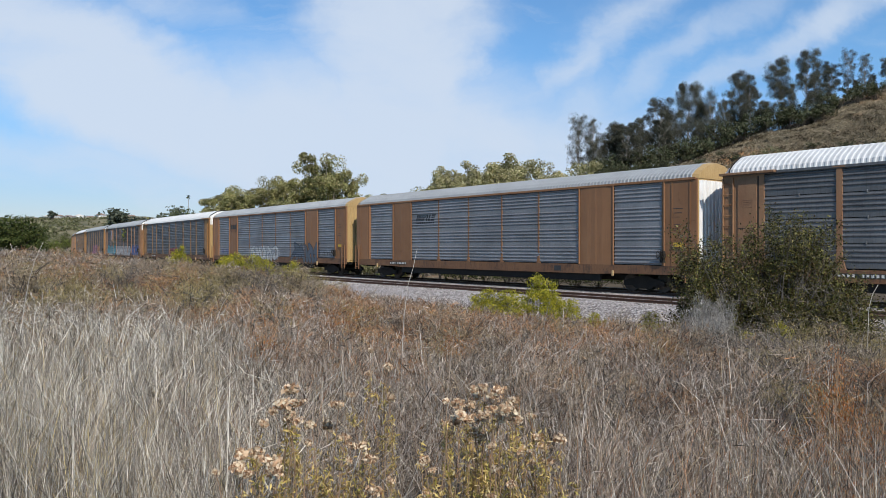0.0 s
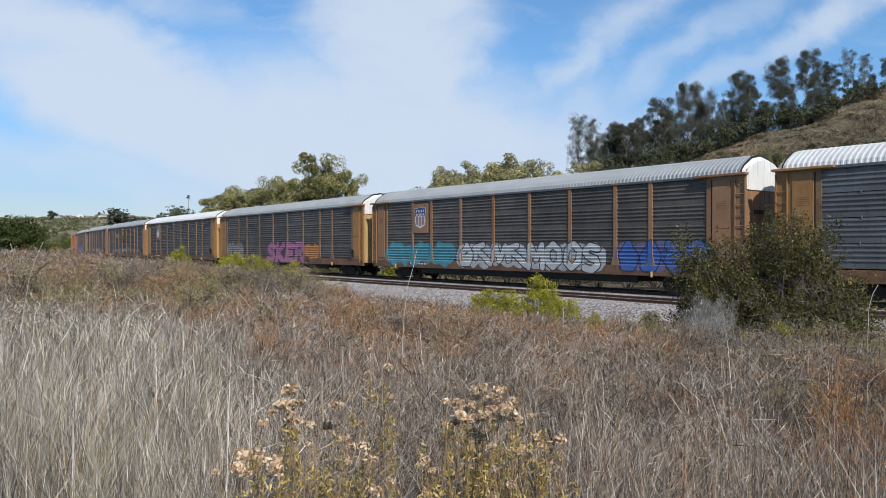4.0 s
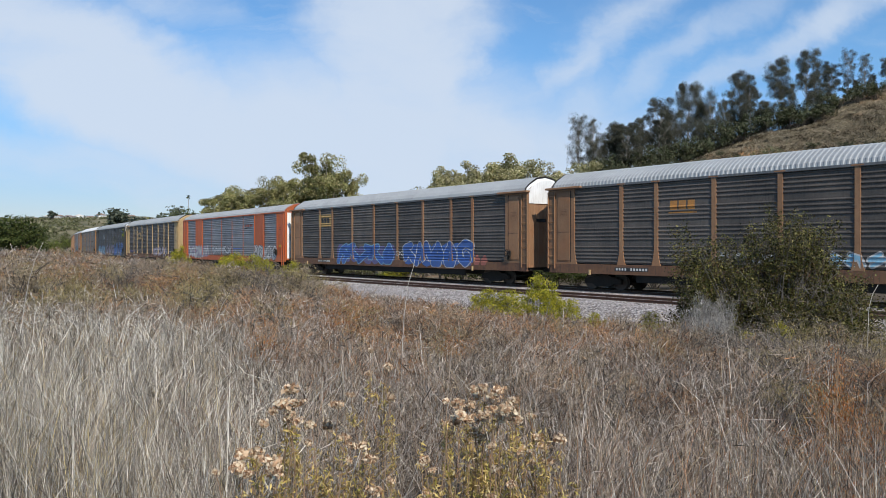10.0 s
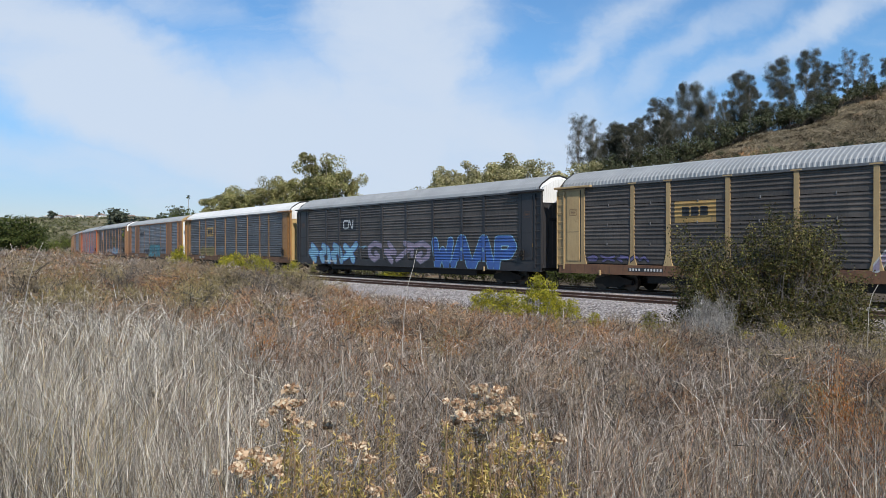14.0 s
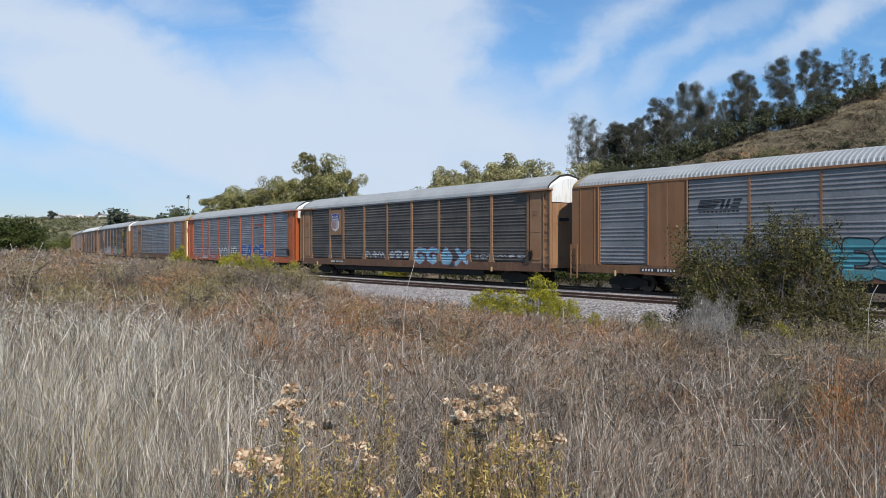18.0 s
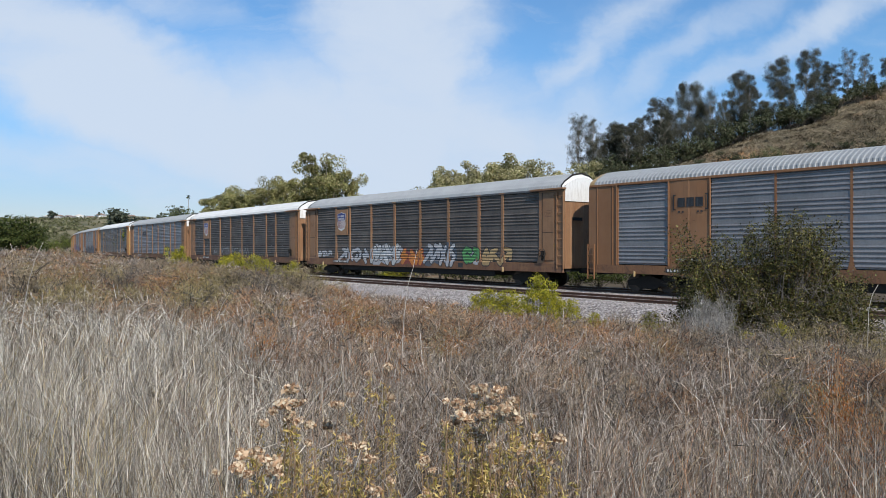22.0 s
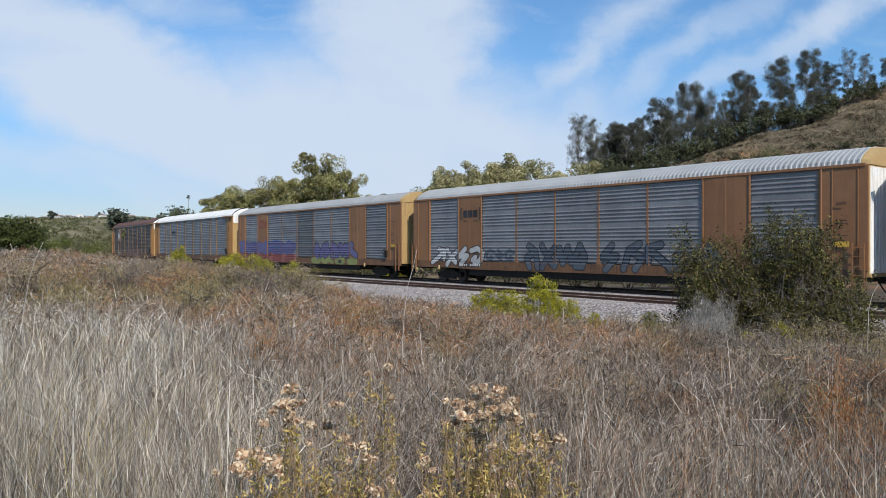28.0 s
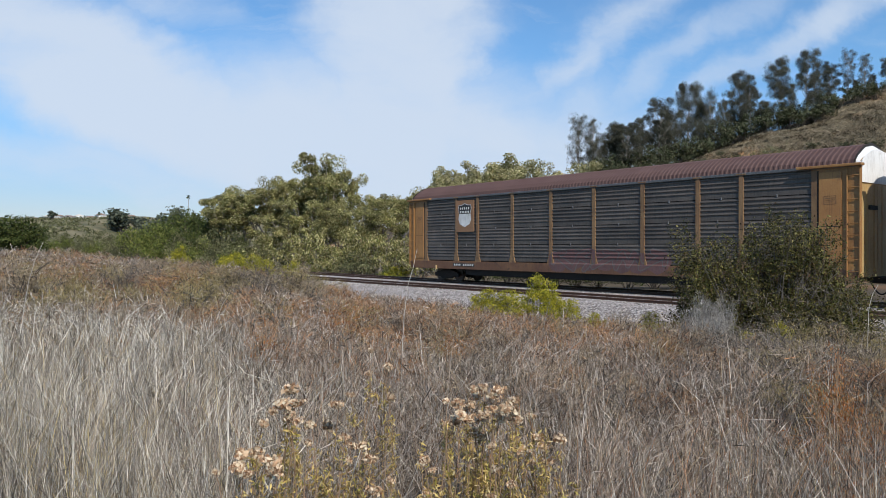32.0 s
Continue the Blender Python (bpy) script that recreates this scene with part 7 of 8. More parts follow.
def build_field():
    nrng = np.random.default_rng(77)
    # the tangle of short dead stems, sorted by patches into tones
    x, y, gap = spread_points(nrng, 380000, 2.9, 58, 0.86)
    keep = nrng.uniform(0, 1, len(x)) < 0.55 + 0.50 * rolling(x, y, 0.16, 26) * smooth(y, 16, 8) + 0.60 * rolling(x, y, 0.45, 28)
    x, y, gap = x[keep], y[keep], gap[keep]
    c = canopy(x, y, gap)
    k = len(x)
    left = pale_side(x, y)
    cum = tone_shares(x, y, 3.4)
    bushy = smooth(y, 6.5, 10.5) * (1 - 0.6 * left)
    pick = (nrng.uniform(0, 1, k)[:, None] > cum).sum(1)
    h = c * np.clip(1.02 - nrng.beta(1.0, 1.9, k) * 0.95, 0.04, 1.05)
    length = np.clip(y * 0.022 * (1 - 0.66 * bushy), 0.07, 0.26) * nrng.uniform(0.4, 1.9, k) * (1 + 1.3 * left)
    p = np.stack([x, y, ground_z(x, y) + h], 1)
    flat = np.clip(rolling(x, y, 1.9, 41), 0, 1) * (1 - left)
    heading = nrng.normal(size=(k, 3)) * (0.50 - 0.12 * left + 0.55 * bushy)[:, None]
    swing = 2.2 * rolling(x, y, 1.2, 42)
    heading[:, 0] += 0.45 * np.sin(swing) + 0.7 * flat
    heading[:, 1] += 0.20 * np.cos(swing)
    heading[:, 2] += (1.15 - 0.6 * flat) * (1 - 0.55 * bushy)
    width = np.maximum(0.0026, y * 0.00074) * nrng.uniform(0.4, 1.7, k) * (1 - 0.2 * left - 0.2 * bushy)
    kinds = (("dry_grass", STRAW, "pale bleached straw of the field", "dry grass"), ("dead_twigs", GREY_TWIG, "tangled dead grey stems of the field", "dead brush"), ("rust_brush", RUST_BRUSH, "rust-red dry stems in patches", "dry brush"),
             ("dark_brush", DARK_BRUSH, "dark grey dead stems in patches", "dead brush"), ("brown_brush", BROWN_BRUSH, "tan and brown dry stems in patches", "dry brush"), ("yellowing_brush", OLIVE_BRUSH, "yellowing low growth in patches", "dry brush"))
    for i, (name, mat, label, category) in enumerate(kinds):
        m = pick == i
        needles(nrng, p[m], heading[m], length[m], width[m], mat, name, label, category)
    # long stems standing and leaning in it
    x, y, gap = spread_points(nrng, 70000, 2.9, 58, 0.9)
    left = smooth(-x / y, -0.02, 0.40) * smooth(y, 16, 7)
    keep = nrng.uniform(0, 1, len(x)) < np.clip(0.24 + 0.6 * left + 0.3 * rolling(x, y, 2.6, 25) + 0.3 * rolling(x, y, 0.45, 28), 0.04, 1)
    x, y, gap, left = x[keep], y[keep], gap[keep], left[keep]
    length = canopy(x, y, gap) * nrng.uniform(0.6, 1.30, len(x)) * (1 - 0.55 * smooth(y, 7.5, 11) * (1 - 0.7 * left))
    width = np.maximum(0.0026, y * 0.00062) * nrng.uniform(0.6, 1.4, len(x))
    m = nrng.uniform(0, 1, len(x)) < 0.25 + 0.65 * left
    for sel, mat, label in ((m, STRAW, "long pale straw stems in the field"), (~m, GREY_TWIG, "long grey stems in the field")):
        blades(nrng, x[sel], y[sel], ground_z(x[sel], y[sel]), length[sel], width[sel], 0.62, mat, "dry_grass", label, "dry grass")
    # fine long stems that arch through the near growth
    x, y, gap = spread_points(nrng, 30000, 2.9, 15, 1.0)
    keep = nrng.uniform(0, 1, len(x)) < np.clip(0.42 + 0.5 * pale_side(x, y) + 0.55 * rolling(x, y, 0.9, 51) + 0.35 * rolling(x, y, 0.3, 52), 0.03, 1)
    x, y, gap = x[keep], y[keep], gap[keep]
    tone = nrng.uniform(0, 1, len(x)) - 0.45 * pale_side(x, y)
    gold = near_spots(x, y, ((20, 3.6, 0.3), (150, 3.5, 0.22), (215, 3.3, 0.2), (1330, 4.6, 0.4), (980, 3.6, 0.2))) > nrng.uniform(0.4, 1.6, len(x))
    for sel, mat, label in ((gold, GOLD_STRAW, "golden straw stems in the grass"), (~gold & (tone < 0.35), STRAW, "fine pale straw stems"), (~gold & (tone >= 0.35) & (tone < 0.8), GREY_TWIG, "fine grey stems"), (~gold & (tone >= 0.8), RUST_BRUSH, "fine rust-brown stems")):
        blades(nrng, x[sel], y[sel], ground_z(x[sel], y[sel]), canopy(x[sel], y[sel], gap[sel]) * nrng.uniform(0.75, 1.45, sel.sum()) * (1 - 0.55 * smooth(y[sel], 7, 10.5) * (1 - 0.7 * pale_side(x[sel], y[sel]))), np.maximum(0.0028, y[sel] * 0.00078) * nrng.uniform(0.5, 1.5, sel.sum()), 0.38, mat, "dry_grass", label + " in the field", "dry grass", 0.7)
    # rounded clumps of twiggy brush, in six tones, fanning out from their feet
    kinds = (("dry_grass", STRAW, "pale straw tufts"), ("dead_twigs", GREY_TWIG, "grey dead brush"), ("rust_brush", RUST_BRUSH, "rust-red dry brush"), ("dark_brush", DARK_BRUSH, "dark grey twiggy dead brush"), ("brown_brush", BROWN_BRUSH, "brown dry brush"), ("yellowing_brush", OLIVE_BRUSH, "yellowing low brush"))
    CX, CY, CGAP = spread_points(nrng, 2000, 5.0, 50, 0.85, 9.0)
    keep = (CX > -0.20 * CY + nrng.uniform(-0.5, 0.5, len(CX))) | (CY > 7.5)
    CX, CY, CGAP = CX[keep], CY[keep], CGAP[keep]
    chosen = (nrng.uniform(0, 1, len(CX))[:, None] > tone_shares(CX, CY, 3.2)).sum(1)
    for i, (name, mat, label) in enumerate(kinds):
        x, y, gap = CX[chosen == i], CY[chosen == i], CGAP[chosen == i]
        if not len(x):
            continue
        along = x * AWAY.x + y * AWAY.y
        low = 1 - 0.30 * smooth(gap, 14, 9.5) * smooth(along, 40, 15)
        R = nrng.uniform(0.28, 0.7, len(x)) * (0.7 + 0.02 * y)
        H = nrng.uniform(0.40, 0.85, len(x)) * low * (1 + 0.25 * smooth(along, 30, 60)) * (0.75 + 0.25 * smooth(y, 6, 11))
        n = np.where(y < 9, 260, 230).astype(int)
        X, Y, RR, HH = np.repeat(x, n), np.repeat(y, n), np.repeat(R, n), np.repeat(H, n)
        K = len(X)
        d = np.sqrt(nrng.uniform(0, 1, K)) * RR
        a = nrng.uniform(0, 6.283, K)
        out = np.stack([np.cos(a), np.sin(a), np.zeros(K)], 1)
        p = np.stack([X, Y, ground_z(X, Y)], 1) + out * d[:, None]
        p[:, 2] += HH * (1.04 - 0.55 * (d / RR) ** 2) * np.sqrt(nrng.uniform(0.06, 1.05, K))
        heading = out * (0.9 * d / RR)[:, None] + nrng.normal(size=(K, 3)) * 0.62 + (0, 0, 0.7)
        length = np.clip(Y * 0.016 * (1 - 0.3 * smooth(Y, 9, 18)), 0.08, 0.24) * nrng.uniform(0.4, 1.5, K)
        needles(nrng, p, heading, length, np.maximum(0.0022, Y * 0.00062) * nrng.uniform(0.5, 1.5, K), mat, name, label + " clumps in the field", "dry brush")
    # the field goes on beside and behind the camera
    r, a = 34 * nrng.uniform(0.04, 1, 60000) ** 0.7, nrng.uniform(0, 6.283, 60000)
    x, y = r * np.sin(a), r * np.cos(a)
    gap = track_gap(np.stack([x, y], 1))
    ok = (gap > 9.5) & ((y < 2.6) | (np.abs(x) > 0.68 * y)) & (r > 1.3)
    x, y = x[ok], y[ok]
    blades(nrng, x, y, ground_z(x, y), nrng.uniform(0.3, 0.75, len(x)), nrng.uniform(0.006, 0.014, len(x)), 0.6, STRAW, "dry_grass", "pale grey straw-dry grass round the standpoint", "dry grass")
    # a few long bleached stalks
    x, y, gap = spread_points(nrng, 420, 3.0, 30, 0.9)
    blades(nrng, x, y, ground_z(x, y), nrng.uniform(0.7, 1.1, len(x)), np.maximum(0.004, y * 0.0010), 0.75, leafy("bleached_stalks", [(0.50, 0.46, 0.40), (0.68, 0.63, 0.56)], 0.6), "bleached_stalks", "long bleached stalks standing out of the grass", "dry stalks")


build_field()


def build_near_shrubs():
    rng = random.Random(44)
    gold = bush_kind("goldenbush", 91, GOLD_LEAF, TWIG, 1.0, 0.75, 38, 0.09, 0.15, "yellow-green goldenbush at the edge of the ballast", stems=18, aspect=0.22)
    for px, depth, ytop, ybase, wide in ((868, 27.5, 516, 560, 1.1), (905, 27.0, 517, 560, 1.0), (950, 27.5, 492, 560, 0.75), (972, 26.5, 520, 565, 0.8), (1010, 26, 533, 575, 0.7), (1050, 23.5, 556, 590, 0.7), (1150, 20.5, 556, 600, 0.6), (1130, 21, 575, 605, 0.6),
                                         (398, 52, 455, 480, 0.9), (420, 51, 451, 480, 1.0), (446, 51, 455, 480, 1.0), (470, 50, 462, 482, 0.8), (520, 49, 466, 482, 0.7), (322, 50, 438, 470, 0.5), (312, 50, 446, 470, 0.7), (590, 38, 512, 525, 0.6),
                                         (1320, 16.5, 590, 630, 0.5), (1380, 17, 575, 625, 0.5), (1520, 17, 615, 650, 0.5), (700, 66, 473, 490, 1.5)):
        x = (px - 784) / 1312.0 * depth
        zt = EYE_Z - (ytop - 438) / 1312.0 * depth
        plant(gold, x, depth, ground_at(x, depth), max(0.35, zt - ground_at(x, depth)), rng.uniform(0, 360), wide)
    drop_kind(gold)
    sage = bush_kind("sagebrush", 92, SAGE_LEAF, TWIG, 1.0, 0.75, 60, 0.13, 0.2, "pale grey twiggy sagebrush", stems=26, aspect=0.05, droop=-1.6, low=0.3)
    for px, depth, ytop, wide in ((1252, 16.8, 518, 0.42), (1272, 16.5, 535, 0.42), (1215, 17.5, 548, 0.3), (1255, 15.5, 556, 0.45)):
        x = (px - 784) / 1312.0 * depth
        z = ground_at(x, depth)
        plant(sage, x, depth, z, EYE_Z - (ytop - 438) / 1312.0 * depth - z, rng.uniform(0, 360), wide)
    drop_kind(sage)
    # twiggy mounds at the far edge of the field
    mounds = [bush_kind("brush_mound", 95 + i, mat, SHRUB_WOOD, 1.0, 0.8, 52, 0.075, 0.17, label, "dry brush", stems=24, aspect=0.075, droop=-0.8, low=0.5) for i, (mat, label) in enumerate(
        ((BROWN_BRUSH, "brown twiggy brush mound in the dry field"), (OLIVE_BRUSH, "olive-brown brush mound in the dry field"), (RUST_BRUSH, "rust-brown brush mound in the dry field"), (DARK_BRUSH, "dark grey leafless brush mound in the dry field")))]
    for i, (px, depth, ytop, wide) in enumerate(((30, 19, 460, 1.0), (75, 20, 458, 0.8), (125, 21, 464, 1.0), (175, 20, 464, 1.0), (225, 20, 458, 0.8), (265, 22, 460, 1.0), (310, 23, 461, 0.8), (345, 25, 455, 0.7), (372, 24, 462, 1.1), (410, 24, 468, 1.1), (440, 25, 467, 1.0), (470, 25, 466, 1.1), (500, 25, 470, 1.1),
                                                 (530, 25, 472, 1.0), (560, 25, 482, 1.0), (290, 18, 470, 1.2), (360, 18, 480, 1.2), (450, 18, 488, 1.2), (540, 19, 498, 1.1), (330, 14, 486, 1.0), (590, 24, 498, 0.9), (1100, 16, 555, 1.0), (1150, 15.5, 562, 1.0), (1330, 13.5, 580, 1.1), (1390, 13, 572, 1.1), (1450, 13, 568, 1.2), (1505, 12.5, 578, 1.1), (1555, 12, 592, 1.1), (1300, 11, 605, 1.0), (1420, 10, 612, 1.1), (1520, 9.5, 625, 1.0), (1370, 9, 640, 0.9))):
        x = (px - 784) / 1312.0 * depth
        z = ground_at(x, depth)
        plant(mounds[(0, 1, 2, 1, 3, 0, 1, 2, 0, 1, 3, 3, 1)[i % 13]], x, depth, z, max(0.4, EYE_Z - (ytop - 438) / 1312.0 * depth - z), rng.uniform(0, 360), wide)
    # lower mounds scattered through the field
    for i in range(120):
        depth = rng.uniform(6.0, 17.5)
        px = rng.uniform(-20, 1590) if depth > 9.5 else rng.uniform(760, 1590)
        x = (px - 784) / 1312.0 * depth
        if track_gap(np.array([[x, depth]]))[0] < 10.5:
            continue
        kind = rng.choice((0, 0, 1, 2, 2, 3, 3)) if px > 500 else rng.choice((0, 0, 1, 1, 2, 3))
        plant(mounds[kind], x, depth, ground_at(x, depth) - 0.03, rng.uniform(0.52, 0.82) * (0.8 + 0.015 * depth), rng.uniform(0, 360), rng.uniform(0.7, 1.15))
    for m in mounds:
        drop_kind(m)
    # rust-leaved herbs that stand above the grass
    herb = bush_kind("rusty_herb", 93, leafy("rust_orange_leaves", [(0.14, 0.055, 0.026), (0.36, 0.135, 0.045), (0.50, 0.21, 0.07), (0.26, 0.17, 0.06)], 2.0), HERB_STEM, 1.0, 0.42, 30, 0.028, 0.13, "rust-orange dried herb standing in the grass", "dried herb", stems=16, aspect=0.4, low=0.3)
    for px, depth, ytop, wide in ((1478, 5.4, 600, 0.45), (1440, 5.0, 715, 0.7), (1555, 4.8, 690, 0.5), (1505, 4.6, 735, 0.6), (1550, 4.1, 785, 0.8), (1425, 4.2, 815, 0.6), (1490, 3.7, 845, 0.8), (1380, 6.4, 690, 0.5), (600, 12, 520, 1.2), (800, 9.5, 570, 1.1), (1060, 8.5, 600, 1.2), (1000, 10, 575, 1.2), 
                                  (1300, 10.5, 610, 1.3), (700, 7.5, 600, 1.1), (460, 8, 560, 1.1), (1180, 7, 650, 1.1)):
        x = (px - 784) / 1312.0 * depth
        z = ground_at(x, depth)
        plant(herb, x, depth, z, max(0.35, EYE_Z - (ytop - 438) / 1312.0 * depth - z), rng.uniform(0, 360), wide)
    drop_kind(herb)


build_near_shrubs()


def build_big_shrub():
    """The wide leathery-leaved shrub by the line: sprays of stems with leaves along them."""
    rng, nrng = random.Random(66), np.random.default_rng(66)
    depth = 19.0
    cx = (1355 - 784) / 1312.0 * depth
    cz = ground_at(cx, depth)
    v, q, pts = [], [], []
    tips = []
    for px, py, n in ((1215, 400, 5), (1245, 420, 5), (1285, 410, 5), (1330, 398, 6), (1385, 380, 8), (1420, 385, 8), (1445, 395, 7), (1405, 420, 6), (1350, 440, 6), (1300, 450, 6), (1240, 465, 6), (1210, 480, 5), (1460, 430, 6), (1480, 470, 6), (1505, 500, 6),
                      (1440, 470, 6), (1390, 470, 6), (1330, 490, 6), (1270, 500, 6), (1225, 520, 5), (1500, 540, 5), (1460, 530, 6), (1410, 530, 6), (1350, 540, 6), (1300, 545, 6), (1510, 575, 4), (1450, 580, 5), (1390, 585, 5), (1330, 580, 4), (1480, 600, 3), (1525, 560, 4), (1240, 560, 3), (1520, 600, 3), (1280, 590, 3), (1230, 440, 4)):
        for j in range(n):
            dep = depth + rng.uniform(-1.5, 1.5)
            x = (px + rng.uniform(-22, 22) - 784) / 1312.0 * dep
            z = EYE_Z - (py + rng.uniform(-8, 30) - 438) / 1312.0 * dep
            tips.append(Vector((x - cx, dep - depth, z - cz)))
    for t in tips:
        base = Vector((rng.uniform(-0.5, 0.5) + t.x * 0.30, rng.uniform(-0.4, 0.4) + t.y * 0.4, -0.1))
        mid = base.lerp(t, 0.6) + Vector((t.x * 0.10 + rng.uniform(-0.25, 0.25), rng.uniform(-0.25, 0.25), rng.uniform(0.0, 0.30)))
        if rng.random() < 0.25:
            limb(v, q, base, mid, 0.018, 0.012, 5)
        limb(v, q, base.lerp(mid, 0.7), mid, 0.011, 0.010, 4)
        limb(v, q, mid, t, 0.010, 0.004, 4)
        pieces = [(mid, t)]
        for j in range(5):
            s = mid.lerp(t, rng.uniform(0.05, 0.95))
            e = s + Vector((rng.uniform(-1, 1) + 0.25 * t.x, rng.uniform(-1, 1), rng.uniform(-0.5, 0.8))) * 0.36
            limb(v, q, s, e, 0.006, 0.003, 4)
            pieces.append((s, e))
        for a, b in pieces:
            k = rng.choice((18, 45, 70, 90))
            f = nrng.uniform(0.1, 1.08, k)
            p = np.array(a)[None] * (1 - f[:, None]) + np.array(b)[None] * f[:, None]
            pts.append(p + nrng.normal(size=(k, 3)) * 0.085)
    # leafless grey twigs that stand out on the side away from the sun's path
    bare, bq = [], []
    for i in range(130):
        a = Vector((rng.uniform(-2.2, 1.6), rng.uniform(-1.7, -0.7), 0.0))
        a.z = rng.uniform(0.3, 2.0 - 0.15 * a.x * a.x)
        b = a + Vector((rng.uniform(-0.5, 0.3), rng.uniform(-0.3, 0.1), rng.uniform(-0.1, 0.55)))
        limb(bare, bq, a, b, 0.007, 0.003, 4)
        for j in range(3):
            c = a.lerp(b, rng.uniform(0.2, 0.9))
            limb(bare, bq, c, c + Vector((rng.uniform(-0.3, 0.3), rng.uniform(-0.1, 0.1), rng.uniform(0.0, 0.35))), 0.004, 0.0015, 4)
    thing = tagged(empty("lemonade_berry_shrub"), "wide dark olive-green shrub with leathery leaves and grey twigs", "shrub")
    thing.matrix_basis = pose(cx, depth, cz)
    put("branching_stem", mesh_from_np("branching_stem", v, q, SHRUB_WOOD), thing)
    tagged(put("bare_twigs", mesh_from_np("bare_twigs", bare, bq, BARE_TWIG), thing), "leafless grey twigs", kind="stuff")
    # the dense inside, in lobes
    for i in range(150):
        c = Vector((rng.uniform(-2.45, 2.45), rng.gauss(-0.25, 0.75), 0.0))
        c.z = rng.uniform(0.05, max(0.5, 2.05 - 0.17 * (c.x - 0.3) ** 2))
        r = rng.uniform(0.16, 0.38)
        d = nrng.normal(size=(260, 3))
        d /= np.linalg.norm(d, axis=1)[:, None]
        pts.append(np.array(c) + d * (r * nrng.uniform(0.4, 1.15, 260))[:, None])
    p = np.concatenate(pts)
    lv, lq = leaf_cards(p[p[:, 2] > 0.03], 0.058, nrng, 0.2, 0.55)
    put("foliage", mesh_from_np("foliage", lv, lq, SHRUB_LEAF), thing)


build_big_shrub()

def flower_plant(rng, nrng, heads, px0, depth):
    """A buckwheat plant: forked stems, tufts of small leaves, round dry heads."""
    cx = (px0 - 784) / 1312.0 * depth
    cz = ground_at(cx, depth)
    plant_ob = tagged(empty("buckwheat_plant"), "dry buckwheat plant with rusty cream flower heads", "wildflower", "buckwheat plants in the foreground")
    plant_ob.matrix_basis = pose(cx, depth, cz)
    v, q, leaves = [], [], []

    def stem(tip, tufts, top):
        base = Vector((rng.uniform(-0.10, 0.10) + tip.x * 0.45, rng.uniform(-0.08, 0.08), 0.0))
        lower = base.lerp(tip, 0.55) + Vector((rng.uniform(-0.06, 0.06), rng.uniform(-0.05, 0.05), 0.0))
        upper = lower.lerp(tip, 0.55) + Vector((rng.uniform(-0.03, 0.03), rng.uniform(-0.02, 0.02), 0.01))
        for a, b, r in ((base, lower, 0.0036), (lower, upper, 0.0028), (upper, tip, 0.0020)):
            limb(v, q, a, b, r, r * 0.75, 5)
        for i in range(tufts):
            f = rng.uniform(0.30, top)
            at = lower.lerp(upper, (f - 0.3) / 0.4) if f < 0.7 else upper.lerp(tip, (f - 0.7) / 0.3)
            k = rng.randint(9, 18)
            leaves.append(np.array(at)[None] + nrng.normal(size=(k, 3)) * (0.013, 0.013, 0.018))

    for px, py, size in heads:
        dep = depth + rng.uniform(-0.18, 0.18)
        tip = Vector(((px - 784) / 1312.0 * dep - cx, dep - depth, EYE_Z - (py - 438) / 1312.0 * dep - cz))
        stem(tip, rng.randint(3, 7), 0.90)
        for j in range(1):
            stem(tip + Vector((rng.uniform(-0.16, 0.16), rng.uniform(0, 0.15), -rng.uniform(0.10, 0.26))), rng.randint(5, 9), 1.0)
        n = 130
        p = nrng.normal(size=(n, 3))
        p /= np.linalg.norm(p, axis=1)[:, None]
        size *= 1.5
        lobes = nrng.normal(size=(5, 3)) * (0.36, 0.30, 0.18) * size
        p = p * nrng.uniform(0.35, 0.62, n)[:, None] * size + lobes[nrng.integers(0, 5, n)]
        p[:, 2] *= 0.85
        hv, hq = leaf_cards(p, size * 0.46, nrng, 0, 0.85, p / size)
        put("flower_head", mesh_from_np("flower_head", hv, hq, HEAD), plant_ob, None, tuple(tip))
    put("branching_stem", mesh_from_np("branching_stem", v, q, HERB_STEM), plant_ob)
    lv, lq = leaf_cards(np.concatenate(leaves), 0.025, nrng, -0.9, 0.26)
    put("foliage", mesh_from_np("foliage", lv, lq, HERB), plant_ob)


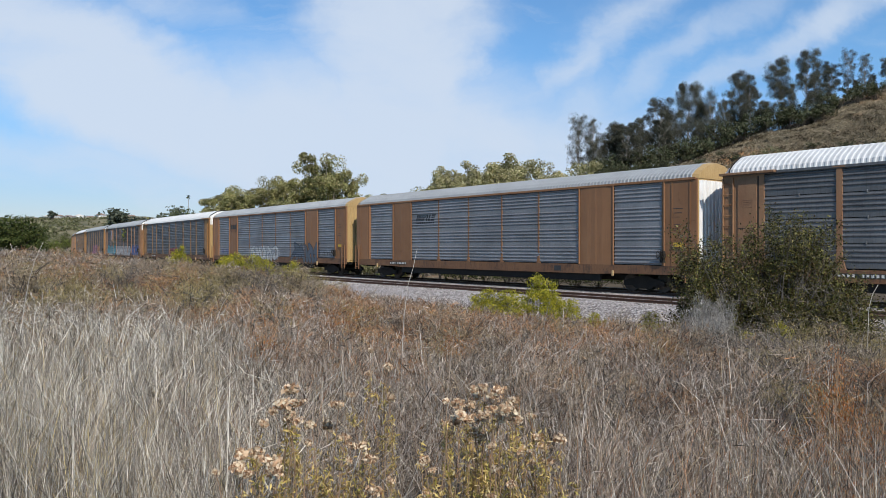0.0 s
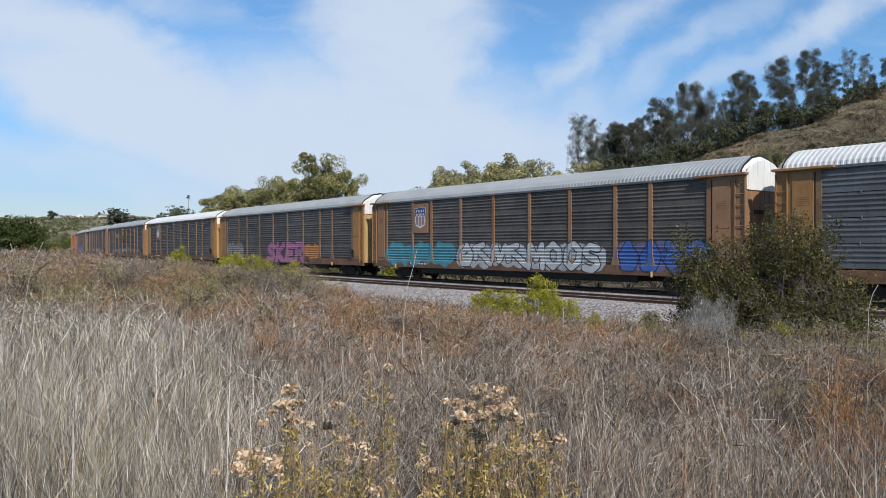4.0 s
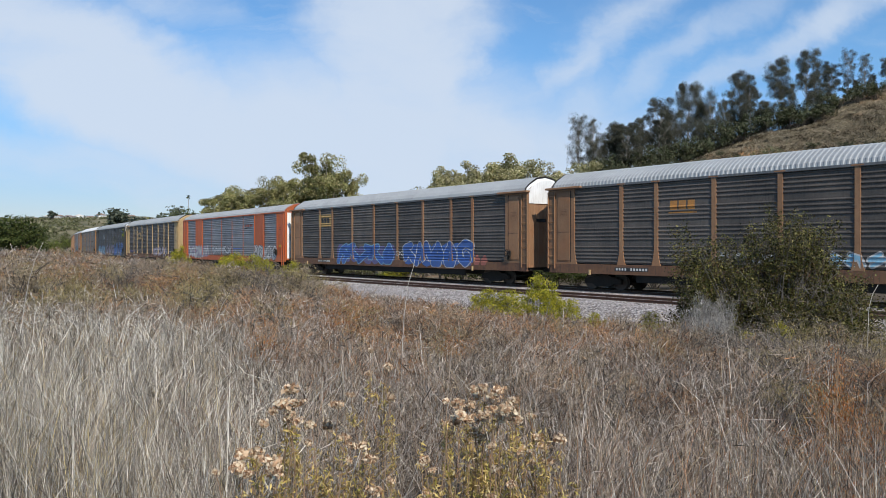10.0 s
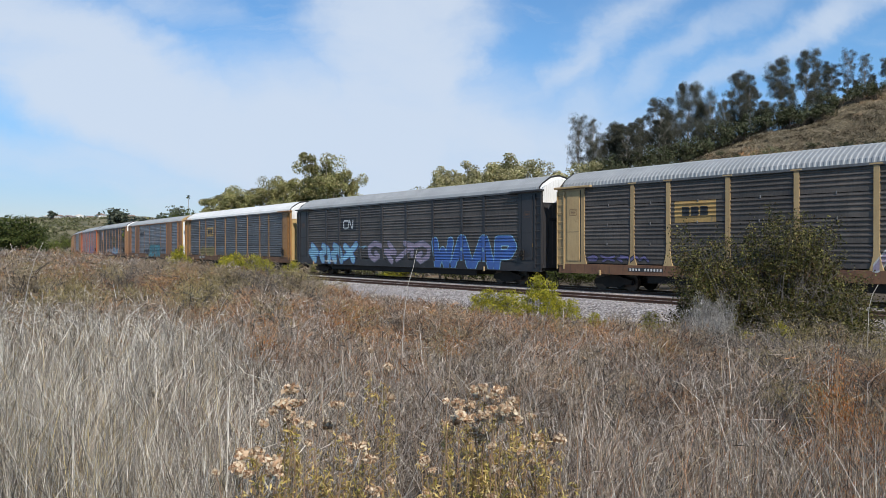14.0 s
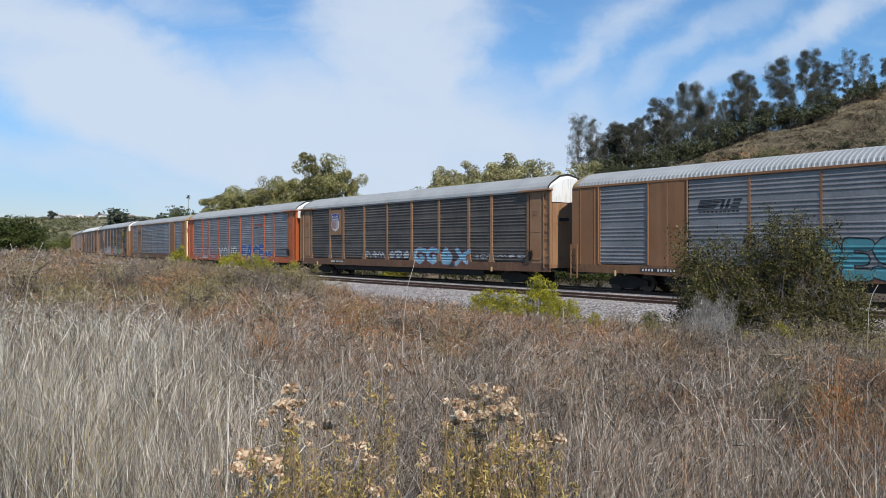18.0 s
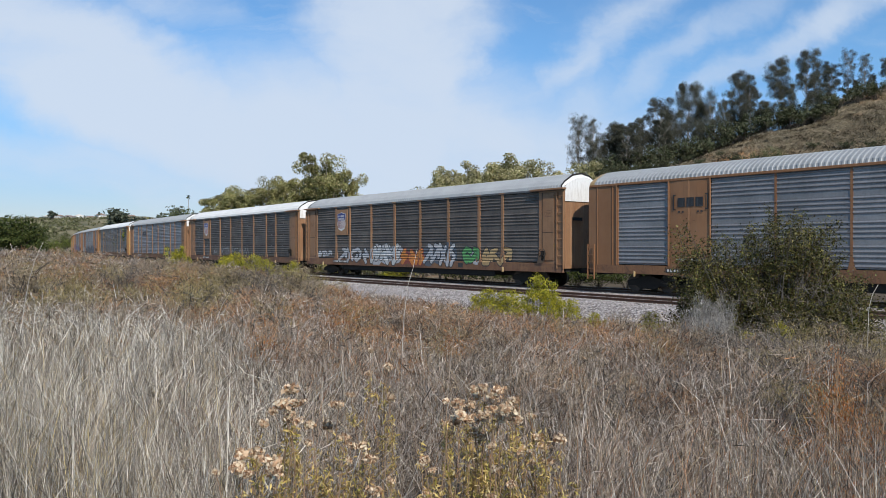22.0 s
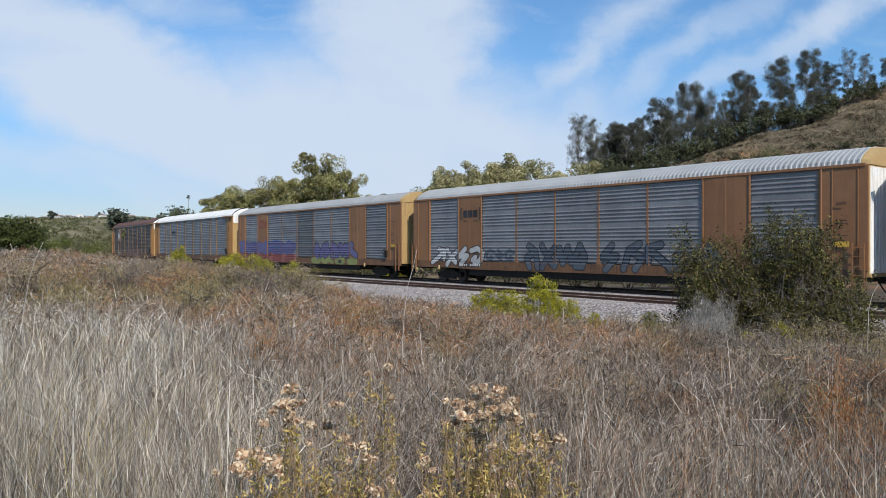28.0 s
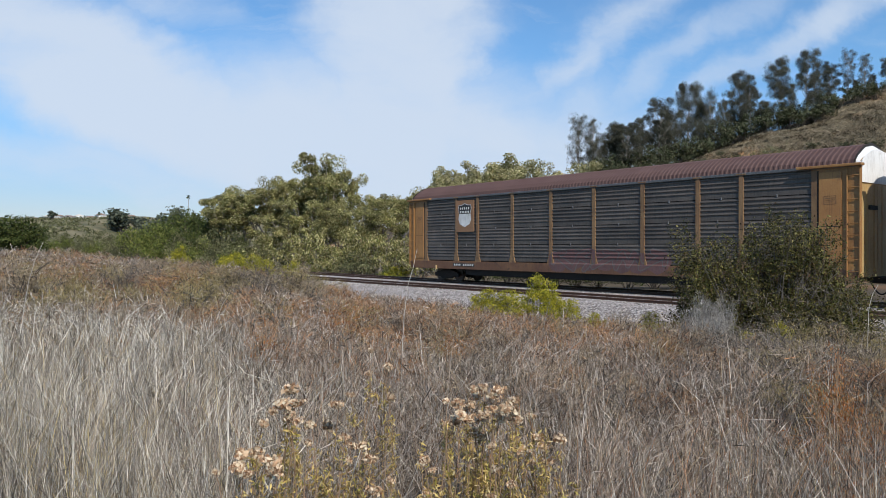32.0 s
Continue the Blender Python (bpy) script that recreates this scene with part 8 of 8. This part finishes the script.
def build_flowers():
    rng, nrng = random.Random(8), np.random.default_rng(8)
    d = 2.95
    flower_plant(rng, nrng, [(512, 690, 0.024), (500, 715, 0.026), (522, 712, 0.02), (466, 749, 0.017), (484, 727, 0.018), (524, 745, 0.018), (508, 735, 0.022)], 505, d)
    flower_plant(rng, nrng, [(430, 805, 0.022), (455, 801, 0.024), (423, 828, 0.024), (470, 815, 0.018), (488, 820, 0.022), (492, 838, 0.022), (382, 836, 0.012), (440, 838, 0.016)], 455, d - 0.3)
    flower_plant(rng, nrng, [(552, 752, 0.018), (578, 757, 0.024), (600, 715, 0.018), (622, 790, 0.016), (640, 792, 0.016), (652, 812, 0.022), (610, 775, 0.014), (617, 815, 0.014), (660, 868, 0.020), (545, 785, 0.015)], 585, d - 0.1)
    flower_plant(rng, nrng, [(684, 650, 0.020), (654, 622, 0.012), (692, 703, 0.018), (620, 698, 0.013), (655, 662, 0.013)], 665, d + 0.5)
    heads = [(840, 690, .02), (858, 688, .02), (882, 692, .022), (905, 710, .02), (870, 705, .02), (845, 700, .018), (812, 715, .02), (815, 735, .022), (808, 745, .02), (826, 742, .02), (840, 740, .022), (855, 738, .02), (820, 725, .02), (893, 722, .02), (908, 728, .02), (912, 740, .02),
             (850, 772, .016), (838, 765, .014), (790, 710, .014), (788, 750, .014), (870, 790, .015), (886, 740, .018), (872, 728, .018), (836, 715, .018)]
    flower_plant(rng, nrng, heads[:12], 845, d + 0.1)
    flower_plant(rng, nrng, heads[12:], 865, d - 0.05)
    flower_plant(rng, nrng, [(942, 737, .014), (956, 775, .018), (992, 777, .020), (963, 790, .018), (916, 793, .022), (938, 815, .016), (972, 818, .022), (940, 800, .014)], 950, d + 0.05)
    flower_plant(rng, nrng, [(750, 818, .016), (766, 832, .012), (905, 858, .014), (756, 875, .018), (690, 850, .012), (870, 880, .016), (880, 830, .014)], 820, d - 0.35)


build_flowers()


def build_stalks():
    """Single tall stalks that stand out against the track."""
    tone = surface("bleached_stalk", (0.50, 0.46, 0.40), (0.38, 0.34, 0.29), 6, 60, 0.85)
    for line, depth in (((( 737, 446), (731, 475), (722, 505), (715, 560), (712, 620)), 7.0), (((1553, 507), (1545, 520), (1538, 545), (1536, 600), (1534, 650)), 12.0), (((1032, 590), (1015, 620), (995, 655)), 8.0),
                        (((75, 432), (62, 460), (50, 500), (40, 560)), 9.0), (((1568, 655), (1548, 668), (1536, 680)), 6.0)):
        pts = [Vector(((px - 784) / 1312.0 * depth, depth, EYE_Z - (py - 438) / 1312.0 * depth)) for px, py in line]
        foot = pts[-1]
        g = ground_at(foot.x, depth) - 0.05
        pts.append(Vector((foot.x - 0.02, depth, min(g, foot.z - 0.02))))
        v, q = [], []
        r = 0.0003 * depth
        for i, (a, b) in enumerate(zip(pts, pts[1:])):
            limb(v, q, b, a, r * (1 + 0.15 * i) * 1.1, r * (1 + 0.15 * i), 5)
        limb(v, q, pts[0], pts[0] + Vector((0.01, 0, 0.03)), r * 1.8, r * 0.6, 5)
        tagged(new("dry_stalk", mesh_from_np("dry_stalk", v, q, tone)), "single bleached dry stalk standing above the grass", "dry stalk", "tall stalks in the field")


build_stalks()

# ---------------------------------------------------------------- movement
FRONT_S, SPEED, SLOWING, COUPLED = 17.78, 21.97, 0.00944, 28.6
# the cars differ a little in length: how far each stands from an even spacing
SLACK = (0.15, 0.10, 0.16, -0.16, -0.14, -0.22, -0.22, -0.14, -0.04, 0.20, 0.16, 0.50, 0.36, 0.30, 0.46, 0.60, 0.12, -0.06, 0.26, 0.28, 0.32, 0.42, 0.42, 0.40, 0.58, 0.52)


def car_pose(k, t):
    """Where car k stands at t seconds: on the track between its two trucks."""
    s = FRONT_S + COUPLED * (k - 1) - SPEED * t + SLOWING * t * t + HALF + SLACK[k]
    a, b = on_track(s - 10.55), on_track(s + 10.55)
    mid, d = (a + b) / 2, a - b
    return pose(mid.x, mid.y, 0.0, 0, 0, math.degrees(math.atan2(d.y, d.x)))


def motions():
    for k, car in enumerate(TRAIN):
        walk(car, [(t, car_pose(k, t)) for t in [0.5 * i for i in range(65)]])


motions()
